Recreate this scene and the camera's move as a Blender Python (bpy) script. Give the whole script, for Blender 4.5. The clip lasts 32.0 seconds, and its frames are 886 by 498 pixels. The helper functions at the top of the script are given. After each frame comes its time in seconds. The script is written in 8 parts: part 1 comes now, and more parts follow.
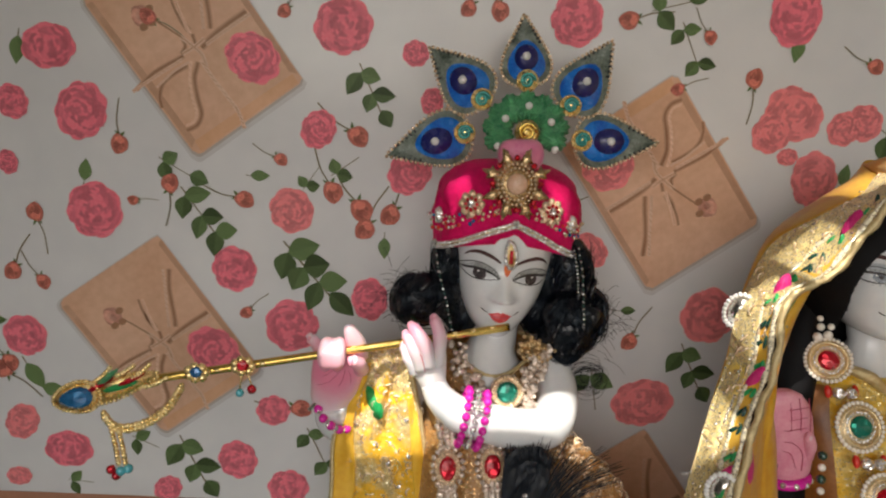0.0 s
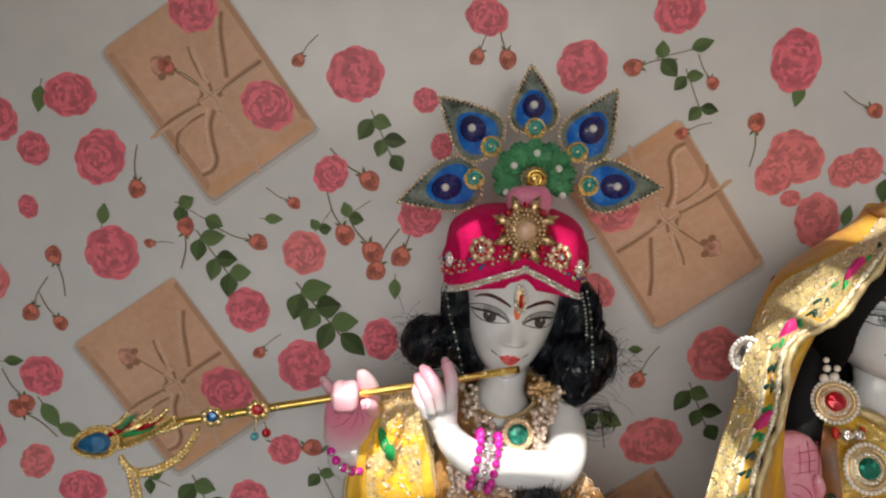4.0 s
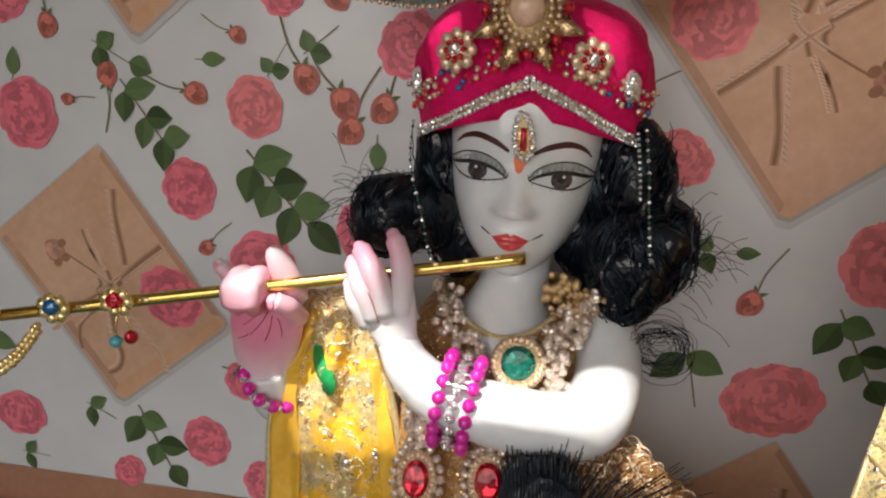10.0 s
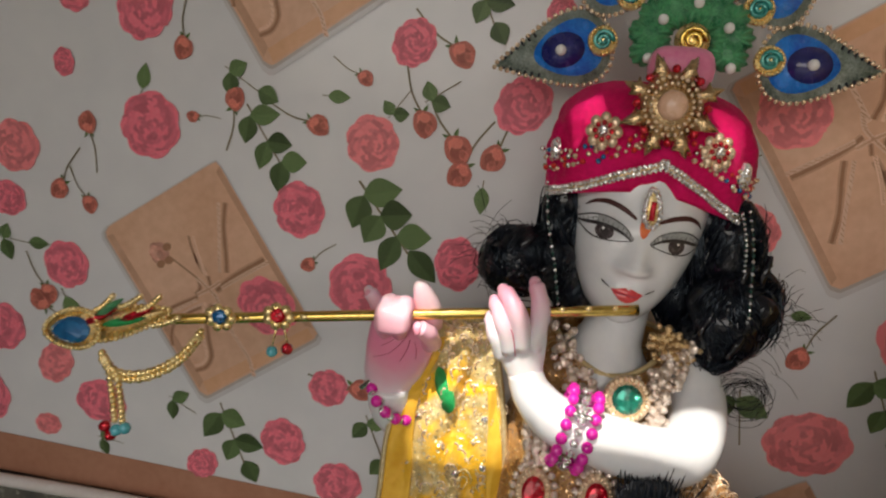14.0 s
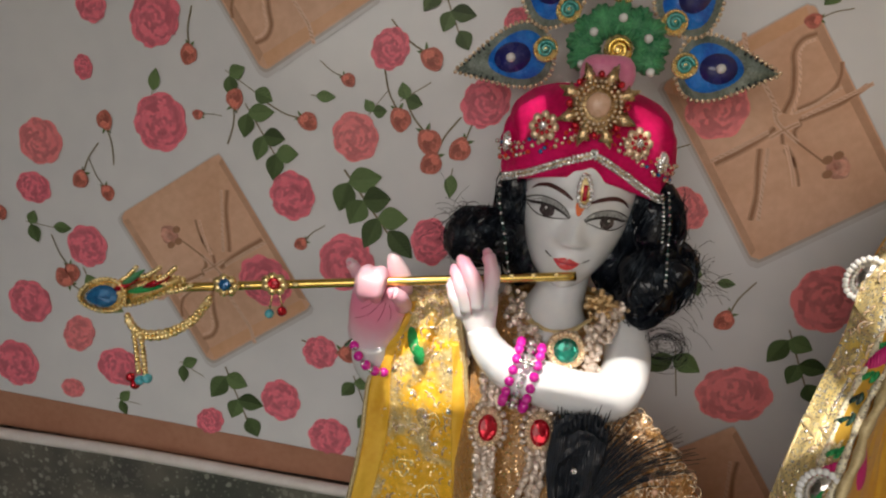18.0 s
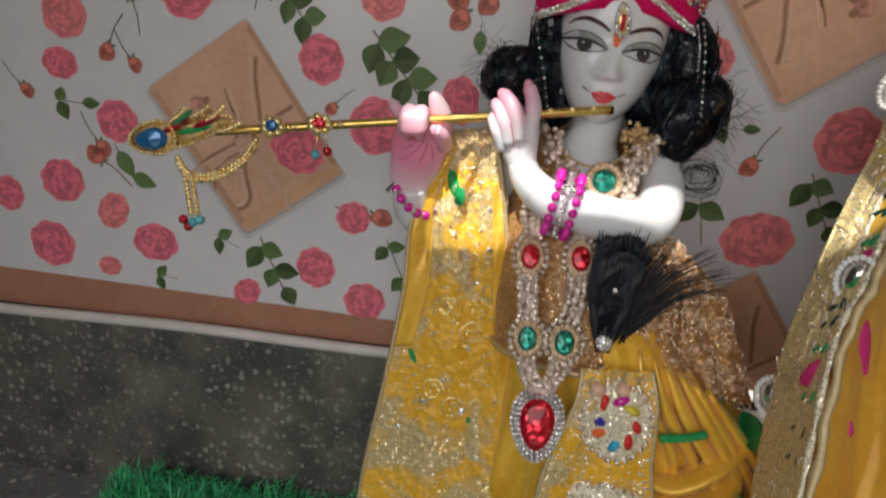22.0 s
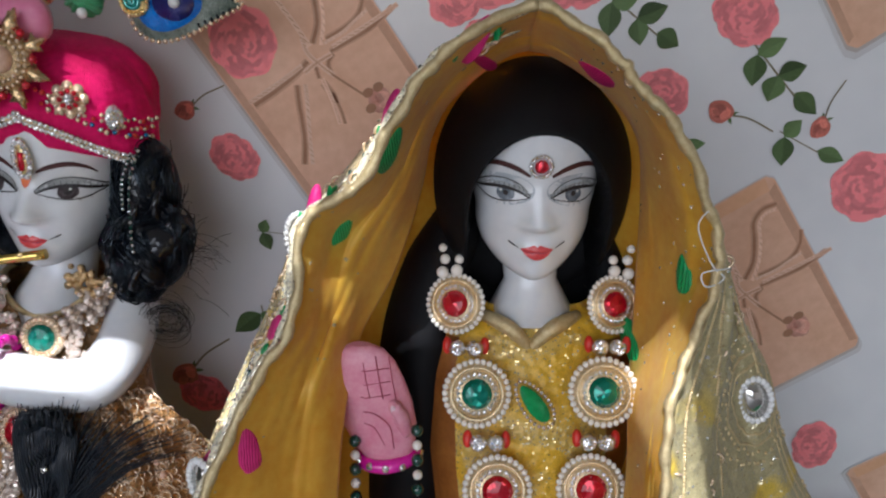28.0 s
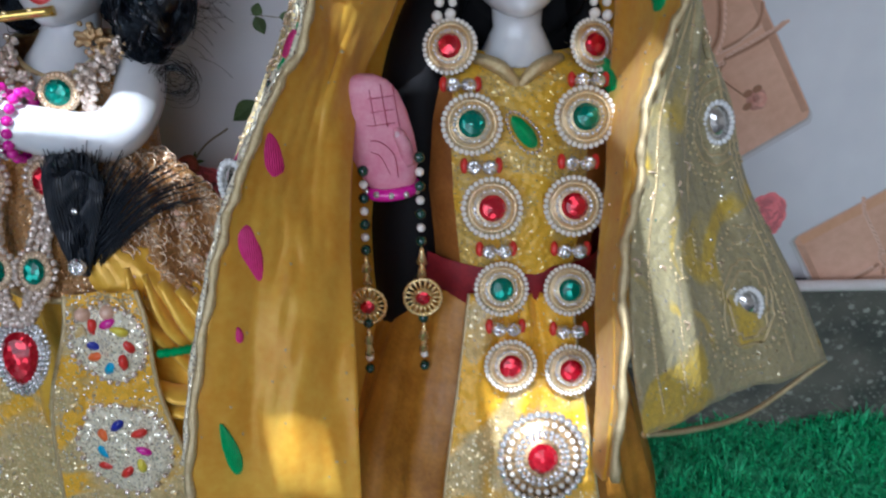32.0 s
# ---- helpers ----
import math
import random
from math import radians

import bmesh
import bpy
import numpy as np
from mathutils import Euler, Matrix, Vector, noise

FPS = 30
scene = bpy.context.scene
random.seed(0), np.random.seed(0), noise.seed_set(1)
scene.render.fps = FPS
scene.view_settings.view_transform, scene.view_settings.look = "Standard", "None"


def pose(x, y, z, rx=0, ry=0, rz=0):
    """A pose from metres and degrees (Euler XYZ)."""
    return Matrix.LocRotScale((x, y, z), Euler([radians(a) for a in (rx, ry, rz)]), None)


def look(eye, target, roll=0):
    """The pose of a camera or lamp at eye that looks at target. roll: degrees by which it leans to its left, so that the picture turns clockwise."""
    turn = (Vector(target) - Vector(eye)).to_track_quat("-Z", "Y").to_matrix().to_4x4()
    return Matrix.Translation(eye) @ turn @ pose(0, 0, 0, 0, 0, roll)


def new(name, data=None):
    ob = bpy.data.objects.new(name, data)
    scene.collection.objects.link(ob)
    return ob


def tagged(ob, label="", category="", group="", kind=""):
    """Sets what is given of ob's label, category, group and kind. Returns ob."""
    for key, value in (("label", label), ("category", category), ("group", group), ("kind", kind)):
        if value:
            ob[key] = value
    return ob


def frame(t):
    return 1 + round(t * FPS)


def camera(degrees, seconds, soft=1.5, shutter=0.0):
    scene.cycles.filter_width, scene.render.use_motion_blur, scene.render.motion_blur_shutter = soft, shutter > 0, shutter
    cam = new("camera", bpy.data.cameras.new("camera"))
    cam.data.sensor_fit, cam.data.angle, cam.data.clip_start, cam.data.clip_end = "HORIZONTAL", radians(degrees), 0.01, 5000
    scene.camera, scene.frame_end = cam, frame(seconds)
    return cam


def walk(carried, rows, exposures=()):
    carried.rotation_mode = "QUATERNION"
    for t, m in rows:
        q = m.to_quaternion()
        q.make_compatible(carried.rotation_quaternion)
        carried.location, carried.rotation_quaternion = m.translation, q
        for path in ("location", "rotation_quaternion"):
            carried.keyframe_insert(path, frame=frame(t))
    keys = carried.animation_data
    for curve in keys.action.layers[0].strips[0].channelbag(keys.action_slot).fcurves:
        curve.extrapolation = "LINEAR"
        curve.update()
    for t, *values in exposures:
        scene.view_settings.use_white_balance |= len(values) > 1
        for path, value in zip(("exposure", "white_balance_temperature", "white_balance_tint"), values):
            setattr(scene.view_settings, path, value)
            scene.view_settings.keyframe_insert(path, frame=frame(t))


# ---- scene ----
cam = camera(66.2, 32.0, 2.15, 0.3)
PATH = [
    (0, (0.027, -0.029, 0.456), (0.113, 1.922, 0.025), 1.2),
    (0.5, (0.022, -0.036, 0.461), (0.087, 1.917, 0.033), 0.9),
    (1, (0.019, -0.036, 0.47), (0.09, 1.925, 0.08), 0.8),
    (1.5, (0.022, -0.034, 0.471), (0.094, 1.922, 0.064), 0.6),
    (2, (0.024, -0.034, 0.473), (0.1, 1.926, 0.086), 0.6),
    (2.5, (0.026, -0.035, 0.466), (0.109, 1.926, 0.085), 0.7),
    (4.5, (0.022, -0.034, 0.47), (0.093, 1.932, 0.109), 0.9),
    (5, (0.027, -0.024, 0.458), (0.103, 1.936, 0.063), -0.7),
    (5.5, (0.037, 0.015, 0.421), (-0.023, 1.986, 0.091), -1.8),
    (6, (0.048, 0.054, 0.4), (-0.118, 2.021, 0.076), -4.0),
    (6.5, (0.069, 0.087, 0.38), (-0.166, 2.045, 0.046), -3.1),
    (7, (0.092, 0.097, 0.388), (-0.269, 2.03, 0.023), -4.5),
    (7.5, (0.112, 0.108, 0.385), (-0.301, 2.025, -0.005), -4.2),
    (8, (0.123, 0.101, 0.383), (-0.279, 2.015, -0.034), -3.1),
    (8.5, (0.113, 0.107, 0.388), (-0.32, 2.011, -0.048), -2.5),
    (9, (0.105, 0.106, 0.388), (-0.314, 2.017, -0.031), -1.7),
    (9.5, (0.1, 0.102, 0.389), (-0.299, 2.016, -0.032), -0.7),
    (10, (0.096, 0.106, 0.385), (-0.254, 2.025, -0.055), -0.8),
    (10.5, (0.096, 0.108, 0.386), (-0.223, 2.032, -0.057), -0.9),
    (11, (0.095, 0.11, 0.384), (-0.187, 2.045, -0.037), -0.7),
    (11.5, (0.086, 0.111, 0.383), (-0.157, 2.051, -0.037), -1.0),
    (12, (0.091, 0.116, 0.381), (-0.112, 2.064, -0.022), -0.4),
    (12.5, (0.085, 0.112, 0.38), (-0.046, 2.07, -0.007), 1.4),
    (13, (0.072, 0.107, 0.381), (-0.059, 2.065, -0.006), 2.2),
    (13.5, (0.052, 0.089, 0.394), (-0.124, 2.04, -0.009), 4.3),
    (14, (0.033, 0.061, 0.404), (-0.205, 2.004, -0.006), 5.1),
    (14.5, (0.037, 0.029, 0.393), (-0.206, 1.945, -0.126), 2.6),
    (16.5, (0.042, 0.029, 0.409), (-0.211, 1.967, -0.018), 4.4),
    (17, (0.043, 0.02, 0.419), (-0.202, 1.958, -0.007), 4.3),
    (17.5, (0.054, 0.013, 0.415), (-0.182, 1.951, -0.021), 4.5),
    (18, (0.055, 0.009, 0.411), (-0.177, 1.946, -0.032), 4.6),
    (18.5, (0.057, 0.008, 0.435), (-0.18, 1.956, 0.044), 5.5),
    (19, (0.057, 0.009, 0.43), (-0.177, 1.954, 0.024), 5.2),
    (19.5, (0.058, 0.01, 0.429), (-0.172, 1.957, 0.032), 5.4),
    (20, (0.059, 0.011, 0.42), (-0.165, 1.952, -0.006), 5.5),
    (20.5, (0.056, 0.008, 0.411), (-0.175, 1.943, -0.037), 5.1),
    (21, (0.049, 0.005, 0.408), (-0.197, 1.934, -0.058), 4.9),
    (21.5, (0.037, -0.007, 0.39), (-0.194, 1.912, -0.126), 4.1),
    (22, (0.036, -0.018, 0.36), (-0.156, 1.88, -0.242), 3.3),
    (22.5, (0.032, -0.028, 0.337), (-0.137, 1.854, -0.317), 2.6),
    (23, (0.032, -0.031, 0.32), (-0.068, 1.83, -0.406), 3.9),
    (23.5, (0.029, -0.036, 0.301), (-0.043, 1.802, -0.484), 4.4),
    (24, (0.032, -0.008, 0.311), (-0.002, 1.864, -0.392), 5.0),
    (24.5, (0.031, 0.017, 0.33), (0.002, 1.914, -0.302), 4.8),
    (25, (0.039, 0.014, 0.343), (-0.006, 1.888, -0.353), 3.9),
    (25.5, (0.05, -0.024, 0.338), (0.014, 1.781, -0.523), 4.5),
    (26, (0.088, -0.017, 0.347), (0.116, 1.786, -0.519), 5.8),
    (26.3, (0.135, 0.001, 0.369), (0.181, 1.816, -0.47), 6.2),
    (26.5, (0.16, 0.012, 0.379), (0.241, 1.851, -0.402), 7.1),
    (28.5, (0.266, 0.066, 0.437), (0.229, 1.954, -0.221), -0.3),
    (29, (0.266, 0.062, 0.433), (0.223, 1.945, -0.241), -0.3),
    (29.5, (0.257, 0.059, 0.428), (0.222, 1.947, -0.233), 0.3),
    (30, (0.254, 0.057, 0.42), (0.226, 1.933, -0.272), 0.3),
    (30.5, (0.25, 0.054, 0.402), (0.24, 1.916, -0.327), 0.3),
    (31, (0.247, 0.047, 0.387), (0.246, 1.89, -0.39), 0.4),
    (31.5, (0.239, 0.037, 0.375), (0.256, 1.853, -0.463), 0.1),
    (32, (0.245, 0.007, 0.373), (0.338, 1.789, -0.531), 0.6),
]
walk(cam, [(t, look(eye, target, roll)) for t, eye, target, roll in PATH],
     [(0.0, -0.06, 7000, 12), (12.0, -0.12, 6750, 12), (14.0, -0.24, 7050, 13), (20.0, -0.24, 7050, 13), (24.0, -0.20, 5850, 12), (26.5, -0.18, 5550, 12), (29.0, 0.12, 5850, 13), (30.5, 0.08, 5600, 13), (32.0, -0.04, 5300, 11)])

# ---- light: an added closed room, an added fill lamp behind the camera, sun through added roof slots ----
world = bpy.data.worlds.new("sky")
world.use_nodes = True
scene.world = world
wn = world.node_tree.nodes
sky = wn.new("ShaderNodeTexSky")
sky.sky_type, sky.sun_disc = "NISHITA", False
SUN_WAY = Vector((0.20, 0.60, -1.0)).normalized()
sky.sun_elevation, sky.sun_rotation = math.asin(-SUN_WAY.z), math.atan2(-SUN_WAY.x, -SUN_WAY.y)
world.node_tree.links.new(sky.outputs[0], wn["Background"].inputs[0])
wn["Background"].inputs[1].default_value = 0.10
sun = new("sun", bpy.data.lights.new("sun", "SUN"))
sun.data.energy, sun.data.angle, sun.data.color = 8.5, radians(0.5), (1.0, 0.97, 0.92)
sun.matrix_world = look((0, 0, 3), Vector((0, 0, 3)) + SUN_WAY)
# soft fill lamp added behind the camera; its window opening is made up
fill_lamp = new("fill_light", bpy.data.lights.new("fill_light", "AREA"))
fill_lamp.data.shape, fill_lamp.data.size, fill_lamp.data.size_y, fill_lamp.data.energy = "RECTANGLE", 2.0, 1.20, 22.0
fill_lamp.data.color = (1.0, 0.95, 0.89)
fill_lamp.matrix_world = look((-0.35, -1.40, 1.02), (0.10, 0.4, 0.28))


# ---- materials ----
def nodes_of(name):
    m = bpy.data.materials.new(name)
    m.use_nodes = True
    return m, m.node_tree.nodes, m.node_tree.links, m.node_tree.nodes["Principled BSDF"]


def ramp(nodes, stops):
    r = nodes.new("ShaderNodeValToRGB")
    e = r.color_ramp.elements
    while len(e) < len(stops):
        e.new(0.5)
    for k, (p, c) in zip(e, stops):
        k.position, k.color = p, (*c, 1)
    return r


def mat(name, c1, c2, scale=150, rough=0.5, metal=0.0, bump=0.0, bscale=600, coat=0.0, sheen=0.0, sub=0.0, rvar=0.12,
        spread=0.0, wave=0.0, trans=0.0, spec=0.5, strand=0.0):
    """Two colours mixed by noise at two sizes; spread: brightness varied piece by piece."""
    m, n, l, p = nodes_of(name)
    co = n.new("ShaderNodeTexCoord")
    a, b = n.new("ShaderNodeTexNoise"), n.new("ShaderNodeTexNoise")
    a.inputs["Scale"].default_value, b.inputs["Scale"].default_value = scale, scale * 7
    a.inputs["Detail"].default_value = 4
    for t in (a, b):
        l.new(co.outputs["Object"], t.inputs["Vector"])
    mix = n.new("ShaderNodeMath")
    mix.operation = "MULTIPLY_ADD"
    l.new(b.outputs["Fac"], mix.inputs[0])
    mix.inputs[1].default_value = 0.5
    l.new(a.outputs["Fac"], mix.inputs[2])
    r = ramp(n, [(0.5, c1), (1.0, c2)])
    l.new(mix.outputs[0], r.inputs[0])
    col = r.outputs[0]
    if spread:
        g, hsv, mr = n.new("ShaderNodeNewGeometry"), n.new("ShaderNodeHueSaturation"), n.new("ShaderNodeMapRange")
        mr.inputs["To Min"].default_value, mr.inputs["To Max"].default_value = 1 - spread, 1 + spread
        l.new(g.outputs["Random Per Island"], mr.inputs["Value"])
        l.new(mr.outputs[0], hsv.inputs["Value"])
        l.new(col, hsv.inputs["Color"])
        col = hsv.outputs[0]
    l.new(col, p.inputs["Base Color"])
    rr = n.new("ShaderNodeMapRange")
    rr.inputs["To Min"].default_value, rr.inputs["To Max"].default_value = max(0.02, rough - rvar), min(1, rough + rvar)
    l.new(a.outputs["Fac"], rr.inputs["Value"])
    l.new(rr.outputs[0], p.inputs["Roughness"])
    p.inputs["Metallic"].default_value, p.inputs["Coat Weight"].default_value = metal, coat
    p.inputs["Specular IOR Level"].default_value = spec
    p.inputs["Sheen Weight"].default_value, p.inputs["Subsurface Weight"].default_value = sheen, sub
    p.inputs["Subsurface Radius"].default_value, p.inputs["Subsurface Scale"].default_value = (1, 0.8, 0.7), 0.004
    p.inputs["Transmission Weight"].default_value = trans
    if bump:
        h = b.outputs["Fac"]
        k = n.new("ShaderNodeTexNoise")
        k.inputs["Scale"].default_value = bscale
        l.new(co.outputs["Object"], k.inputs["Vector"])
        h = k.outputs["Fac"]
        if strand:
            mp = n.new("ShaderNodeMapping")
            mp.inputs["Scale"].default_value = (1, 1, strand)
            l.new(co.outputs["Object"], mp.inputs["Vector"])
            l.new(mp.outputs[0], k.inputs["Vector"])
        if wave:
            w = n.new("ShaderNodeTexWave")
            w.inputs["Scale"].default_value, w.inputs["Distortion"].default_value = wave, 3
            l.new(co.outputs["Object"], w.inputs["Vector"])
            h = w.outputs["Fac"]
        bp = n.new("ShaderNodeBump")
        bp.inputs["Strength"].default_value, bp.inputs["Distance"].default_value = bump, 0.001
        l.new(h, bp.inputs["Height"])
        l.new(bp.outputs[0], p.inputs["Normal"])
    return m


def chips(name, ground, chip, other, scale, share, rough, coat=0.0, stain=None):
    """Speckled stone: cells of two chip colours in a ground, at two sizes."""
    m, n, l, p = nodes_of(name)
    co, v, v2 = n.new("ShaderNodeTexCoord"), n.new("ShaderNodeTexVoronoi"), n.new("ShaderNodeTexVoronoi")
    wob, add = n.new("ShaderNodeTexNoise"), n.new("ShaderNodeVectorMath")
    wob.inputs["Scale"].default_value = scale * 1.7
    sc = n.new("ShaderNodeVectorMath")
    sc.operation = "SCALE"
    sc.inputs["Scale"].default_value = 0.8 / scale
    l.new(co.outputs["Object"], wob.inputs["Vector"])
    l.new(wob.outputs["Color"], sc.inputs[0])
    l.new(co.outputs["Object"], add.inputs[0])
    l.new(sc.outputs[0], add.inputs[1])
    v.inputs["Scale"].default_value, v2.inputs["Scale"].default_value = scale, scale * 2.3
    for t in (v, v2):
        l.new(add.outputs[0], t.inputs["Vector"])
    big = n.new("ShaderNodeTexNoise")
    big.inputs["Scale"].default_value = scale * 0.12
    l.new(co.outputs["Object"], big.inputs["Vector"])
    base = ramp(n, [(0.35, ground), (0.7, stain or ground)])
    l.new(big.outputs["Fac"], base.inputs[0])
    col = base.outputs[0]
    for t, c, sh in ((v, chip, share), (v2, other, share * 0.8)):
        near, pick, both, mx = n.new("ShaderNodeMath"), n.new("ShaderNodeMath"), n.new("ShaderNodeMath"), n.new("ShaderNodeMix")
        near.operation = "LESS_THAN"
        near.inputs[1].default_value = 0.42
        l.new(t.outputs["Distance"], near.inputs[0])
        sep = n.new("ShaderNodeSeparateColor")
        l.new(t.outputs["Color"], sep.inputs[0])
        pick.operation = "LESS_THAN"
        pick.inputs[1].default_value = sh
        l.new(sep.outputs[0], pick.inputs[0])
        both.operation = "MULTIPLY"
        l.new(near.outputs[0], both.inputs[0])
        l.new(pick.outputs[0], both.inputs[1])
        soft = n.new("ShaderNodeMath")
        soft.operation = "MULTIPLY"
        l.new(both.outputs[0], soft.inputs[0])
        l.new(sep.outputs[1], soft.inputs[1])
        mx.data_type = "RGBA"
        l.new(soft.outputs[0], mx.inputs["Factor"])
        l.new(col, mx.inputs["A"])
        mx.inputs["B"].default_value = (*c, 1)
        col = mx.outputs["Result"]
    l.new(col, p.inputs["Base Color"])
    p.inputs["Roughness"].default_value, p.inputs["Coat Weight"].default_value = rough, coat
    bp = n.new("ShaderNodeBump")
    bp.inputs["Strength"].default_value, bp.inputs["Distance"].default_value = 0.15, 0.0008
    l.new(v2.outputs["Distance"], bp.inputs["Height"])
    l.new(bp.outputs[0], p.inputs["Normal"])
    return m


def glitter(n, l, p, vor, amount, mask=None):
    """Tilts the shading normal cell by cell, as the facets of cut stones and loose sequins do."""
    g, c, s, add, nm = (n.new("ShaderNodeNewGeometry"), n.new("ShaderNodeVectorMath"), n.new("ShaderNodeVectorMath"),
                        n.new("ShaderNodeVectorMath"), n.new("ShaderNodeVectorMath"))
    c.operation, s.operation, nm.operation = "SUBTRACT", "SCALE", "NORMALIZE"
    c.inputs[1].default_value = (0.5, 0.5, 0.5)
    l.new(vor.outputs["Color"], c.inputs[0])
    l.new(c.outputs[0], s.inputs[0])
    s.inputs["Scale"].default_value = amount
    if mask is not None:
        k = n.new("ShaderNodeMath")
        k.operation = "MULTIPLY"
        k.inputs[1].default_value = amount
        l.new(mask, k.inputs[0])
        l.new(k.outputs[0], s.inputs["Scale"])
    l.new(g.outputs["Normal"], add.inputs[0])
    l.new(s.outputs[0], add.inputs[1])
    l.new(add.outputs[0], nm.inputs[0])
    l.new(nm.outputs[0], p.inputs["Normal"])


def cut(m, scale, amount):
    """Gives a material the glints of small facets, scale cells a metre."""
    n, l = m.node_tree.nodes, m.node_tree.links
    g, v = n.new("ShaderNodeNewGeometry"), n.new("ShaderNodeTexVoronoi")
    v.inputs["Scale"].default_value = scale
    l.new(g.outputs["Position"], v.inputs["Vector"])
    glitter(n, l, n["Principled BSDF"], v, amount)
    return m


def embroidery(name, thread, cloth, net, scale, share, patch=0.5, metal=0.6, rough=0.2, coarse=28, lean=None):
    """Sequins and metal thread over a net; where the work thins out the satin under it shows."""
    m, n, l, p = nodes_of(name)
    co, v, fine, big = n.new("ShaderNodeTexCoord"), n.new("ShaderNodeTexVoronoi"), n.new("ShaderNodeTexNoise"), n.new("ShaderNodeTexNoise")
    v.inputs["Scale"].default_value, fine.inputs["Scale"].default_value, big.inputs["Scale"].default_value = scale, scale * 2.2, coarse
    big.inputs["Detail"].default_value = 2
    big.inputs["Distortion"].default_value = 1.2
    for t in (v, fine, big):
        l.new(co.outputs["Object"], t.inputs["Vector"])
    worked = ramp(n, [(patch - 0.05, (1, 1, 1)), (patch + 0.04, (0, 0, 0))])
    level = big.outputs["Fac"]
    if lean:
        # the work is sparse at one height of the garment and dense above and below it
        xyz, off, dist, sc, tot = (n.new("ShaderNodeSeparateXYZ"), n.new("ShaderNodeMath"), n.new("ShaderNodeMath"),
                                   n.new("ShaderNodeMath"), n.new("ShaderNodeMath"))
        l.new(co.outputs["Object"], xyz.inputs[0])
        off.operation, dist.operation, sc.operation, tot.operation = "SUBTRACT", "ABSOLUTE", "MULTIPLY_ADD", "ADD"
        off.inputs[1].default_value, sc.inputs[1].default_value, sc.inputs[2].default_value = lean[2], -lean[1], lean[0]
        l.new(xyz.outputs[2], off.inputs[0])
        l.new(off.outputs[0], dist.inputs[0])
        l.new(dist.outputs[0], sc.inputs[0])
        l.new(sc.outputs[0], tot.inputs[0])
        l.new(level, tot.inputs[1])
        level = tot.outputs[0]
    l.new(level, worked.inputs[0])
    ground = n.new("ShaderNodeMix")
    ground.data_type = "RGBA"
    l.new(worked.outputs[0], ground.inputs["Factor"])
    ground.inputs["A"].default_value, ground.inputs["B"].default_value = (*cloth, 1), (*net, 1)
    weave = ramp(n, [(0.3, (0.72, 0.72, 0.72)), (0.7, (1.12, 1.12, 1.12))])
    l.new(fine.outputs["Fac"], weave.inputs[0])
    woven = n.new("ShaderNodeMix")
    woven.data_type, woven.blend_type = "RGBA", "MULTIPLY"
    woven.inputs["Factor"].default_value = 1.0
    l.new(ground.outputs["Result"], woven.inputs["A"])
    l.new(weave.outputs[0], woven.inputs["B"])
    sep, near, lim, pick, on = (n.new("ShaderNodeSeparateColor"), n.new("ShaderNodeMath"), n.new("ShaderNodeMapRange"),
                                n.new("ShaderNodeMath"), n.new("ShaderNodeMath"))
    l.new(v.outputs["Color"], sep.inputs[0])
    near.operation, pick.operation, on.operation = "LESS_THAN", "LESS_THAN", "MULTIPLY"
    near.inputs[1].default_value = 0.43
    l.new(v.outputs["Distance"], near.inputs[0])
    lim.inputs["To Min"].default_value, lim.inputs["To Max"].default_value = share * 0.18, share
    l.new(worked.outputs[0], lim.inputs["Value"])
    l.new(sep.outputs[0], pick.inputs[0])
    l.new(lim.outputs[0], pick.inputs[1])
    l.new(near.outputs[0], on.inputs[0])
    l.new(pick.outputs[0], on.inputs[1])
    tone = ramp(n, [(0.0, [c * f for c, f in zip(thread, (0.75, 0.6, 0.42))]), (0.5, thread), (1.0, (0.96, 0.88, 0.66))])
    l.new(sep.outputs[1], tone.inputs[0])
    col = n.new("ShaderNodeMix")
    col.data_type = "RGBA"
    l.new(on.outputs[0], col.inputs["Factor"])
    l.new(woven.outputs["Result"], col.inputs["A"])
    l.new(tone.outputs[0], col.inputs["B"])
    l.new(col.outputs["Result"], p.inputs["Base Color"])
    mr, rr = n.new("ShaderNodeMapRange"), n.new("ShaderNodeMapRange")
    mr.inputs["To Min"].default_value, mr.inputs["To Max"].default_value = 0.06, metal
    rr.inputs["To Min"].default_value, rr.inputs["To Max"].default_value = 0.42, rough
    for k, socket in ((mr, "Metallic"), (rr, "Roughness")):
        l.new(on.outputs[0], k.inputs["Value"])
        l.new(k.outputs[0], p.inputs[socket])
    p.inputs["Sheen Weight"].default_value = 0.15
    glitter(n, l, p, v, 0.95, on.outputs[0])
    # the worked knots and cords stand up in relief
    knot, bp = n.new("ShaderNodeTexVoronoi"), n.new("ShaderNodeBump")
    knot.feature = "SMOOTH_F1"
    knot.inputs["Scale"].default_value = scale * 0.32
    l.new(co.outputs["Object"], knot.inputs["Vector"])
    bp.inputs["Strength"].default_value, bp.inputs["Distance"].default_value = 0.85, 0.0016
    bp.invert = True
    l.new(knot.outputs["Distance"], bp.inputs["Height"])
    for k in list(p.inputs["Normal"].links):
        l.new(k.from_socket, bp.inputs["Normal"])
    l.new(bp.outputs[0], p.inputs["Normal"])
    return m


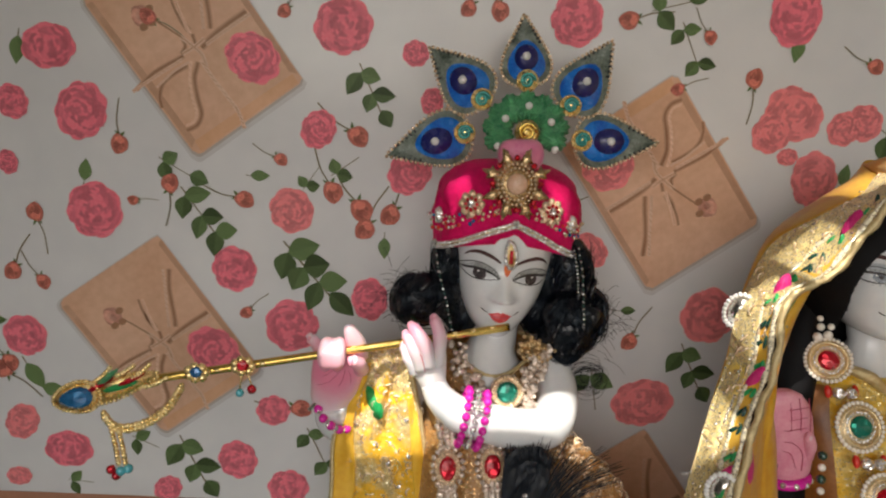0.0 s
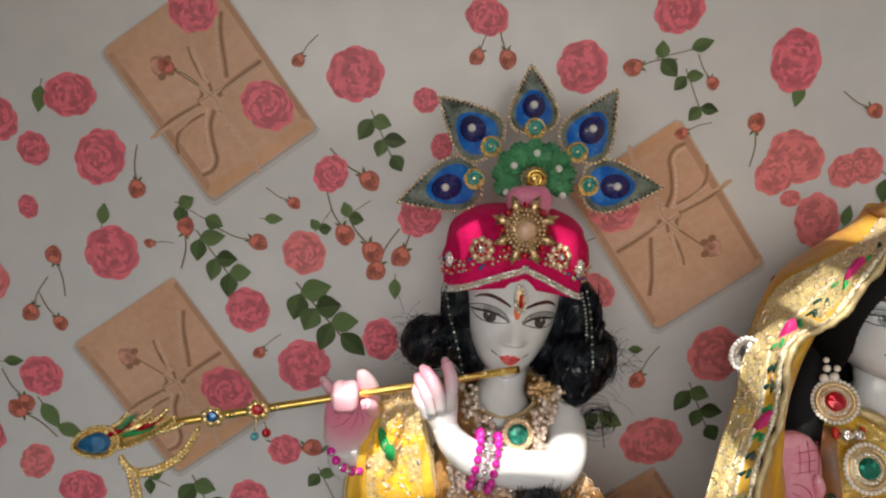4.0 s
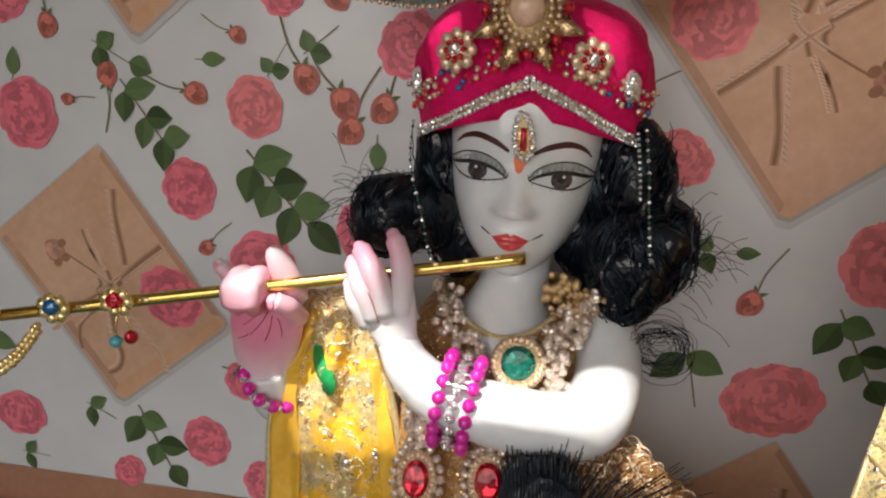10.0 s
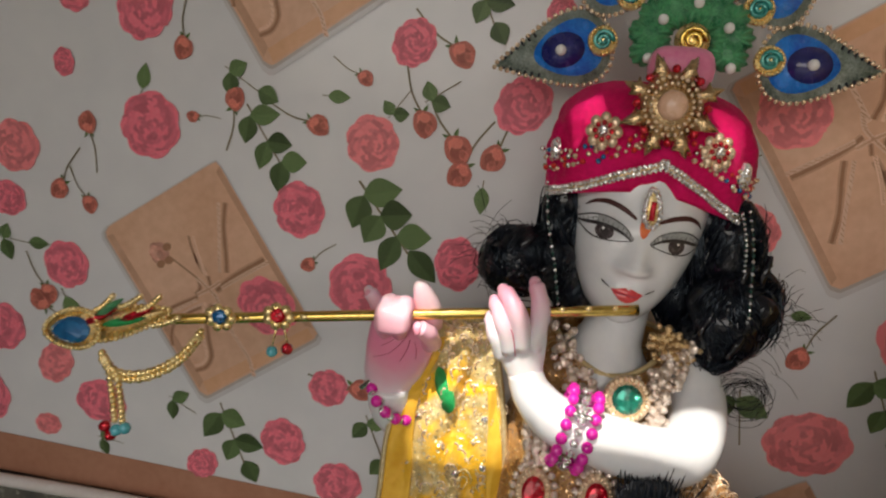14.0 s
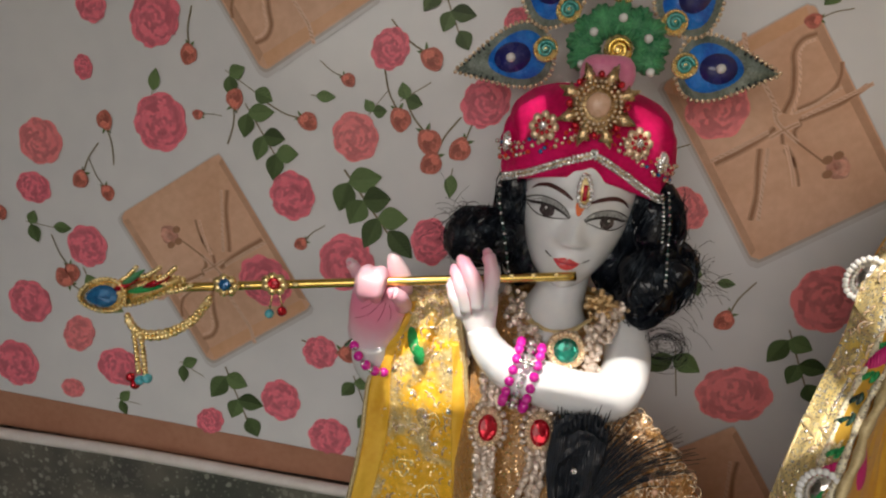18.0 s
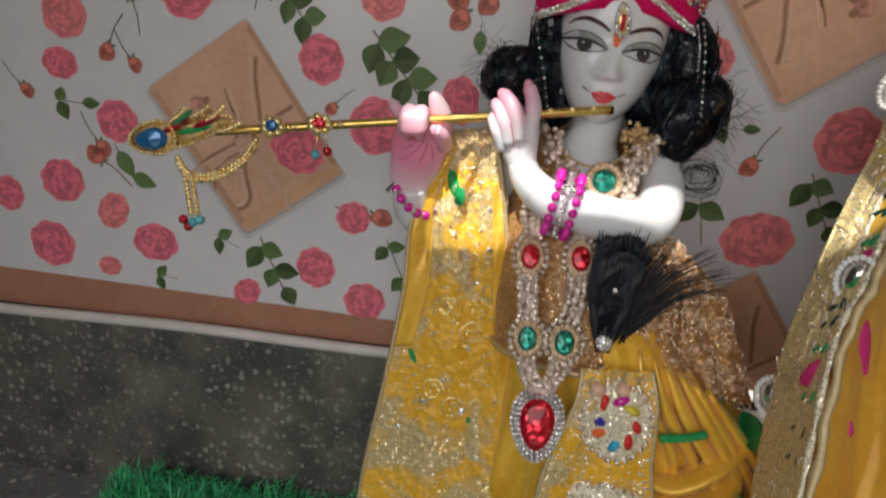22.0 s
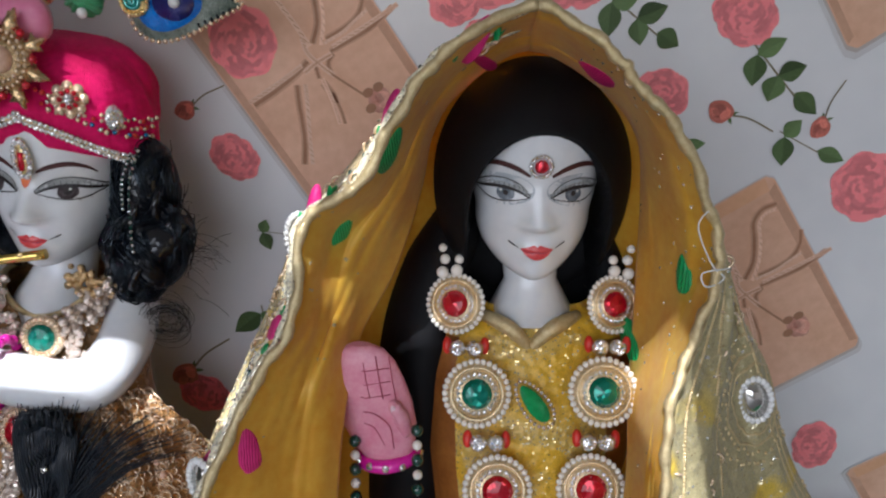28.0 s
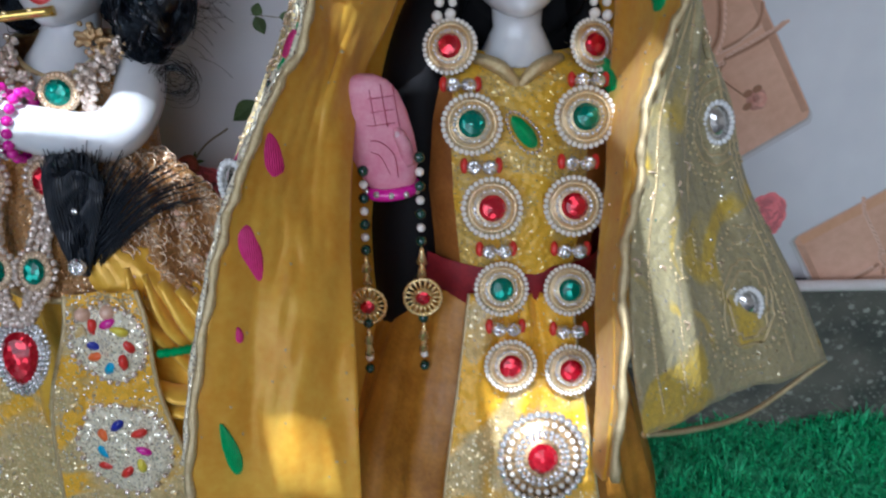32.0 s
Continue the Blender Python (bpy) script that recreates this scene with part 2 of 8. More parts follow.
M = {}
M["paper"] = mat("paper", (0.74, 0.745, 0.765), (0.84, 0.84, 0.845), 6, 0.15, bump=0.05, bscale=14, rvar=0.06, spec=0.3)
M["rose"] = mat("rose", (0.72, 0.075, 0.135), (0.96, 0.34, 0.40), 110, 0.3, spread=0.25, spec=0.12)
M["rose_pale"] = mat("rose_pale", (0.78, 0.13, 0.155), (0.97, 0.40, 0.41), 110, 0.3, spread=0.22, spec=0.12)
M["bud"] = mat("bud", (0.45, 0.075, 0.06), (0.84, 0.34, 0.26), 260, 0.3, spread=0.42, spec=0.12)
M["leaf"] = mat("leaf", (0.030, 0.080, 0.026), (0.20, 0.27, 0.12), 190, 0.3, spread=0.5, spec=0.12)
M["twig"] = mat("twig", (0.17, 0.14, 0.085), (0.33, 0.29, 0.19), 300, 0.4, spec=0.12)
M["kraft"] = mat("kraft", (0.70, 0.41, 0.265), (0.86, 0.56, 0.40), 26, 0.22, bump=0.04, bscale=30, rvar=0.05, spec=0.12)
M["kraft_shade_stem"] = mat("kraft_shade_stem", (0.36, 0.185, 0.11), (0.45, 0.24, 0.145), 40, 0.3, spec=0.12)
M["kraft_side"] = mat("kraft_side", (0.72, 0.40, 0.23), (0.84, 0.50, 0.31), 30, 0.25, spec=0.12)
M["kraft_fold_shade"] = mat("kraft_fold_shade", (0.56, 0.32, 0.21), (0.68, 0.41, 0.28), 40, 0.25, spec=0.12)
M["print_shade"] = mat("print_shade", (0.62, 0.60, 0.60), (0.70, 0.69, 0.69), 20, 0.2, spec=0.2)
M["print_shade_deep"] = mat("print_shade_deep", (0.48, 0.42, 0.39), (0.58, 0.52, 0.49), 20, 0.2, spec=0.2)
M["bud_dry"] = mat("bud_dry", (0.55, 0.24, 0.18), (0.78, 0.44, 0.34), 260, 0.3, spread=0.2, spec=0.12)
M["twine"] = mat("twine", (0.76, 0.50, 0.36), (0.90, 0.64, 0.49), 500, 0.4, spread=0.08, spec=0.12)
M["tape"] = mat("tape", (0.42, 0.20, 0.125), (0.52, 0.27, 0.18), 30, 0.35, spec=0.12)
M["lip"] = mat("lip", (0.72, 0.66, 0.62), (0.84, 0.79, 0.76), 60, 0.45)
M["granite"] = chips("granite", (0.082, 0.082, 0.074), (0.40, 0.40, 0.34), (0.30, 0.305, 0.255), 190, 0.36, 0.30, 0.0, (0.20, 0.185, 0.15))
M["terrazzo"] = chips("terrazzo", (0.24, 0.24, 0.24), (0.68, 0.67, 0.65), (0.13, 0.125, 0.12), 120, 0.42, 0.35, 0.0, (0.24, 0.24, 0.24))
M["grass"] = mat("grass", (0.025, 0.42, 0.14), (0.13, 0.80, 0.36), 60, 0.36, spread=0.5)
M["plaster"] = mat("plaster", (0.70, 0.675, 0.64), (0.78, 0.755, 0.72), 8, 0.8, bump=0.1, bscale=90)
M["marble"] = mat("marble", (0.70, 0.72, 0.745), (0.80, 0.81, 0.815), 30, 0.20, sub=0.15, rvar=0.05, coat=0.35)
M["skin_pink"] = mat("skin_pink", (0.72, 0.23, 0.33), (0.82, 0.40, 0.48), 90, 0.4)
M["skin_mid"] = mat("skin_mid", (0.76, 0.38, 0.46), (0.83, 0.53, 0.59), 90, 0.38)
M["skin_blush"] = mat("skin_blush", (0.80, 0.52, 0.58), (0.84, 0.66, 0.70), 60, 0.32, sub=0.1)
M["black_paint"] = mat("black_paint", (0.012, 0.010, 0.010), (0.03, 0.02, 0.02), 200, 0.4)
M["brow_paint"] = mat("brow_paint", (0.045, 0.012, 0.010), (0.08, 0.02, 0.018), 200, 0.4)
M["eye_shade"] = mat("eye_shade", (0.24, 0.25, 0.25), (0.44, 0.45, 0.44), 300, 0.4)
M["iris_grey"] = mat("iris_grey", (0.10, 0.12, 0.15), (0.27, 0.31, 0.35), 400, 0.25)
M["eye_wash"] = mat("eye_wash", (0.36, 0.40, 0.44), (0.54, 0.58, 0.61), 200, 0.3)
M["iris"] = mat("iris", (0.030, 0.022, 0.024), (0.13, 0.105, 0.11), 500, 0.25)
M["lips"] = mat("lips", (0.66, 0.045, 0.055), (0.78, 0.11, 0.11), 200, 0.28, coat=0.3)
M["line_red"] = mat("line_red", (0.42, 0.05, 0.10), (0.50, 0.09, 0.14), 200, 0.5)
M["orange"] = mat("orange", (0.80, 0.12, 0.02), (0.88, 0.20, 0.03), 200, 0.4)
M["hair"] = cut(mat("hair", (0.002, 0.0025, 0.005), (0.005, 0.006, 0.010), 220, 0.17, spec=0.5, rvar=0.05), 330, 0.32)
M["hair_strand"] = mat("hair_strand", (0.001, 0.002, 0.005), (0.003, 0.005, 0.010), 260, 0.13, spec=0.45, rvar=0.05)
M["hair_strand"].node_tree.nodes["Principled BSDF"].inputs["Specular Tint"].default_value = (0.74, 0.88, 1.0, 1)
M["velvet_hair"] = mat("velvet_hair", (0.002, 0.002, 0.003), (0.006, 0.006, 0.007), 300, 0.6, bump=0.25, bscale=2500, spec=0.2)
M["velvet"] = mat("velvet", (0.52, 0.0015, 0.065), (0.84, 0.008, 0.155), 60, 0.6, bump=0.6, bscale=1600, sheen=0.03, spec=0.15)
M["pink_satin"] = mat("pink_satin", (0.70, 0.16, 0.32), (0.80, 0.30, 0.42), 80, 0.4, sheen=0.3)
M["gold"] = mat("gold", (0.94, 0.66, 0.24), (1.0, 0.84, 0.46), 300, 0.27, metal=0.8, bump=0.15, bscale=1500)
M["antique"] = mat("antique", (0.46, 0.30, 0.14), (0.80, 0.60, 0.34), 240, 0.26, metal=0.9, bump=0.3, bscale=900)
M["pale_gold"] = mat("pale_gold", (0.80, 0.60, 0.32), (0.95, 0.82, 0.58), 300, 0.22, metal=0.8, bump=0.2, bscale=1500)
M["rose_gold"] = mat("rose_gold", (0.82, 0.58, 0.36), (0.95, 0.80, 0.60), 300, 0.26, metal=0.6, bump=0.2, bscale=1500)
M["brass"] = mat("brass", (0.62, 0.42, 0.09), (0.85, 0.62, 0.20), 120, 0.17, metal=1.0, rvar=0.08)
M["silver"] = mat("silver", (0.62, 0.60, 0.57), (0.86, 0.84, 0.80), 400, 0.2, metal=1.0)
M["crystal"] = cut(mat("crystal", (0.72, 0.72, 0.72), (0.97, 0.96, 0.94), 900, 0.06, metal=0.8, rvar=0.04), 1500, 0.9)
M["pearl"] = mat("pearl", (0.84, 0.78, 0.68), (0.95, 0.92, 0.86), 300, 0.14, coat=0.6)
M["pearl_peach"] = mat("pearl_peach", (0.74, 0.45, 0.30), (0.82, 0.55, 0.40), 200, 0.28, coat=0.5)
M["white_pearl"] = mat("white_pearl", (0.78, 0.78, 0.76), (0.88, 0.88, 0.86), 300, 0.22, coat=0.6)
M["ruby"] = cut(mat("ruby", (0.40, 0.002, 0.012), (0.80, 0.010, 0.035), 420, 0.10, metal=0.55, coat=0.7, rvar=0.04), 420, 0.6)
M["emerald"] = cut(mat("emerald", (0.002, 0.12, 0.085), (0.006, 0.36, 0.25), 420, 0.10, metal=0.55, coat=0.7, rvar=0.04), 420, 0.6)
M["teal"] = mat("teal", (0.01, 0.22, 0.20), (0.05, 0.42, 0.36), 300, 0.15, metal=0.3, coat=0.8)
M["sapphire"] = mat("sapphire", (0.004, 0.09, 0.28), (0.02, 0.22, 0.48), 300, 0.1, metal=0.3, coat=1.0)
M["aqua"] = mat("aqua", (0.05, 0.38, 0.48), (0.12, 0.55, 0.62), 300, 0.12, coat=0.8)
M["magenta"] = mat("magenta", (0.62, 0.006, 0.30), (0.80, 0.02, 0.42), 300, 0.22, coat=0.6)
M["satin"] = mat("satin", (0.76, 0.39, 0.022), (0.95, 0.60, 0.065), 38, 0.22, metal=0.15, bump=0.35, bscale=140, sheen=0.3)
M["amber_satin"] = mat("amber_satin", (0.30, 0.12, 0.012), (0.54, 0.25, 0.026), 60, 0.34, metal=0.05, bump=0.4, bscale=120)
M["shaded_satin"] = mat("shaded_satin", (0.20, 0.065, 0.012), (0.34, 0.13, 0.025), 60, 0.36, bump=0.3, bscale=160)
M["veil"] = mat("veil", (0.88, 0.48, 0.032), (0.99, 0.70, 0.09), 42, 0.34, metal=0.08, bump=0.5, bscale=85, sheen=0.3)
M["amber_cloth"] = embroidery("amber_cloth", (0.78, 0.50, 0.24), (0.50, 0.24, 0.05), (0.40, 0.20, 0.06), 950, 0.75, 0.62, 0.8, 0.26)
M["gold_work"] = embroidery("gold_work", (0.95, 0.80, 0.44), (0.92, 0.51, 0.025), (0.62, 0.48, 0.21), 640, 0.72, 0.48, rough=0.33, coarse=20, lean=(0.13, 1.8, 0.215))
M["bodice_work"] = embroidery("bodice_work", (0.92, 0.76, 0.36), (0.84, 0.50, 0.03), (0.66, 0.45, 0.09), 900, 0.60, 0.50)
M["silver_work"] = embroidery("silver_work", (0.94, 0.90, 0.74), (0.82, 0.76, 0.56), (0.80, 0.74, 0.54), 700, 1.0, 0.75)
M["tulle_dense"] = embroidery("tulle_dense", (0.96, 0.85, 0.54), (0.88, 0.62, 0.12), (0.72, 0.57, 0.24), 820, 0.9, 0.64)
M["tulle"] = embroidery("tulle", (0.86, 0.78, 0.52), (0.80, 0.58, 0.08), (0.54, 0.47, 0.25), 820, 0.30, 0.60, coarse=20)
def thin(m, share):
    """A thin cloth lets some light through from its far side."""
    n, l = m.node_tree.nodes, m.node_tree.links
    p, tr, mx = n["Principled BSDF"], n.new("ShaderNodeBsdfTranslucent"), n.new("ShaderNodeMixShader")
    src = p.inputs["Base Color"].links[0].from_socket
    l.new(src, tr.inputs["Color"])
    mx.inputs[0].default_value = share
    l.new(p.outputs[0], mx.inputs[1])
    l.new(tr.outputs[0], mx.inputs[2])
    l.new(mx.outputs[0], n["Material Output"].inputs["Surface"])


thin(M["veil"], 0.48)
thin(M["tulle"], 0.25)
M["piping"] = mat("piping", (0.56, 0.42, 0.20), (0.74, 0.62, 0.36), 500, 0.36, metal=0.55, bump=0.4, bscale=2400)
M["green_thread"] = mat("green_thread", (0.005, 0.28, 0.07), (0.015, 0.45, 0.13), 400, 0.4, bump=0.5, wave=420)
M["pink_thread"] = mat("pink_thread", (0.62, 0.01, 0.16), (0.76, 0.03, 0.24), 400, 0.45, bump=0.4, wave=420)
M["feather_blue"] = mat("feather_blue", (0.004, 0.080, 0.54), (0.016, 0.29, 0.88), 130, 0.25, coat=0.5)
M["feather_navy"] = mat("feather_navy", (0.006, 0.010, 0.09), (0.02, 0.025, 0.20), 160, 0.25, coat=0.6)
M["feather_grey"] = mat("feather_grey", (0.055, 0.085, 0.065), (0.36, 0.42, 0.38), 130, 0.22, bump=0.3, wave=300)
M["feather_green"] = mat("feather_green", (0.014, 0.13, 0.060), (0.12, 0.48, 0.21), 160, 0.3, bump=0.4, wave=500)
M["feather_black"] = mat("feather_black", (0.003, 0.005, 0.009), (0.010, 0.016, 0.026), 300, 0.35, bump=0.4, wave=300)
M["cyan"] = mat("cyan", (0.01, 0.34, 0.62), (0.03, 0.45, 0.70), 300, 0.35)
M["red_bead"] = mat("red_bead", (0.62, 0.02, 0.015), (0.75, 0.05, 0.03), 300, 0.35)
M["lemon"] = mat("lemon", (0.70, 0.60, 0.03), (0.80, 0.70, 0.08), 300, 0.35)
M["blue_bead"] = mat("blue_bead", (0.01, 0.02, 0.30), (0.03, 0.05, 0.42), 300, 0.35)
M["dark_bead"] = mat("dark_bead", (0.003, 0.03, 0.022), (0.008, 0.07, 0.05), 300, 0.15, coat=0.8)
M["maroon"] = mat("maroon", (0.16, 0.006, 0.012), (0.30, 0.012, 0.02), 80, 0.6, bump=0.2)
M["glass_bead"] = cut(mat("glass_bead", (0.62, 0.47, 0.37), (0.94, 0.85, 0.76), 700, 0.07, metal=0.55, coat=0.8, rvar=0.04), 900, 0.9)




def blush(name, base, paint, at, near, far):
    """Marble with a soft round of brushed-on colour about one place."""
    m, n, l, p = nodes_of(name)
    co, d, no, add = n.new("ShaderNodeTexCoord"), n.new("ShaderNodeVectorMath"), n.new("ShaderNodeTexNoise"), n.new("ShaderNodeMath")
    d.operation, add.operation = "DISTANCE", "MULTIPLY_ADD"
    d.inputs[1].default_value = at
    no.inputs["Scale"].default_value = 160
    l.new(co.outputs["Object"], d.inputs[0])
    l.new(co.outputs["Object"], no.inputs["Vector"])
    l.new(no.outputs["Fac"], add.inputs[0])
    add.inputs[1].default_value = 0.005
    l.new(d.outputs["Value"], add.inputs[2])
    mr = n.new("ShaderNodeMapRange")
    mr.inputs["From Min"].default_value, mr.inputs["From Max"].default_value = near, far
    mr.interpolation_type = "SMOOTHSTEP"
    l.new(add.outputs[0], mr.inputs["Value"])
    r = ramp(n, [(0.0, paint), (0.55, [0.5 * (a + b) for a, b in zip(base, paint)]), (1.0, base)])
    l.new(mr.outputs[0], r.inputs[0])
    l.new(r.outputs[0], p.inputs["Base Color"])
    p.inputs["Roughness"].default_value, p.inputs["Coat Weight"].default_value = 0.32, 0.15
    p.inputs["Subsurface Weight"].default_value, p.inputs["Subsurface Scale"].default_value = 0.1, 0.004
    return m


M["palm_paint"] = blush("palm_paint", (0.80, 0.66, 0.70), (0.80, 0.24, 0.37), (-0.0180, 0.335, 0.3050), 0.009, 0.034)
M["tip_paint"] = blush("tip_paint", (0.76, 0.74, 0.75), (0.82, 0.38, 0.50), (0.0275, 0.327, 0.3400), 0.008, 0.034)


# ---- shaping helpers ----
UP, FRONT = Vector((0, 0, 1)), Vector((0, -1, 0))


def V(*a):
    return Vector(a)


def lerp_table(rows, k):
    """Rows (k, a, b, ...) in rising order of k: the smoothly interpolated rest at k."""
    if k <= rows[0][0]:
        return list(rows[0][1:])
    for r, s in zip(rows, rows[1:]):
        if k <= s[0]:
            f = (k - r[0]) / (s[0] - r[0])
            return [p + (q - p) * f for p, q in zip(r[1:], s[1:])]
    return list(rows[-1][1:])


def grid_faces(bm, rows, mi, ring=True, smooth=True):
    for a, b in zip(rows, rows[1:]):
        n = len(a)
        for i in range(n if ring else n - 1):
            f = bm.faces.new((a[i], a[(i + 1) % n], b[(i + 1) % n], b[i]))
            f.material_index, f.smooth = mi, smooth


def loft(bm, rings, mi=0, cap=True, smooth=True):
    rows = [[bm.verts.new(p) for p in r] for r in rings]
    grid_faces(bm, rows, mi, True, smooth)
    if cap:
        for r in (rows[0][::-1], rows[-1]):
            f = bm.faces.new(r)
            f.material_index = mi
    return rows


def tube(bm, pts, radii, seg=10, mi=0, cap=True, flat=1.0):
    """A tube along points; radii: one or a list; flat squeezes it across."""
    pts = [Vector(p) for p in pts]
    if not hasattr(radii, "__len__"):
        radii = [radii] * len(pts)
    rings, side = [], None
    for i, p in enumerate(pts):
        d = (pts[min(i + 1, len(pts) - 1)] - pts[max(i - 1, 0)]).normalized()
        if side is None:
            side = d.cross(UP if abs(d.z) < 0.9 else V(1, 0, 0)).normalized()
        side = (side - d * side.dot(d)).normalized()
        up = d.cross(side)
        rings.append([p + radii[i] * (math.cos(a) * side + flat * math.sin(a) * up)
                      for a in (2 * math.pi * k / seg for k in range(seg))])
    return loft(bm, rings, mi, cap)


def spline(pts, n, pre=None):
    """n + 1 points on a smooth curve through pts; pre: a point that it comes from."""
    p = [Vector(q) for q in pts]
    p = [2 * p[0] - p[1] if pre is None else Vector(pre), *p, 2 * p[-1] - p[-2]]
    out = []
    for i in range(n + 1):
        s = min(i / n * (len(p) - 3), len(p) - 3 - 1e-9)
        k, f = int(s), s - int(s)
        a, b, c, d = p[k:k + 4]
        out.append(0.5 * (2 * b + (c - a) * f + (2 * a - 5 * b + 4 * c - d) * f * f + (3 * b - a - 3 * c + d) * f ** 3))
    return out


def ball(bm, c, r, mi=0, seg=12, rings=8, scale=(1, 1, 1), turn=None):
    c, turn = Vector(c), turn or Matrix.Identity(3)
    rows = []
    for j in range(1, rings):
        b = math.pi * j / rings
        rows.append([bm.verts.new(c + turn @ V(r * scale[0] * math.sin(b) * math.cos(a), r * scale[1] * math.sin(b) * math.sin(a),
                                               r * scale[2] * math.cos(b))) for a in (2 * math.pi * k / seg for k in range(seg))])
    for r0, r1 in zip(rows, rows[1:]):
        for i in range(seg):
            f = bm.faces.new((r0[i], r1[i], r1[(i + 1) % seg], r0[(i + 1) % seg]))
            f.material_index, f.smooth = mi, True
    for row, s in ((rows[0], 1), (rows[-1], -1)):
        tip = bm.verts.new(c + turn @ V(0, 0, s * r * scale[2]))
        for i in range(seg):
            q = (row[i], row[(i + 1) % seg], tip) if s > 0 else (row[(i + 1) % seg], row[i], tip)
            f = bm.faces.new(q)
            f.material_index, f.smooth = mi, True


def sheet(bm, fn, nu, nv, th=0.0008, mi=0, mi_back=None):
    """A cloth: fn(u, v) gives its face; th is its thickness behind it."""
    P = [[Vector(fn(i / nu, j / nv)) for i in range(nu + 1)] for j in range(nv + 1)]
    front, back = [], []
    for j in range(nv + 1):
        fr, bk = [], []
        for i in range(nu + 1):
            du = P[j][min(i + 1, nu)] - P[j][max(i - 1, 0)]
            dv = P[min(j + 1, nv)][i] - P[max(j - 1, 0)][i]
            nrm = du.cross(dv)
            nrm = nrm.normalized() if nrm.length > 1e-12 else V(0, 1, 0)
            fr.append(bm.verts.new(P[j][i]))
            bk.append(bm.verts.new(P[j][i] - nrm * th))
        front.append(fr)
        back.append(bk)
    grid_faces(bm, front, mi, False)
    grid_faces(bm, [r[::-1] for r in back], mi if mi_back is None else mi_back, False)
    edge = [*front[0], *[r[-1] for r in front[1:]], *front[-1][-2::-1], *[r[0] for r in front[-2:0:-1]]]
    edge2 = [*back[0], *[r[-1] for r in back[1:]], *back[-1][-2::-1], *[r[0] for r in back[-2:0:-1]]]
    for i in range(len(edge)):
        k = (i + 1) % len(edge)
        f = bm.faces.new((edge[k], edge[i], edge2[i], edge2[k]))
        f.material_index = mi
    return [[v.co.copy() for v in r] for r in front]


def slab(bm, outline, c, nrm, th, mi=0, lift=0.0, top=None):
    """A flat piece: outline points (a, b) in the plane through c that faces nrm, th thick, its face domed by lift."""
    c, nrm = Vector(c), Vector(nrm).normalized()
    side = UP.cross(nrm)
    side = side.normalized() if side.length > 1e-4 else V(1, 0, 0)
    up = nrm.cross(side)
    lo = [bm.verts.new(c + side * a + up * b) for a, b in outline]
    hi = [bm.verts.new(c + side * a + up * b + nrm * th) for a, b in outline]
    mid = bm.verts.new(c + nrm * (th + lift) + side * (sum(a for a, b in outline) / len(outline)) + up * (sum(b for a, b in outline) / len(outline)))
    n = len(lo)
    for i in range(n):
        k = (i + 1) % n
        f = bm.faces.new((lo[i], lo[k], hi[k], hi[i]))
        f.material_index = mi
        f = bm.faces.new((hi[i], hi[k], mid))
        f.material_index, f.smooth = (mi if top is None else top), lift > 0
    bm.faces.new(lo[::-1]).material_index = mi


def oval(rx, rz, n=20, turn=0.0, wob=0.0, k=5):
    c, s = math.cos(radians(turn)), math.sin(radians(turn))
    out = []
    for i in range(n):
        a = 2 * math.pi * i / n
        r = 1 + wob * math.sin(k * a)
        x, z = rx * r * math.cos(a), rz * r * math.sin(a)
        out.append((x * c - z * s, x * s + z * c))
    return out


def drop(rx, rz, n=24, turn=0.0, point=0.55):
    """A leaf or tear: pointed at one end."""
    c, s = math.cos(radians(turn)), math.sin(radians(turn))
    out = []
    for i in range(n):
        a = 2 * math.pi * i / n
        x, z = rx * math.sin(a) * (1 - point * 0.5 * (1 + math.cos(a)) ** 1.0), rz * math.cos(a)
        out.append((x * c - z * s, x * s + z * c))
    return out[::-1]


def jewel(bm, c, nrm, rx, rz, h, mi=0, n=10, turn=0.0, outline=None):
    """A cut stone: girdle, crown facets and a flat table."""
    c, nrm = Vector(c), Vector(nrm).normalized()
    side = UP.cross(nrm).normalized()
    up = nrm.cross(side)
    o = outline or oval(rx, rz, n, turn)
    n = len(o)
    rows = []
    for f, hh in ((1.0, 0.0), (1.0, 0.35), (0.74, 0.85)):
        rows.append([bm.verts.new(c + nrm * h * hh + f * (side * a + up * b)) for a, b in o])
    for a, b in zip(rows, rows[1:]):
        for i in range(n):
            k = (i + 1) % n
            bm.faces.new((a[i], a[k], b[k])).material_index = mi
            bm.faces.new((a[i], b[k], b[i])).material_index = mi
    tip = bm.verts.new(c + nrm * h * 1.1)
    for i in range(n):
        bm.faces.new((rows[-1][i], rows[-1][(i + 1) % n], tip)).material_index = mi
    bm.faces.new(rows[0][::-1]).material_index = mi


def ring_of(bm, c, nrm, outline, r, n, mi=0, seg=8, rings=6):
    """n little balls set round an outline."""
    c, nrm = Vector(c), Vector(nrm).normalized()
    side = UP.cross(nrm).normalized()
    up = nrm.cross(side)
    o = [c + side * a + up * b for a, b in outline]
    o.append(o[0])
    run = [0]
    for p, q in zip(o, o[1:]):
        run.append(run[-1] + (q - p).length)
    for i in range(n):
        d = run[-1] * i / n
        k = max(j for j in range(len(run) - 1) if run[j] <= d + 1e-12)
        ball(bm, o[k].lerp(o[k + 1], (d - run[k]) / max(1e-9, run[k + 1] - run[k])), r, mi, seg, rings)


ROOT = {}


def thing(name, at, label, category, group="", kind=""):
    ob = new(name)
    ob.empty_display_size = 0.01
    ob.location = at
    ROOT[ob] = Vector(at)
    return tagged(ob, label, category, group, kind)


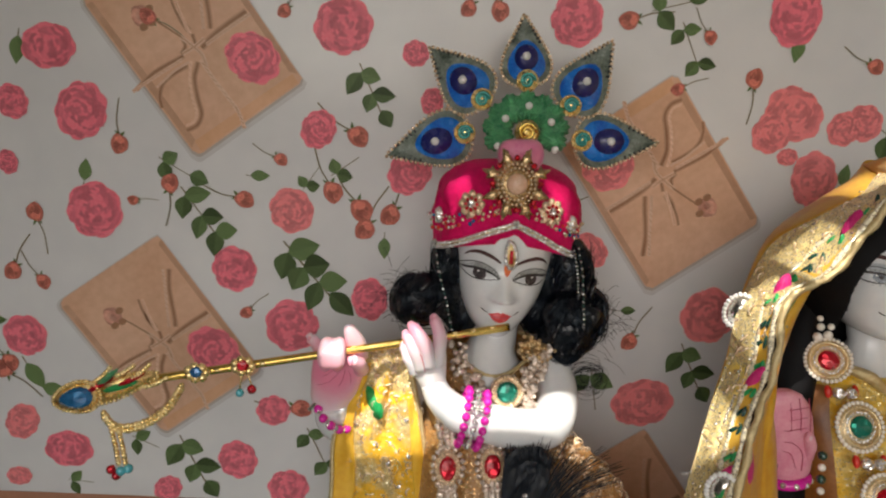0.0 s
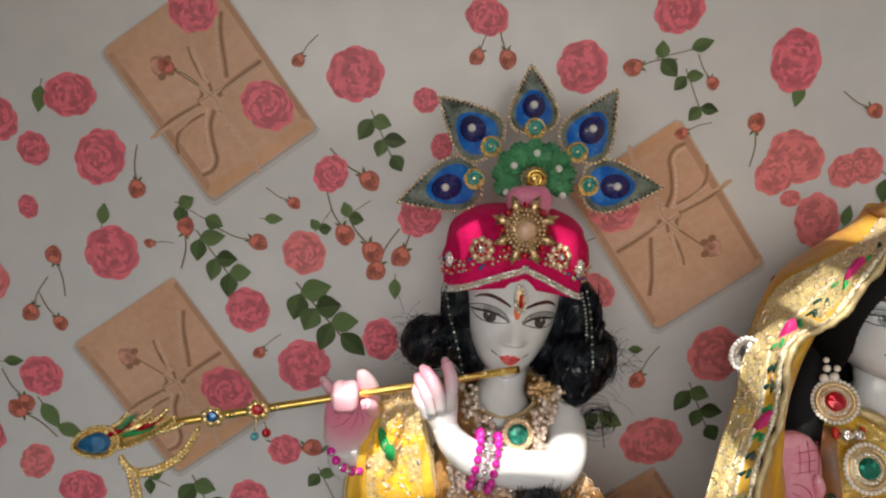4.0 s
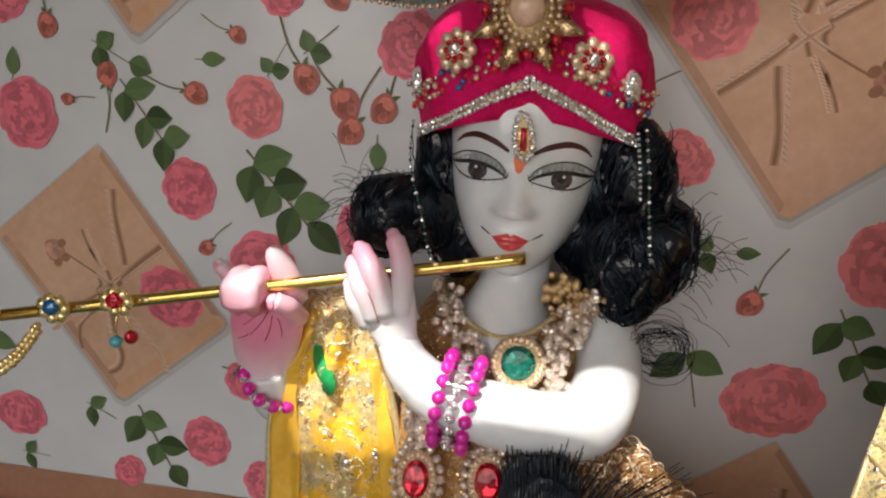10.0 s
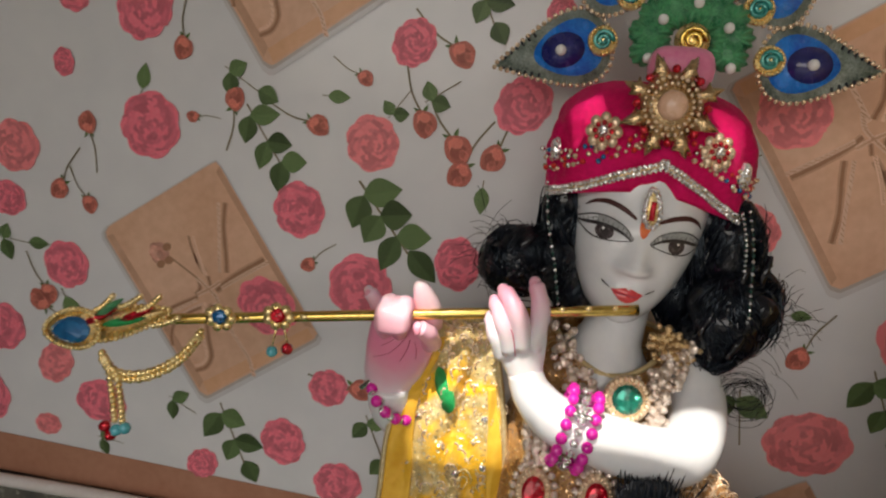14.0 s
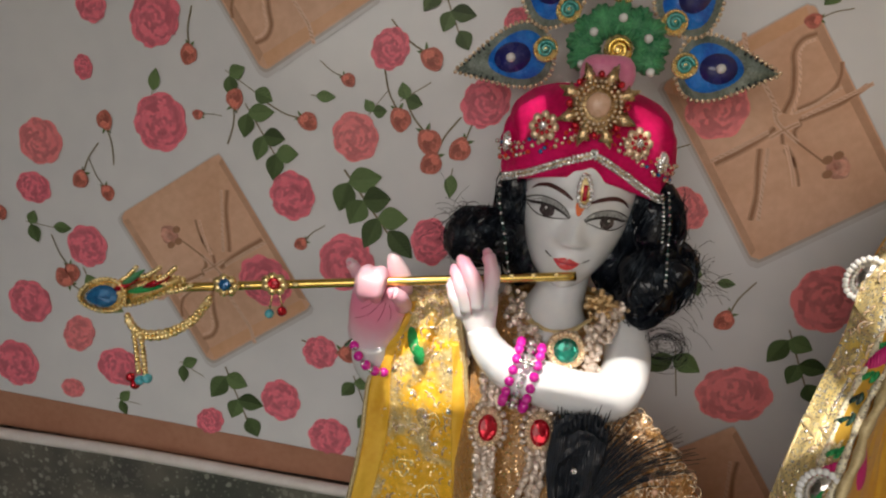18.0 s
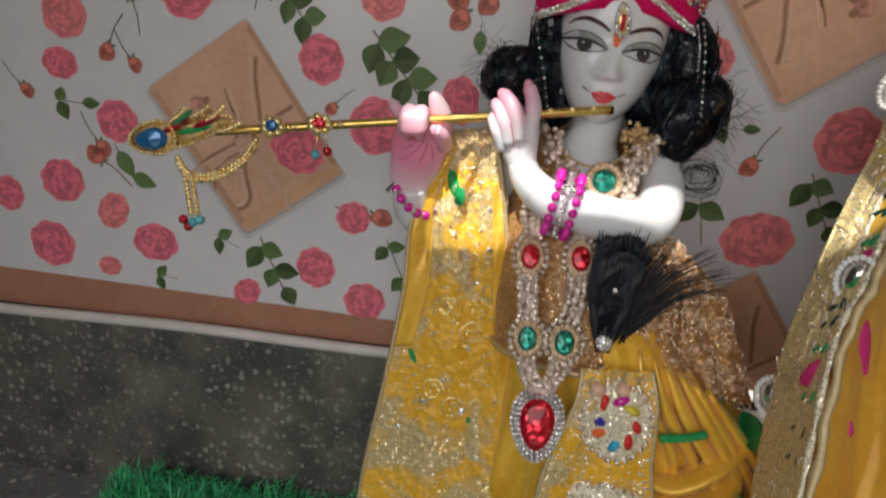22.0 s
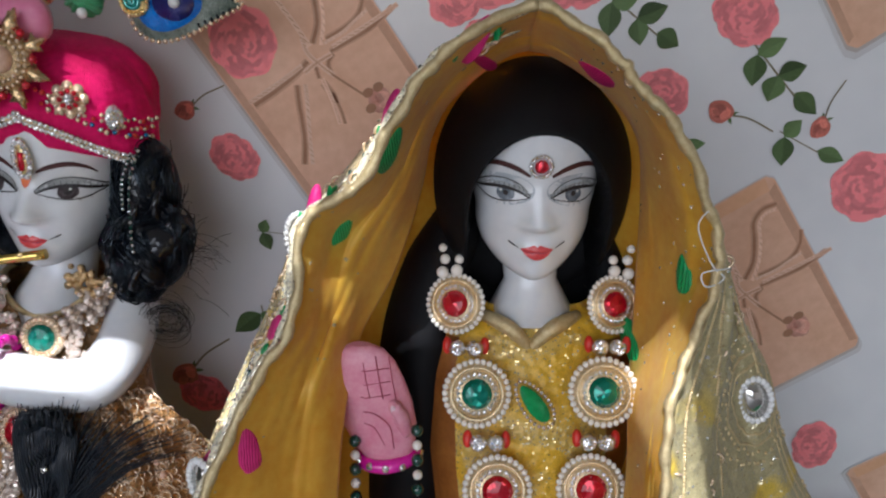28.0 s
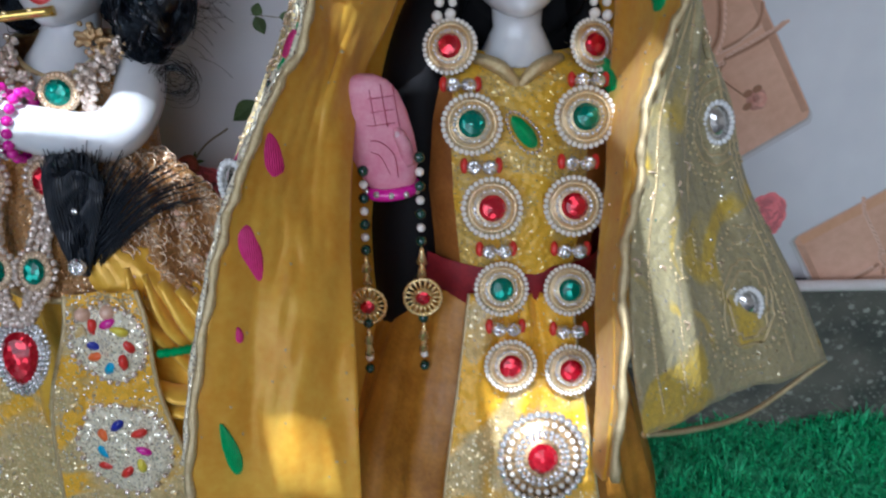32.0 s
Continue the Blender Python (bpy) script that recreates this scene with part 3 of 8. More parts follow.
def part(name, bm, material, parent, label=""):
    """Links a bmesh, drawn in world places, as one mesh object under a thing or a part."""
    me = bpy.data.meshes.new(name)
    if parent is not None:
        bmesh.ops.translate(bm, verts=bm.verts, vec=-ROOT[parent])
    bm.to_mesh(me)
    bm.free()
    for m in material if isinstance(material, (list, tuple)) else [material]:
        me.materials.append(M[m])
    ob = new(name, me)
    ob.parent = parent
    ROOT[ob] = ROOT[parent] if parent is not None else V(0, 0, 0)
    return tagged(ob, label) if label else ob


def piece(name, me, parent, m, label=""):
    """Links a shared mesh under a thing or part, at the world pose m."""
    ob = new(name, me)
    ob.parent = parent
    ob.matrix_local = Matrix.Translation(-ROOT[parent]) @ m
    ROOT[ob] = ROOT[parent]
    return tagged(ob, label) if label else ob


def shared(name, bm, material):
    me = bpy.data.meshes.new(name)
    bm.to_mesh(me)
    bm.free()
    for m in material if isinstance(material, (list, tuple)) else [material]:
        me.materials.append(M[m])
    return me


def facing(c, nrm):
    """A pose at c whose own -y looks along nrm."""
    nrm = Vector(nrm).normalized()
    side = UP.cross(nrm).normalized()
    m = Matrix((side, -nrm, nrm.cross(side))).transposed()
    return Matrix.Translation(c) @ m.to_4x4()


B = bmesh.new


# ---- structure ----
def box(bm, lo, hi, mi=0):
    lo, hi = Vector(lo), Vector(hi)
    v = [bm.verts.new((x, y, z)) for x in (lo.x, hi.x) for y in (lo.y, hi.y) for z in (lo.z, hi.z)]
    for q in ((0, 1, 3, 2), (4, 6, 7, 5), (0, 4, 5, 1), (2, 3, 7, 6), (0, 2, 6, 4), (1, 5, 7, 3)):
        bm.faces.new([v[i] for i in q]).material_index = mi


def structure(name, boxes, material, label):
    bm = B()
    for lo, hi in boxes:
        box(bm, lo, hi)
    return tagged(part(name, bm, material, None), label, "structure", "", "structure")


CZ = 2.4
structure("floor", [((-1.5, -1.5, -0.05), (1.7, 0.52, 0.0))], "terrazzo", "grey speckled terrazzo floor under the figures")
structure("wall_back", [((-1.5, 0.46, 0.0), (1.7, 0.52, CZ))], "plaster", "plain plastered wall behind the printed sheet")
# side and front walls are out of view, added to enclose the light
structure("wall_left", [((-1.56, -1.5, 0.0), (-1.5, 0.52, CZ))], "plaster", "plain unseen side wall added to close the room")
structure("wall_right", [((1.7, -1.5, 0.0), (1.76, 0.52, CZ))], "plaster", "plain unseen side wall added to close the room")
structure("wall_front", [((-1.5, -1.5, 0.0), (1.7, -1.44, 0.39)), ((-1.5, -1.5, 1.65), (1.7, -1.44, CZ)),
                         ((-1.5, -1.5, 0.39), (-1.39, -1.44, 1.65)), ((0.69, -1.5, 0.39), (1.7, -1.44, 1.65))],
          "plaster", "unseen added wall with an opening for the fill lamp")
# made-up roof slots that aim sun at chosen spots: each lights a band s0 < y + 0.6 z < s1 between x0 and x1
SUN_SLOTS = [(0.484, 0.530, -0.016, 0.044), (0.474, 0.506, 0.044, 0.128), (0.305, 0.336, 0.165, 0.187), (0.440, 0.500, 0.168, 0.192), (0.498, 0.550, 0.240, 0.262),
             (0.320, 0.372, 0.255, 0.318), (0.552, 0.600, 0.285, 0.311), (0.350, 0.490, 0.335, 0.354),
             (0.486, 0.530, 0.208, 0.234),
             (0.576, 0.600, 0.126, 0.140), (0.584, 0.604, 0.070, 0.084)]


def pierced(h, front):
    """The boxes of a ceiling at height h, from the wall to y = front, round the slots."""
    cuts = [(x0 - 0.2 * (h - 0.28), x1 - 0.2 * (h - 0.28), s0 - 0.6 * h, s1 - 0.6 * h) for s0, s1, x0, x1 in SUN_SLOTS]
    xs, out = sorted({-1.5, 1.7, *(c[0] for c in cuts), *(c[1] for c in cuts)}), []
    for a, b in zip(xs, xs[1:]):
        y = front
        for x0, x1, y0, y1 in sorted((c for c in cuts if c[0] <= a + 1e-6 and c[1] >= b - 1e-6), key=lambda c: c[2]):
            if y0 > y:
                out.append(((a, y, h), (b, y0, h + 0.008)))
            y = max(y, y1)
        out.append(((a, y, h), (b, 0.46, h + 0.008)))
    return out


structure("ceiling", pierced(CZ, -1.5), "plaster", "unseen added ceiling with slots that aim sun at chosen spots")
# out-of-view slab that blocks fill light from the upper sheet
structure("shade_slab", pierced(0.69, -0.40), "plaster", "unseen slotted slab added to shade the top of the sheet")

# added blocker out of view, dark so that it bounces little light
structure("shade_panel", [((-0.46, -0.30, 0.0), (-0.42, 0.40, 0.69))], "granite", "unseen dark panel added to keep light off the left of the sheet")

# the stone upstand below the sheet, and its pale lip
LIP = 0.143
WALL_Y, WALL_TURN = 0.4235, -0.029
bm = B()
box(bm, (-0.9, -0.010, 0.0), (1.2, 0.022, LIP - 0.004))
bmesh.ops.transform(bm, matrix=Matrix.Translation((0, WALL_Y, 0)) @ Matrix.Rotation(WALL_TURN, 4, "Z"), verts=bm.verts)
tagged(part("stone_upstand", bm, "granite", None), "dark speckled granite upstand behind the figures", "stone upstand", "", "structure")
bm = B()
tube(bm, [(x, WALL_Y - 0.011 + WALL_TURN * x - 0.001 * math.sin(9 * x), LIP + 0.0008 * math.sin(23 * x)) for x in (-0.9 + i * 0.021 for i in range(101))], 0.0042, 8)
tagged(part("trim_lip", bm, "lip", None), "thin pale rounded lip on top of the granite", "trim", "", "structure")

# the printed sheet hangs a little askew; its own x runs along it, -y looks out


def paper_face(u, v):
    x, z = -0.62 + 1.5 * u, LIP + 0.60 * v
    crease = 0.0004 * math.exp(-((x + 0.214) / 0.006) ** 2) + 0.0004 * math.exp(-((x - 0.042) / 0.004) ** 2)
    return V(x, 0.0002 - crease + 0.0001 * math.sin(7 * x + 3 * z), z)


bm = B()
sheet(bm, paper_face, 220, 30, 0.0005)
paper = new("backdrop", shared("backdrop", bm, "paper"))
paper.location, paper.rotation_euler = (0, WALL_Y, 0), (0, 0, WALL_TURN)
tagged(paper, "glossy white hanging sheet printed with roses and brown parcels", "backdrop", "", "structure")


def on_sheet(name, me, x, z, turn=0.0, size=1.0, lift=0.0):
    ob = new(name, me)
    ob.parent = paper
    ob.matrix_local = Matrix.Translation((x, -0.0004 - lift * 0.3, z)) @ Matrix.Rotation(radians(-turn), 4, "Y") @ Matrix.Diagonal((size, 1, size, 1))
    return ob


def patch(bm, pts, y, mi=0):
    """A flat printed shape: points (x, z) in order, as a fan from its middle."""
    cx, cz = sum(p[0] for p in pts) / len(pts), sum(p[1] for p in pts) / len(pts)
    mid = bm.verts.new((cx, y, cz))
    ring = [bm.verts.new((a, y, b)) for a, b in pts]
    for i in range(len(ring)):
        f = bm.faces.new((mid, ring[i], ring[(i + 1) % len(ring)]))
        f.material_index = mi


def ribbon(bm, pts, w, y, mi=0):
    """A flat printed line of width w through (x, z) points."""
    pts = [V(a, y, b) for a, b in pts]
    rows = []
    for i, p in enumerate(pts):
        d = (pts[min(i + 1, len(pts) - 1)] - pts[max(i - 1, 0)]).normalized()
        s = V(-d.z, 0, d.x) * w * 0.5
        rows.append((bm.verts.new(p + s), bm.verts.new(p - s)))
    for a, b in zip(rows, rows[1:]):
        bm.faces.new((a[0], a[1], b[1], b[0])).material_index = mi


def curve2(pts, n=14):
    return [(p.x, p.z) for p in spline([(a, 0, b) for a, b in pts], n)]


def rose_print(rng, pale):
    """Unit radius: ruffled petals, layer on layer."""
    bm = B()
    lobes, wide = rng.choice((7, 8, 9)), rng.uniform(0.86, 0.95)
    ph, ph2 = rng.random() * 6, rng.random() * 6

    def edge(a):
        # uneven outline of the outer petals
        return 0.90 + 0.10 * abs(math.sin(lobes * 0.5 * a + ph)) + 0.05 * math.sin(2 * a + ph2)

    out = [(math.cos(a) * edge(a) + rng.uniform(-0.012, 0.012), wide * math.sin(a) * edge(a) + rng.uniform(-0.012, 0.012)) for a in (2 * math.pi * i / 64 for i in range(64))]
    patch(bm, out, 0.0)
    layer = 0
    for r, n, s in ((0.82, 20, 0.19), (0.70, 19, 0.19), (0.58, 17, 0.18), (0.46, 14, 0.17), (0.34, 11, 0.15), (0.22, 8, 0.14), (0.10, 5, 0.12), (0.0, 3, 0.08)):
        off = rng.random() * 6
        for k in range(n):
            layer += 1
            a = off + 2 * math.pi * (k + rng.uniform(-0.25, 0.25)) / n
            cx, cz = r * edge(a) * math.cos(a) + 0.05 * math.sin(ph) * (1 - r), wide * r * edge(a) * math.sin(a) + 0.05 * math.cos(ph) * (1 - r)
            w, h = s * rng.uniform(0.6, 1.35), s * rng.uniform(0.45, 0.95)
            pts = []
            for i in range(11):
                b = 2 * math.pi * i / 11
                q = 1 + 0.16 * math.sin(4 * b + k) + rng.uniform(-0.08, 0.08)
                px_, pz_ = w * q * math.cos(b), h * q * math.sin(b)
                pts.append((cx + px_ * -math.sin(a) + pz_ * math.cos(a), cz + px_ * math.cos(a) + pz_ * math.sin(a)))
            patch(bm, pts, -0.000006 * layer)
    return shared("rose_print", bm, "rose_pale" if pale else "rose")


def leaf_shape(bm, x, z, turn, ln, wd, y):
    """Two halves of one leaf along its rib."""
    c, s = math.cos(radians(turn)), math.sin(radians(turn))
    for side in (1, -1):
        pts = [(0, 0)]
        for i in range(1, 9):
            u = i / 9
            pts.append((ln * u, side * wd * math.sin(math.pi * u ** 0.85) * (1 - 0.15 * u)))
        pts.append((ln, 0))
        if side < 0:
            pts = pts[::-1]
        patch(bm, [(x + a * c - b * s, z + a * s + b * c) for a, b in pts], y - 0.00002 * (side > 0))


def spray_print(n, rng):
    """Unit length: a stem along +x with n leaves."""
    bm = B()
    if n == 1:
        leaf_shape(bm, -0.5, 0, 0, 1.0, 0.30, 0)
        ribbon(bm, [(-0.75, 0.02), (-0.5, 0)], 0.04, 0, 1)
    else:
        ribbon(bm, curve2([(-0.55, 0.06), (0, 0), (0.3, -0.03)]), 0.022, 0, 1)
        for k in range(n):
            u = -0.42 + 0.75 * (k // 2) / max(1, (n - 1) // 2)
            turn = 0 if k == n - 1 and n % 2 else (58 if k % 2 else -58) + rng.uniform(-16, 16)
            leaf_shape(bm, min(u, 0.26), 0.0, turn, rng.uniform(0.30, 0.42) * (1.3 if n < 4 else 1.0), rng.uniform(0.12, 0.165) * (1.3 if n < 4 else 1), -0.00005 * (k + 1))
    return shared("leaf_print", bm, ["leaf", "twig"])


def bud_print(rng):
    """Unit radius: a closed bud, its sepals, and a stem along +x."""
    bm = B()
    ribbon(bm, curve2([(0.6, 0), (2.2, 0.3), (4.2, 0.1)]), 0.13, 0, 1)
    for k in range(4):
        leaf_shape(bm, 0.6, 0, -120 + 80 * k + rng.uniform(-10, 10), 0.8, 0.14, -0.00003 * k)
    for k, (w, h, o) in enumerate(((0.92, 0.82, 0), (0.6, 0.5, -0.22), (0.55, 0.4, 0.2), (0.42, 0.5, -0.1), (0.36, 0.3, -0.42), (0.3, 0.36, 0.3), (0.22, 0.2, -0.3))):
        patch(bm, [(o * 1.1 + w * math.cos(b) * (1 + 0.13 * math.sin((3 + k % 3) * b + 2 * k)), 0.4 * o * (-1) ** k + h * math.sin(b)) for b in (2 * math.pi * i / 18 for i in range(18))], -0.0002 - 0.00003 * k, 2)
    return shared("bud_print", bm, ["leaf", "twig", "bud"])


def parcel_print(rng, turned):
    """A kraft parcel, 0.117 x 0.087, tied with twine, a dried bud under it; its long side along +x."""
    bm = B()
    a, b, r, q = 0.0585, 0.0435, 0.0045, (-1 if turned else 1)
    out = []
    for sx, sz, t0 in ((1, 1, 0), (-1, 1, 90), (-1, -1, 180), (1, -1, 270)):
        for k in range(5):
            t = radians(t0 + 22.5 * k)
            out.append((sx * (a - r) + r * math.cos(t) + rng.uniform(-0.0006, 0.0006), sz * (b - r) + r * math.sin(t) + rng.uniform(-0.0006, 0.0006)))
    for k, (g, o) in enumerate(((1.045, 0.0022), (1.03, 0.0016), (1.015, 0.0010))):
        # the photographed shade round it
        patch(bm, [(x * g + 0.8 * o, z * g - 0.6 * o) for x, z in out], 0.00003 - 0.00001 * k, 4 + k)
    patch(bm, out, -0.00003, 0)
    # its folded sides: one long, two narrow
    for k, band in enumerate(([(a - 0.0085, -b + 0.005), (a - 0.0080, b - 0.004), (a - 0.0015, b - 0.004), (a - 0.0010, -b + 0.004)], [(-a + 0.004, -b + 0.0006), (-a + 0.005, -b + 0.0046), (a - 0.009, -b + 0.0056), (a - 0.006, -b + 0.0008)],
                              [(-a + 0.006, b - 0.0042), (-a + 0.004, b - 0.0006), (a - 0.006, b - 0.0008), (a - 0.010, b - 0.0048)])):
        patch(bm, [(q * x, q * z) for x, z in band], -0.00004, 7 if k == 0 else 8)
    # creases and the shade beside the twine, put into the print as darker browns
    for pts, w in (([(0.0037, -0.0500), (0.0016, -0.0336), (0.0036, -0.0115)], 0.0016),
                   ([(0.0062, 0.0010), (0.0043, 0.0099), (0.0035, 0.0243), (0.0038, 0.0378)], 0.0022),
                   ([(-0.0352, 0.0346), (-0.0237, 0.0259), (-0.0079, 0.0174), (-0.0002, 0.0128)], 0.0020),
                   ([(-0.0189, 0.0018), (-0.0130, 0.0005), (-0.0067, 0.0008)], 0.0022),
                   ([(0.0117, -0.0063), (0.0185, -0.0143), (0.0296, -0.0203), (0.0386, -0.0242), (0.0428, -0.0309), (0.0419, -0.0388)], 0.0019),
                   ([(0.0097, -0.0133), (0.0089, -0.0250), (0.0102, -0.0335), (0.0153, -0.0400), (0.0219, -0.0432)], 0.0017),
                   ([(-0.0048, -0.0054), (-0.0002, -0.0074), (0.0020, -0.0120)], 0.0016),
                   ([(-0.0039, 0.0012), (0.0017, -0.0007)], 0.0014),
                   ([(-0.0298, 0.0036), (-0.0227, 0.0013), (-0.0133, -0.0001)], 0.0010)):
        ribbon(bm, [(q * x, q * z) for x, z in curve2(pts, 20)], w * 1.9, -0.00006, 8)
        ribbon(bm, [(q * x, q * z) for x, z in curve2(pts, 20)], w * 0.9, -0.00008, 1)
    # the twine, laid from two plies
    for pts, w in (([(0.0033, -0.0525), (0.0037, -0.0381), (0.0049, -0.0135)], 0.0022),
                   ([(0.0061, 0.0047), (0.0059, 0.0123), (0.0059, 0.0241), (0.0064, 0.0393)], 0.0024),
                   ([(0.0114, -0.0042), (0.0268, -0.0042), (0.0435, -0.0035), (0.0512, -0.0036), (0.0613, -0.0065)], 0.0026),
                   ([(-0.0375, 0.0310), (-0.0253, 0.0236), (-0.0102, 0.0138), (-0.0023, 0.0090)], 0.0022),
                   ([(-0.0283, 0.0059), (-0.0176, 0.0025), (-0.0047, 0.0000)], 0.0022),
                   ([(0.0088, -0.0094), (0.0168, -0.0169), (0.0268, -0.0226), (0.0363, -0.0264), (0.0398, -0.0315), (0.0393, -0.0375)], 0.0018),
                   ([(0.0086, -0.0111), (0.0077, -0.0222), (0.0086, -0.0294), (0.0095, -0.0384)], 0.0016),
                   ([(-0.0071, -0.0062), (-0.0003, -0.0037), (0.0090, -0.0013), (0.0170, -0.0034)], 0.0026),
                   ([(0.0024, -0.0114), (0.0030, -0.0027), (0.0026, 0.0059)], 0.0026)):
        line = curve2(pts, 30)
        ribbon(bm, [(q * x, q * z) for x, z in line], w, -0.00010, 2)
        for i in range(1, len(line) - 1, 2):
            (x0, z0), (x1, z1) = line[i], line[i + 1]
            ribbon(bm, [(q * (x0 - 0.3 * w), q * (z0 - 0.3 * w)), (q * (x1 + 0.2 * w), q * (z1 + 0.2 * w))], w * 0.22, -0.00012, 8)
    # the dried bud and its stem
    ribbon(bm, [(q * x, q * z) for x, z in curve2([(-0.0251, -0.0141), (-0.0166, -0.0102), (-0.0058, -0.0055)], 14)], 0.0011, -0.00012, 1)
    for k in range(5):
        patch(bm, [(q * (-0.0300 + 0.0012 * math.sin(2.1 * k) + (0.0070 - 0.0011 * k) * math.cos(t) * (1 + 0.1 * math.sin(4 * t + k))), q * (-0.0196 + 0.0010 * math.cos(1.7 * k) + (0.0062 - 0.0010 * k) * math.sin(t))) for t in (2 * math.pi * i / 16 for i in range(16))], -0.00013 - 0.00002 * k, 3)
    for x, z in ((-0.0307, -0.0122), (-0.0234, -0.0155), (-0.0239, -0.0215)):
        patch(bm, [(q * (x + 0.0024 * math.cos(t)), q * (z + 0.0030 * math.sin(t))) for t in (2 * math.pi * i / 10 for i in range(10))], -0.00026, 1)
    return shared("parcel_print", bm, ["kraft", "kraft_shade_stem", "twine", "bud_dry", "print_shade", "print_shade", "print_shade_deep", "kraft_side", "kraft_fold_shade"])


rng = random.Random(4)
PARCELS = [(-0.1480, 0.2905, 0), (-0.1134, 0.489, 0), (0.192, 0.4025, 1), (0.193, 0.1535, 0), (0.425, 0.2825, 1), (0.458, 0.489, 1), (0.572, 0.150, 1)]
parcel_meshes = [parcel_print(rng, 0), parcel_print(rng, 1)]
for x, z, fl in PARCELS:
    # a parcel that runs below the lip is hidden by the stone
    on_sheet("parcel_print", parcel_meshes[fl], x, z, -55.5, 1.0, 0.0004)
ROSES_A = [
    (-0.206, 0.484, 0.017),
    (-0.189, 0.444, 0.019),
    (-0.233, 0.449, 0.012),
    (-0.186, 0.379, 0.020),
    (-0.240, 0.410, 0.008),
    (-0.077, 0.479, 0.018),
    (-0.019, 0.500, 0.020),
    (0.027, 0.484, 0.009),
    (-0.055, 0.381, 0.016),
    (-0.036, 0.435, 0.013),
    (-0.095, 0.340, 0.017),
    (-0.057, 0.300, 0.020),
    (-0.003, 0.320, 0.015),
    (-0.112, 0.281, 0.019),
    (-0.072, 0.236, 0.013),
    (-0.242, 0.290, 0.016),
    (-0.220, 0.204, 0.017),
    (-0.251, 0.225, 0.014),
    (-0.099, 0.197, 0.016),
    (0.129, 0.507, 0.018),
    (0.268, 0.513, 0.020),
    (0.275, 0.451, 0.020),
    (0.322, 0.446, 0.013),
    (0.294, 0.408, 0.019),
    (0.155, 0.416, 0.019),
    (0.024, 0.408, 0.016),
]
ROSES_B = [
    (0.233, 0.312, 0.021),
    (0.192, 0.246, 0.022),
    (0.038, 0.454, 0.009),
    (0.146, 0.357, 0.014),
    (-0.063, 0.175, 0.016),
    (-0.303, 0.195, 0.019),
    (-0.281, 0.327, 0.013),
    (-0.151, 0.173, 0.011),
    (-0.334, 0.231, 0.014),
    (-0.258, 0.182, 0.009),
    (0.366, 0.393, 0.015),
    (0.402, 0.433, 0.017),
    (0.478, 0.349, 0.020),
    (0.481, 0.191, 0.016),
    (0.115, 0.212, 0.015),
    (0.263, 0.440, 0.016),
    (0.309, 0.442, 0.012),
    (0.274, 0.423, 0.007),
    (-0.274, 0.359, 0.017),
    (-0.256, 0.469, 0.016),
    (-0.289, 0.244, 0.018),
    (-0.123, 0.540, 0.017),
    (0.066, 0.537, 0.014),
    (0.190, 0.544, 0.017),
]
BUDS_A = [
    (-0.027, 0.394, 0.008, 110),
    (-0.086, 0.388, 0.007, 160),
    (0.011, 0.379, 0.008, 60),
    (-0.008, 0.382, 0.009, 120),
    (-0.006, 0.369, 0.008, 60),
    (-0.010, 0.431, 0.008, 140),
    (-0.061, 0.415, 0.005, 150),
    (-0.226, 0.377, 0.007, -80),
    (-0.245, 0.336, 0.007, 60),
    (-0.225, 0.329, 0.006, 120),
    (-0.166, 0.423, 0.007, 85),
    (-0.135, 0.398, 0.007, -100),
    (-0.088, 0.309, 0.005, 40),
    (0.246, 0.473, 0.007, -95),
    (0.162, 0.507, 0.007, 10),
    (0.179, 0.292, 0.007, 60),
    (0.324, 0.482, 0.006, 150),
    (0.197, 0.465, 0.005, 20),
    (0.060, 0.512, 0.006, 60),
    (0.080, 0.511, 0.007, 100),
    (-0.254, 0.270, 0.007, 120),
    (-0.160, 0.386, 0.004, 0),
    (-0.056, 0.508, 0.005, 50),
    (0.215, 0.498, 0.005, 120),
]
BUDS_B = [
    (0.273, 0.365, 0.007, 0),
    (-0.142, 0.503, 0.006, -30),
    (-0.308, 0.307, 0.006, 130),
    (-0.261, 0.265, 0.008, -40),
    (-0.052, 0.238, 0.008, 170),
    (0.397, 0.386, 0.007, -20),
    (0.448, 0.379, 0.006, 70),
    (0.105, 0.224, 0.009, 40),
    (0.122, 0.381, 0.006, 30),
]
SPRAYS_A = [
    (-0.190, 0.406, 0.015, 80, 1),
    (-0.128, 0.407, 0.028, -25, 3),
    (-0.114, 0.375, 0.045, -50, 6),
    (-0.041, 0.335, 0.058, -45, 7),
    (0, 0.457, 0.040, -60, 5),
    (0.204, 0.490, 0.033, -60, 4),
    (0.192, 0.517, 0.029, 20, 3),
    (0.272, 0.491, 0.016, -100, 1),
    (0.166, 0.315, 0.020, 0, 3),
    (0.157, 0.251, 0.037, -75, 2),
    (0.226, 0.269, 0.044, -60, 5),
    (-0.040, 0.204, 0.037, -60, 4),
    (-0.129, 0.191, 0.049, -60, 5),
    (-0.162, 0.209, 0.024, -20, 2),
    (-0.226, 0.481, 0.018, -100, 1),
    (-0.225, 0.249, 0.020, -20, 1),
    (0.314, 0.412, 0.015, 80, 1),
    (-0.075, 0.404, 0.013, 0, 1),
    (-0.040, 0.405, 0.022, 60, 2),
]
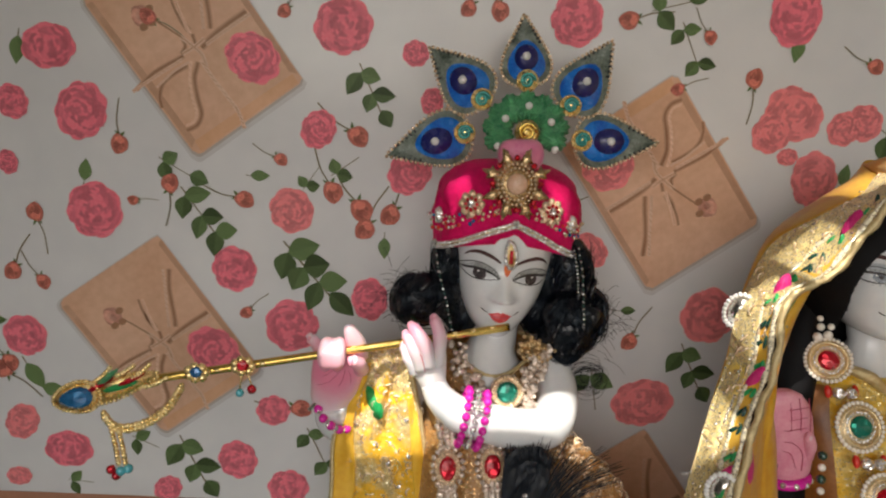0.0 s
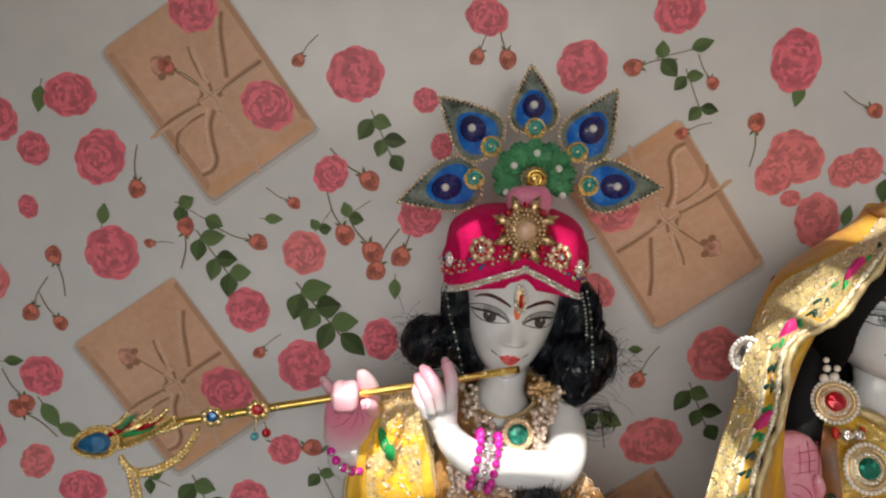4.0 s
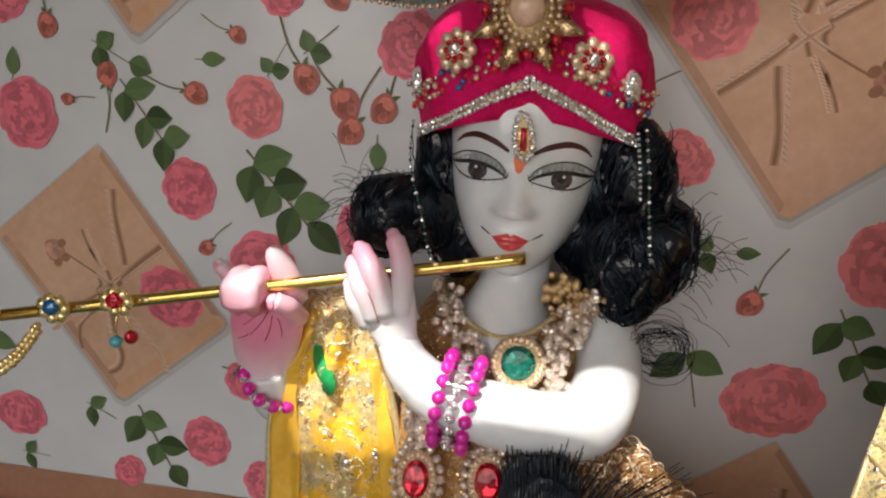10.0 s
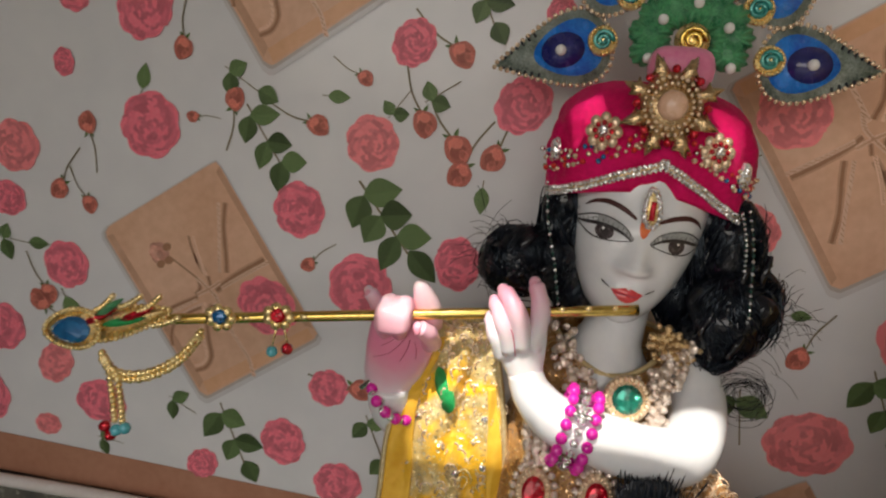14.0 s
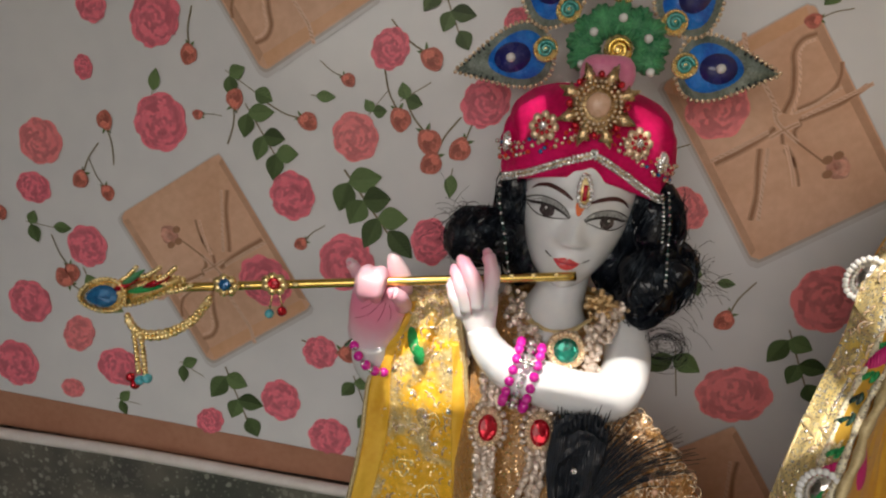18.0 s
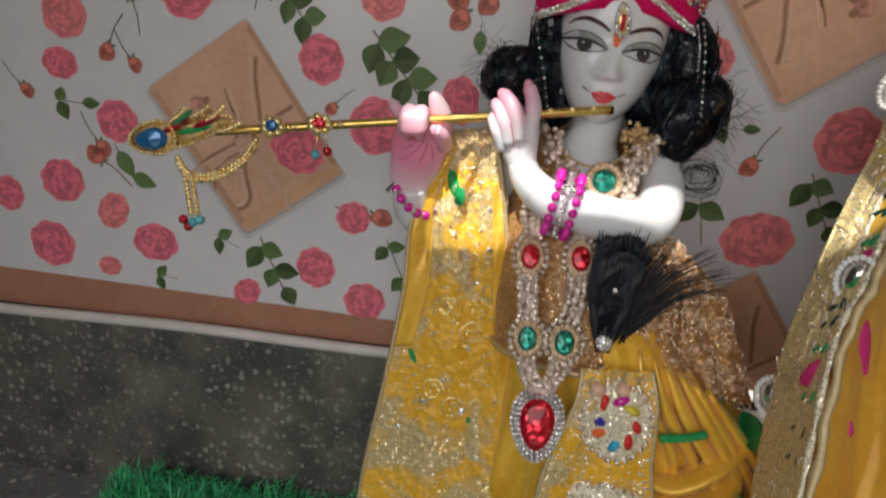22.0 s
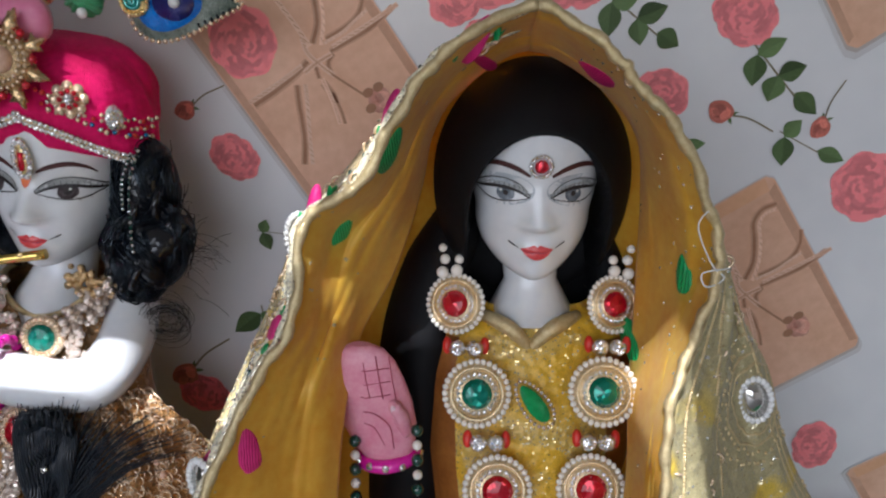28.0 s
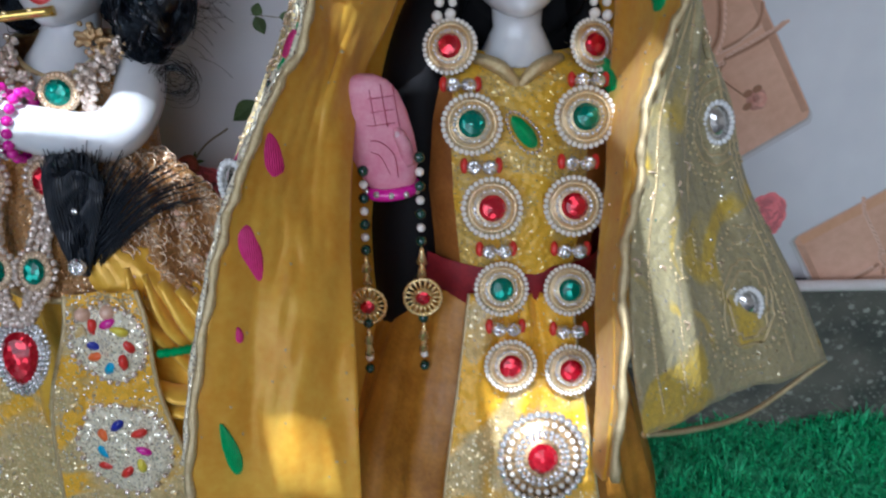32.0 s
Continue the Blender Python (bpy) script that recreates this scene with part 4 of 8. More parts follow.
SPRAYS_B = [
    (0.007, 0.356, 0.015, -90, 1),
    (-0.016, 0.413, 0.026, 40, 2),
    (-0.211, 0.178, 0.022, 0, 2),
    (-0.274, 0.301, 0.026, 0, 3),
    (-0.238, 0.260, 0.022, -60, 1),
    (0.352, 0.429, 0.040, -30, 5),
    (0.424, 0.403, 0.041, -40, 5),
    (0.442, 0.370, 0.028, -20, 3),
    (0.386, 0.369, 0.012, 10, 1),
]
rose_meshes = [rose_print(rng, k > 3) for k in range(6)]
for k, (x, z, r) in enumerate(ROSES_A + ROSES_B):
    pale = x > 0.14 and z < 0.46 or k % 9 == 8
    on_sheet("rose_print", rose_meshes[4 + k % 2 if pale else k % 4], x, z, 67 * k, r, 0.0008)
bud_meshes = [bud_print(rng) for k in range(3)]
for k, (x, z, r, g) in enumerate(BUDS_A + BUDS_B):
    on_sheet("bud_print", bud_meshes[k % 3], x, z, g, r, 0.0007)
spray_meshes = {}
for k, (x, z, ln, g, n) in enumerate(SPRAYS_A + SPRAYS_B):
    key = (int(n), k % 2)
    if key not in spray_meshes:
        spray_meshes[key] = spray_print(int(n), rng)
    on_sheet("leaf_print", spray_meshes[key], x, z, g, ln, 0.0006)
# brown strip along the foot of the sheet, widest at one end
bm = B()
patch(bm, [(-0.62, LIP), (0.13, LIP), (0.10, LIP + 0.012), (-0.044, LIP + 0.020), (-0.35, LIP + 0.029), (-0.62, LIP + 0.035)], 0)
strip_me = shared("strip", bm, "tape")
on_sheet("brown_strip", strip_me, 0, 0, 0, 1.0, 0.001)


# ---- grass mats ----
def grass_mat(x0, x1, y0, y1, label, seed):
    rg = random.Random(seed)
    t = thing("grass_mat", ((x0 + x1) / 2, (y0 + y1) / 2, 0), label, "grass mat")
    bm = B()
    sheet(bm, lambda u, v: V(x0 + (x1 - x0) * u, y0 + (y1 - y0) * v, 0.012 + 0.004 * math.sin(40 * u) * math.sin(23 * v)), 24, 16, 0.012)
    part("backing", bm, "grass", t)
    bm = B()
    for i in range(int(260000 * (x1 - x0) * (y1 - y0))):
        x, y = rg.uniform(x0, x1), rg.uniform(y0, y1)
        x, y = x + 0.010 * noise.noise((y * 45, seed, 0)), y + 0.008 * noise.noise((x * 45, seed, 9))
        x += rg.gauss(0, 0.002) + 0.012 * noise.noise((x * 30, y * 30, seed))
        h = 0.016 + 0.012 * rg.random() + 0.016 * noise.noise((x * 22, y * 22, 5 + seed))
        a, ln = rg.random() * 6.283, rg.uniform(0.008, 0.020)
        dx, dy, w = math.cos(a) * ln, math.sin(a) * ln, 0.00045
        s = V(-math.sin(a) * w, math.cos(a) * w, 0)
        p0, p1, p2 = V(x, y, 0.008), V(x + dx * 0.4, y + dy * 0.4, 0.008 + h * 0.75), V(x + dx, y + dy, 0.008 + h * rg.uniform(0.5, 1.05))
        v = [bm.verts.new(q) for q in (p0 - s, p0 + s, p1 + s, p1 - s, p2)]
        bm.faces.new(v[:4])
        bm.faces.new((v[3], v[2], v[4]))
    blades = part("turf", bm, "grass", t, "crinkled green artificial grass")
    blades["kind"] = "stuff"


grass_mat(-0.245, 0.012, 0.17, 0.402, "bright green artificial grass mat on the terrazzo floor", 2)
grass_mat(0.162, 0.80, 0.17, 0.40, "bright green artificial grass mat under the veiled figure", 3)


# ---- the two marble figures ----
def head_rows(face):
    """Height, half width and depth of the head, smoothed from a few rows."""
    w, j = face["w"], face["jaw"]
    rows = [(-0.0390, 0.06 * w, 0.60), (-0.0380, 0.27 * w * j, 0.76), (-0.0350, 0.45 * w * j, 0.88), (-0.0305, 0.60 * w * j, 0.93), (-0.0245, 0.73 * w * j, 0.95), (-0.0175, 0.84 * w * j ** 0.6, 0.965),
            (-0.0105, 0.915 * w, 0.985), (-0.003, 0.97 * w, 1.0), (0.006, w, 1.0), (0.016, w * 1.01, 1.0), (0.028, w * 0.93, 0.96), (0.034, w * 0.74, 0.80), (0.0385, w * 0.45, 0.5), (0.042, w * 0.06, 0.1)]
    return [(p.x, p.y, p.z) for p in spline(rows, 91)]


def face_y(face, x, z):
    """How far the face stands out in front of the head's axis at (x, z)."""
    w, dk = lerp_table(face["rows"], z)
    d = face["d"] * dk
    y = d * math.sqrt(max(0.0, 1 - (x / w) ** 2)) if abs(x) < w else 0.0
    y += nose_y(x, z, face["nose"])
    return y


def nose_y(x, z, k=1.0):
    if z > 0.004 or z < -0.0165:
        h = 0.0
    elif z > -0.0125:
        h = ((0.004 - z) / 0.0165) ** 1.4
    else:
        h = max(0.0, 1 - ((-0.0125 - z) / 0.004) ** 2)
    out = 0.0084 * k * h * math.exp(-(x / (0.0032 + 0.0022 * h)) ** 2)
    # the wings of the nose, the cheeks and the hollows beside the mouth
    for s in (-1, 1):
        out += 0.0020 * k * math.exp(-((x - s * 0.0048) / 0.0024) ** 2 - ((z + 0.0132) / 0.0026) ** 2)
        out += 0.0013 * math.exp(-((x - s * 0.0150) / 0.0075) ** 2 - ((z + 0.0120) / 0.0075) ** 2)
        out -= 0.0008 * math.exp(-((x - s * 0.0105) / 0.0035) ** 2 - ((z + 0.0225) / 0.0045) ** 2)
    out += 0.0022 * math.exp(-(x / 0.0065) ** 2 - ((z + 0.0245) / 0.0032) ** 2) * (1 - 0.35 * math.exp(-((z + 0.0243) / 0.0006) ** 2))
    out += 0.0020 * math.exp(-(x / 0.007) ** 2 - ((z + 0.0345) / 0.004) ** 2)
    out -= 0.0022 * (math.exp(-((x - 0.0125) / 0.007) ** 2 - ((z - 0.003) / 0.004) ** 2) + math.exp(-((x + 0.0125) / 0.007) ** 2 - ((z - 0.003) / 0.004) ** 2))
    return out


def face_patch(bm, face, pts, lift, mi):
    """A painted shape on the face: points (x, z), laid on its curve."""
    pose_m = face["pose"]
    cx, cz = sum(p[0] for p in pts) / len(pts), sum(p[1] for p in pts) / len(pts)
    rows = []
    for f in (1.0, 0.66, 0.33):
        rows.append([bm.verts.new(pose_m @ V(cx + (a - cx) * f, -face_y(face, cx + (a - cx) * f, cz + (b - cz) * f) - lift, cz + (b - cz) * f)) for a, b in pts])
    grid_faces(bm, rows, mi)
    mid = bm.verts.new(pose_m @ V(cx, -face_y(face, cx, cz) - lift, cz))
    for i in range(len(pts)):
        f = bm.faces.new((rows[-1][i], rows[-1][(i + 1) % len(pts)], mid))
        f.material_index, f.smooth = mi, True


def stroke(bm, face, pts, widths, lift, mi):
    """A painted line along (x, z) points, swelling and thinning."""
    line = curve2(pts, 22)
    left, right = [], []
    for i, (a, b) in enumerate(line):
        p, q = line[max(i - 1, 0)], line[min(i + 1, len(line) - 1)]
        d = V(q[0] - p[0], 0, q[1] - p[1]).normalized()
        w = lerp_table([(k / (len(widths) - 1), x) for k, x in enumerate(widths)], i / (len(line) - 1))[0] * 0.5
        left.append((a - d.z * w, b + d.x * w))
        right.append((a + d.z * w, b - d.x * w))
    pm = face["pose"]
    rows = [[bm.verts.new(pm @ V(a, -face_y(face, a, b) - lift, b)) for a, b in s] for s in (left, right)]
    grid_faces(bm, rows, mi, False)


def head(bm, face, slots):
    """slots: material numbers by name."""
    pm, rings = face["pose"], []
    for j in range(78):
        z = -0.0390 + 0.0810 * j / 77
        w, dk = lerp_table(face["rows"], z)
        d = face["d"] * dk
        ring = []
        for i in range(96):
            a = 2 * math.pi * i / 96
            x, y = w * math.cos(a), -d * math.sin(a) * (1.15 if math.sin(a) < 0 else 1)
            if math.sin(a) > 0:
                y -= nose_y(x, z, face["nose"])
            ring.append(pm @ V(x, y, z))
        rings.append(ring)
    loft(bm, rings[::-1], slots["marble"])
    for s in (-1, 1):
        ex, ez = s * face["eye_x"], face["eye_z"]
        k = face["eye_k"]

        def E(a, b):
            return (ex + s * a * k, ez + b * k)
        up = [E(-0.0097, -0.0022), E(-0.006, -0.0002), E(-0.001, 0.0009), E(0.004, 0.0010), E(0.0085, 0.0002), E(0.0112, 0.0000)]
        low = [E(-0.0097, -0.0022), E(-0.005, -0.0034), E(0.001, -0.0042), E(0.006, -0.0034), E(0.0112, 0.0000)]
        lid = [E(-0.0102, -0.0016), E(-0.007, 0.0020), E(-0.001, 0.0044), E(0.005, 0.0043), E(0.0100, 0.0018), E(0.0128, -0.0006)]
        face_patch(bm, face, (curve2(lid, 16) + curve2(up, 16)[::-1])[::s], 0.00006, slots["eye_shade" if face["shade"] else "marble"])
        if face["line"] < 1:
            wash = [E(0.0010 + 0.0128 * math.cos(t), 0.0004 + 0.0062 * math.sin(t)) for t in (2 * math.pi * i / 30 for i in range(30))]
            face_patch(bm, face, wash[::s], 0.00003, slots["wash"])
        face_patch(bm, face, (curve2(up, 14) + curve2(low, 14)[::-1][1:-1])[::s], 0.00012, slots["eye_white"])
        gaze = 0.0004 if face["line"] == 1 else -0.0008
        ir = [E(gaze + 0.0034 * math.cos(t), min(0.0008, -0.0012 + 0.0029 * math.sin(t))) for t in (2 * math.pi * i / 24 for i in range(24))]
        face_patch(bm, face, ir[::s], 0.0002, slots["iris" if face["line"] == 1 else "iris_grey"])
        pr = 0.0015 if face["line"] == 1 else 0.0010
        pu = [E(gaze + pr * math.cos(t), -0.0010 + pr * math.sin(t)) for t in (2 * math.pi * i / 16 for i in range(16))]
        face_patch(bm, face, pu[::s], 0.00026, slots["black"])
        stroke(bm, face, up, [w_ * face["line"] for w_ in (0.0005, 0.0011, 0.0015, 0.0015, 0.0013, 0.0005)], 0.0003, slots["black"])
        stroke(bm, face, low, [w_ * face["line"] for w_ in (0.0003, 0.0005, 0.0006, 0.0007, 0.0004)], 0.0003, slots["black"])
        stroke(bm, face, lid, [w_ * face["line"] for w_ in (0.0002, 0.0004, 0.0005, 0.0006, 0.0005)], 0.0003, slots["black"])
        gl = [E(0.0010 + 0.0005 * math.cos(t), -0.0002 + 0.0005 * math.sin(t)) for t in (2 * math.pi * i / 10 for i in range(10))]
        face_patch(bm, face, gl[::s], 0.00034, slots["glint"])
        for i in range(15):
            f = i / 14
            a = curve2(up, 14)[i]
            stroke(bm, face, [a, (a[0] + s * k * (-0.0006 + 0.0014 * f), a[1] + k * 0.0020)], [0.00030, 0.00012], 0.00032, slots["black"])
            if i % 2:
                a = curve2(low, 14)[i]
                stroke(bm, face, [a, (a[0] + s * k * (-0.0003 + 0.001 * f), a[1] - k * 0.0010)], [0.0002, 0.0001], 0.00032, slots["black"])
        bz = face["brow_z"]
        stroke(bm, face, [(s * 0.0042, bz - 0.0018), (s * 0.0095, bz + 0.0010), (s * 0.0160, bz + 0.0026), (s * 0.0212, bz + 0.0014), (s * 0.0245, bz - 0.0014)],
               [0.0011, 0.0021, 0.0022, 0.0015, 0.0004], 0.0003, slots["brow"])
        stroke(bm, face, [(s * 0.0074, -0.0228), (s * 0.0098, -0.0216), (s * 0.0112, -0.0206)], [0.0003, 0.0007, 0.0006], 0.0003, slots["black"])
    mw = face["mouth"]
    zc = -0.0243
    upper = curve2([(-mw, zc + 0.0012), (-mw * 0.5, zc + 0.0024), (-mw * 0.18, zc + 0.0031), (0, zc + 0.0024), (mw * 0.18, zc + 0.0031), (mw * 0.5, zc + 0.0024), (mw, zc + 0.0012)], 24)
    lower = curve2([(-mw, zc + 0.0012), (-mw * 0.5, zc - 0.0020), (0, zc - 0.0032), (mw * 0.5, zc - 0.0020), (mw, zc + 0.0012)], 24)
    face_patch(bm, face, upper + lower[::-1][1:-1], 0.0003, slots["lips"])
    stroke(bm, face, [(-mw, zc + 0.0012), (-mw * 0.4, zc + 0.0001), (0, zc + 0.0004), (mw * 0.4, zc + 0.0001), (mw, zc + 0.0012)], [0.0002, 0.0004, 0.0004, 0.0004, 0.0002], 0.0005, slots["lipline"])


SLOTS = ["marble", "skin_pink", "skin_blush", "black_paint", "brow_paint", "eye_shade", "iris", "lips", "line_red", "orange", "white_pearl", "eye_wash", "iris_grey", "skin_mid", "palm_paint", "tip_paint"]
SL = {"marble": 0, "pink": 1, "blush": 2, "black": 3, "brow": 4, "eye_shade": 5, "iris": 6, "lips": 7, "lipline": 8, "orange": 9, "eye_white": 0, "glint": 10, "wash": 11, "iris_grey": 12}


def new_face(x, y, z, roll, w, eye_x, eye_z, eye_k, brow_z, mouth, shade, d=0.027, jaw=1.0, line=1.0):
    f = dict(pose=Matrix.Translation((x, y, z)) @ Matrix.Rotation(radians(roll), 4, "Y"), w=w, d=d, eye_x=eye_x, eye_z=eye_z, eye_k=eye_k, brow_z=brow_z, mouth=mouth, shade=shade, jaw=jaw, line=line, nose=1.0 if line == 1 else 0.62)
    f["rows"] = head_rows(f)
    return f


def finger(bm, pts, r, mi, nail=None):
    p = spline(pts, 12)
    tube(bm, p, [r * (1 - 0.22 * (i / 12) ** 1.5) * (1 + 0.05 * math.cos(i * 1.05)) if i < 12 else r * 0.5 for i in range(13)], 14, mi)
    ball(bm, p[-1], r * 0.58, mi, 10, 7)
    if nail is not None:
        ball(bm, Vector(p[-1]) + V(0, -r * 0.55, -r * 0.2), r * 0.42, nail, 8, 6, (0.8, 0.35, 1.1))


# flute player
K = new_face(0.0798, 0.3695, 0.3578, 6.8, 0.0284, 0.0146, 0.0008, 1.10, 0.0094, 0.0068, 1)
bm = B()
head(bm, K, SL)
tube(bm, spline([(0.0785, 0.372, 0.335), (0.0775, 0.367, 0.316), (0.0755, 0.3645, 0.307), (0.074, 0.364, 0.298), (0.074, 0.364, 0.288)], 16), [0.0148, 0.0143, 0.0139, 0.0136, 0.0135, 0.0136, 0.0139, 0.0145, 0.0155, 0.0170, 0.0188, 0.0205, 0.0222, 0.0236, 0.0246, 0.0250, 0.0250], 30, 0)
# trunk and legs, seen only as the dress's support
loft(bm, [[V(0.074 + rx * math.cos(a), 0.358 + ry * math.sin(a), z) for a in (2 * math.pi * i / 28 for i in range(28))]
          for z, rx, ry in ((0.0, 0.045, 0.035), (0.08, 0.034, 0.024), (0.16, 0.040, 0.024), (0.22, 0.033, 0.021), (0.275, 0.034, 0.016), (0.290, 0.030, 0.010), (0.298, 0.016, 0.008))], 0)
# the arm across the chest: shoulder, elbow, wrist
arm = spline([(0.104, 0.366, 0.302), (0.1115, 0.356, 0.2975), (0.1125, 0.340, 0.2850), (0.1060, 0.3265, 0.2755), (0.092, 0.3215, 0.2745), (0.070, 0.3205, 0.2790), (0.053, 0.3235, 0.2835), (0.0430, 0.3262, 0.2915), (0.0385, 0.328, 0.3005)], 48)
tube(bm, arm, [lerp_table([(0, 0.0115), (12, 0.0120), (18, 0.0122), (28, 0.0114), (38, 0.0096), (44, 0.0080), (48, 0.0072)], i)[0] for i in range(49)], 26, 0)
# its hand: a long back, fingers close together up to the flute
loft(bm, [[V(cx + rx * math.cos(a), cy + ry * math.sin(a), z + tilt * math.cos(a)) for a in (2 * math.pi * i / 26 for i in range(26))]
          for z, cx, rx, cy, ry, tilt in ((0.2930, 0.0410, 0.0070, 0.3275, 0.0066, 0.0), (0.2980, 0.0392, 0.0070, 0.3275, 0.0062, 0.0005), (0.3030, 0.0378, 0.0080, 0.3272, 0.0058, 0.0015), (0.3075, 0.0367, 0.0093, 0.3268, 0.0055, 0.002), (0.3120, 0.0356, 0.0104, 0.3265, 0.0053, 0.003),
                                         (0.3160, 0.0348, 0.0108, 0.3262, 0.0050, 0.0035), (0.3195, 0.0342, 0.0100, 0.3264, 0.0042, 0.0035), (0.3215, 0.0338, 0.0064, 0.3268, 0.0024, 0.002))], 15)
for pts, r in (([(0.0402, 0.3250, 0.3120), (0.0420, 0.3240, 0.3245), (0.0412, 0.3250, 0.3320), (0.0385, 0.3270, 0.3388)], 0.0042),
               ([(0.0362, 0.3240, 0.3120), (0.0345, 0.3210, 0.3225), (0.0305, 0.3225, 0.3300), (0.0262, 0.3280, 0.3338)], 0.0044),
               ([(0.0318, 0.3245, 0.3100), (0.0292, 0.3218, 0.3190), (0.0262, 0.3235, 0.3255), (0.0232, 0.3285, 0.3288)], 0.0042),
               ([(0.0290, 0.3265, 0.3070), (0.0262, 0.3240, 0.3140), (0.0240, 0.3250, 0.3185), (0.0222, 0.3290, 0.3220)], 0.0038)):
    finger(bm, pts, r, 15, 1)
for pts in ([(0.0382, 0.3212, 0.3110), (0.0383, 0.3193, 0.3190), (0.0362, 0.3188, 0.3260)], [(0.0340, 0.3208, 0.3090), (0.0322, 0.3188, 0.3180), (0.0288, 0.3195, 0.3245)], [(0.0305, 0.3222, 0.3075), (0.0278, 0.3208, 0.3150), (0.0254, 0.3218, 0.3195)]):
    tube(bm, spline(pts, 10), 0.00024, 5, 8)
finger(bm, [(0.0420, 0.333, 0.306), (0.0390, 0.337, 0.316), (0.034, 0.339, 0.321)], 0.0036, 15)
# the other forearm comes from behind, its pink palm turned out
arm2 = spline([(0.036, 0.362, 0.294), (0.016, 0.366, 0.268), (-0.004, 0.362, 0.255), (-0.0185, 0.353, 0.264), (-0.0205, 0.347, 0.280)], 30)
tube(bm, arm2, [0.0135 - 0.0030 * i / 30 for i in range(31)], 20, 0)
loft(bm, [[V(cx + rx * math.cos(a), cy + ry * math.sin(a) * (1.0 if math.sin(a) > 0 else 0.8), z) for a in (2 * math.pi * i / 34 for i in range(34))]
          for z, cx, rx, cy, ry in ((0.2700, -0.0203, 0.0090, 0.3485, 0.0080), (0.2760, -0.0206, 0.0106, 0.3468, 0.0090), (0.2810, -0.0202, 0.0116, 0.3450, 0.0085), (0.2860, -0.0192, 0.0132, 0.3430, 0.0080), (0.2920, -0.0176, 0.0140, 0.3410, 0.0076),
                                   (0.2990, -0.0164, 0.0148, 0.3395, 0.0072), (0.3050, -0.0156, 0.0148, 0.3390, 0.0068), (0.3105, -0.0154, 0.0140, 0.3390, 0.0063), (0.3150, -0.0164, 0.0128, 0.3392, 0.0054), (0.3180, -0.0166, 0.0085, 0.3395, 0.0040), (0.3190, -0.0168, 0.003, 0.3395, 0.002))], 14)


def palm_y(x, z):
    """The front of the palm."""
    cx, rx, cy, ry = lerp_table([(0.281, -0.0202, 0.0116, 0.3450, 0.0068), (0.286, -0.0192, 0.0132, 0.3430, 0.0064), (0.292, -0.0176, 0.0140, 0.3410, 0.0061), (0.299, -0.0164, 0.0148, 0.3395, 0.0058), (0.305, -0.0156, 0.0148, 0.3390, 0.0054), (0.3105, -0.0154, 0.0140, 0.3390, 0.0050)], z)
    return cy - ry * math.sqrt(max(0.0, 1 - ((x - cx) / rx) ** 2))


# little finger up at one side, a broad forefinger up at the other
finger(bm, [(-0.0235, 0.337, 0.3130), (-0.0262, 0.3340, 0.3195), (-0.0302, 0.333, 0.3252)], 0.0038, 14, 1)
loft(bm, [[V(cx + rx * math.cos(a), cy + 0.0040 * k * math.sin(a), z + 0.25 * rx * math.cos(a) * (z < 0.325)) for a in (2 * math.pi * i / 22 for i in range(22))]
          for z, cx, rx, cy, k in ((0.3100, -0.0030, 0.0048, 0.3380, 1.2), (0.3150, -0.0036, 0.0056, 0.3365, 1.2), (0.3200, -0.0046, 0.0056, 0.3350, 1.1), (0.3245, -0.0060, 0.0050, 0.3340, 1.05), (0.3285, -0.0073, 0.0042, 0.3335, 1.0), (0.3310, -0.0080, 0.0030, 0.3335, 0.8), (0.3322, -0.0083, 0.0012, 0.3335, 0.4))], 14)
# two fingers folded over the pipe, and the thumb under it
for x in (-0.0206, -0.0142):
    finger(bm, [(x, 0.3380, 0.3160), (x, 0.3345, 0.3205), (x, 0.3285, 0.3212), (x - 0.0002, 0.3245, 0.3175), (x - 0.0004, 0.3252, 0.3125), (x - 0.0006, 0.3290, 0.3095)], 0.0043, 14, 1)
loft(bm, [[V(-0.0174 + hx * math.copysign(abs(math.cos(a)) ** 0.6, math.cos(a)), y, zc + hz * math.copysign(abs(math.sin(a)) ** 0.6, math.sin(a))) for a in (2 * math.pi * i / 32 for i in range(32))]
          for y, hx, zc, hz in ((0.3390, 0.0070, 0.3175, 0.0050), (0.3340, 0.0076, 0.3182, 0.0060), (0.3280, 0.0078, 0.3180, 0.0064), (0.3230, 0.0077, 0.3170, 0.0062), (0.3205, 0.0070, 0.3162, 0.0052), (0.3197, 0.0048, 0.3160, 0.0034), (0.3195, 0.0010, 0.3160, 0.0008))], 14)
finger(bm, [(-0.0022, 0.3370, 0.3040), (-0.0026, 0.3325, 0.3085), (-0.0044, 0.3285, 0.3118), (-0.0068, 0.3265, 0.3138)], 0.0043, 14, 1)
for x0, z0, x1, z1 in ((-0.0125, 0.3070, -0.0205, 0.2975), (-0.0110, 0.3055, -0.0150, 0.2950), (-0.0090, 0.3045, -0.0085, 0.2965), (-0.0270, 0.2950, -0.0215, 0.2975), (-0.0165, 0.3065, -0.0235, 0.3010)):
    tube(bm, spline([(x0 + (x1 - x0) * f + 0.0008 * math.sin(3 * f), palm_y(x0 + (x1 - x0) * f, z0 + (z1 - z0) * f) - 0.0003, z0 + (z1 - z0) * f) for f in (0, 0.33, 0.66, 1)], 8), 0.00018, 5, 8)
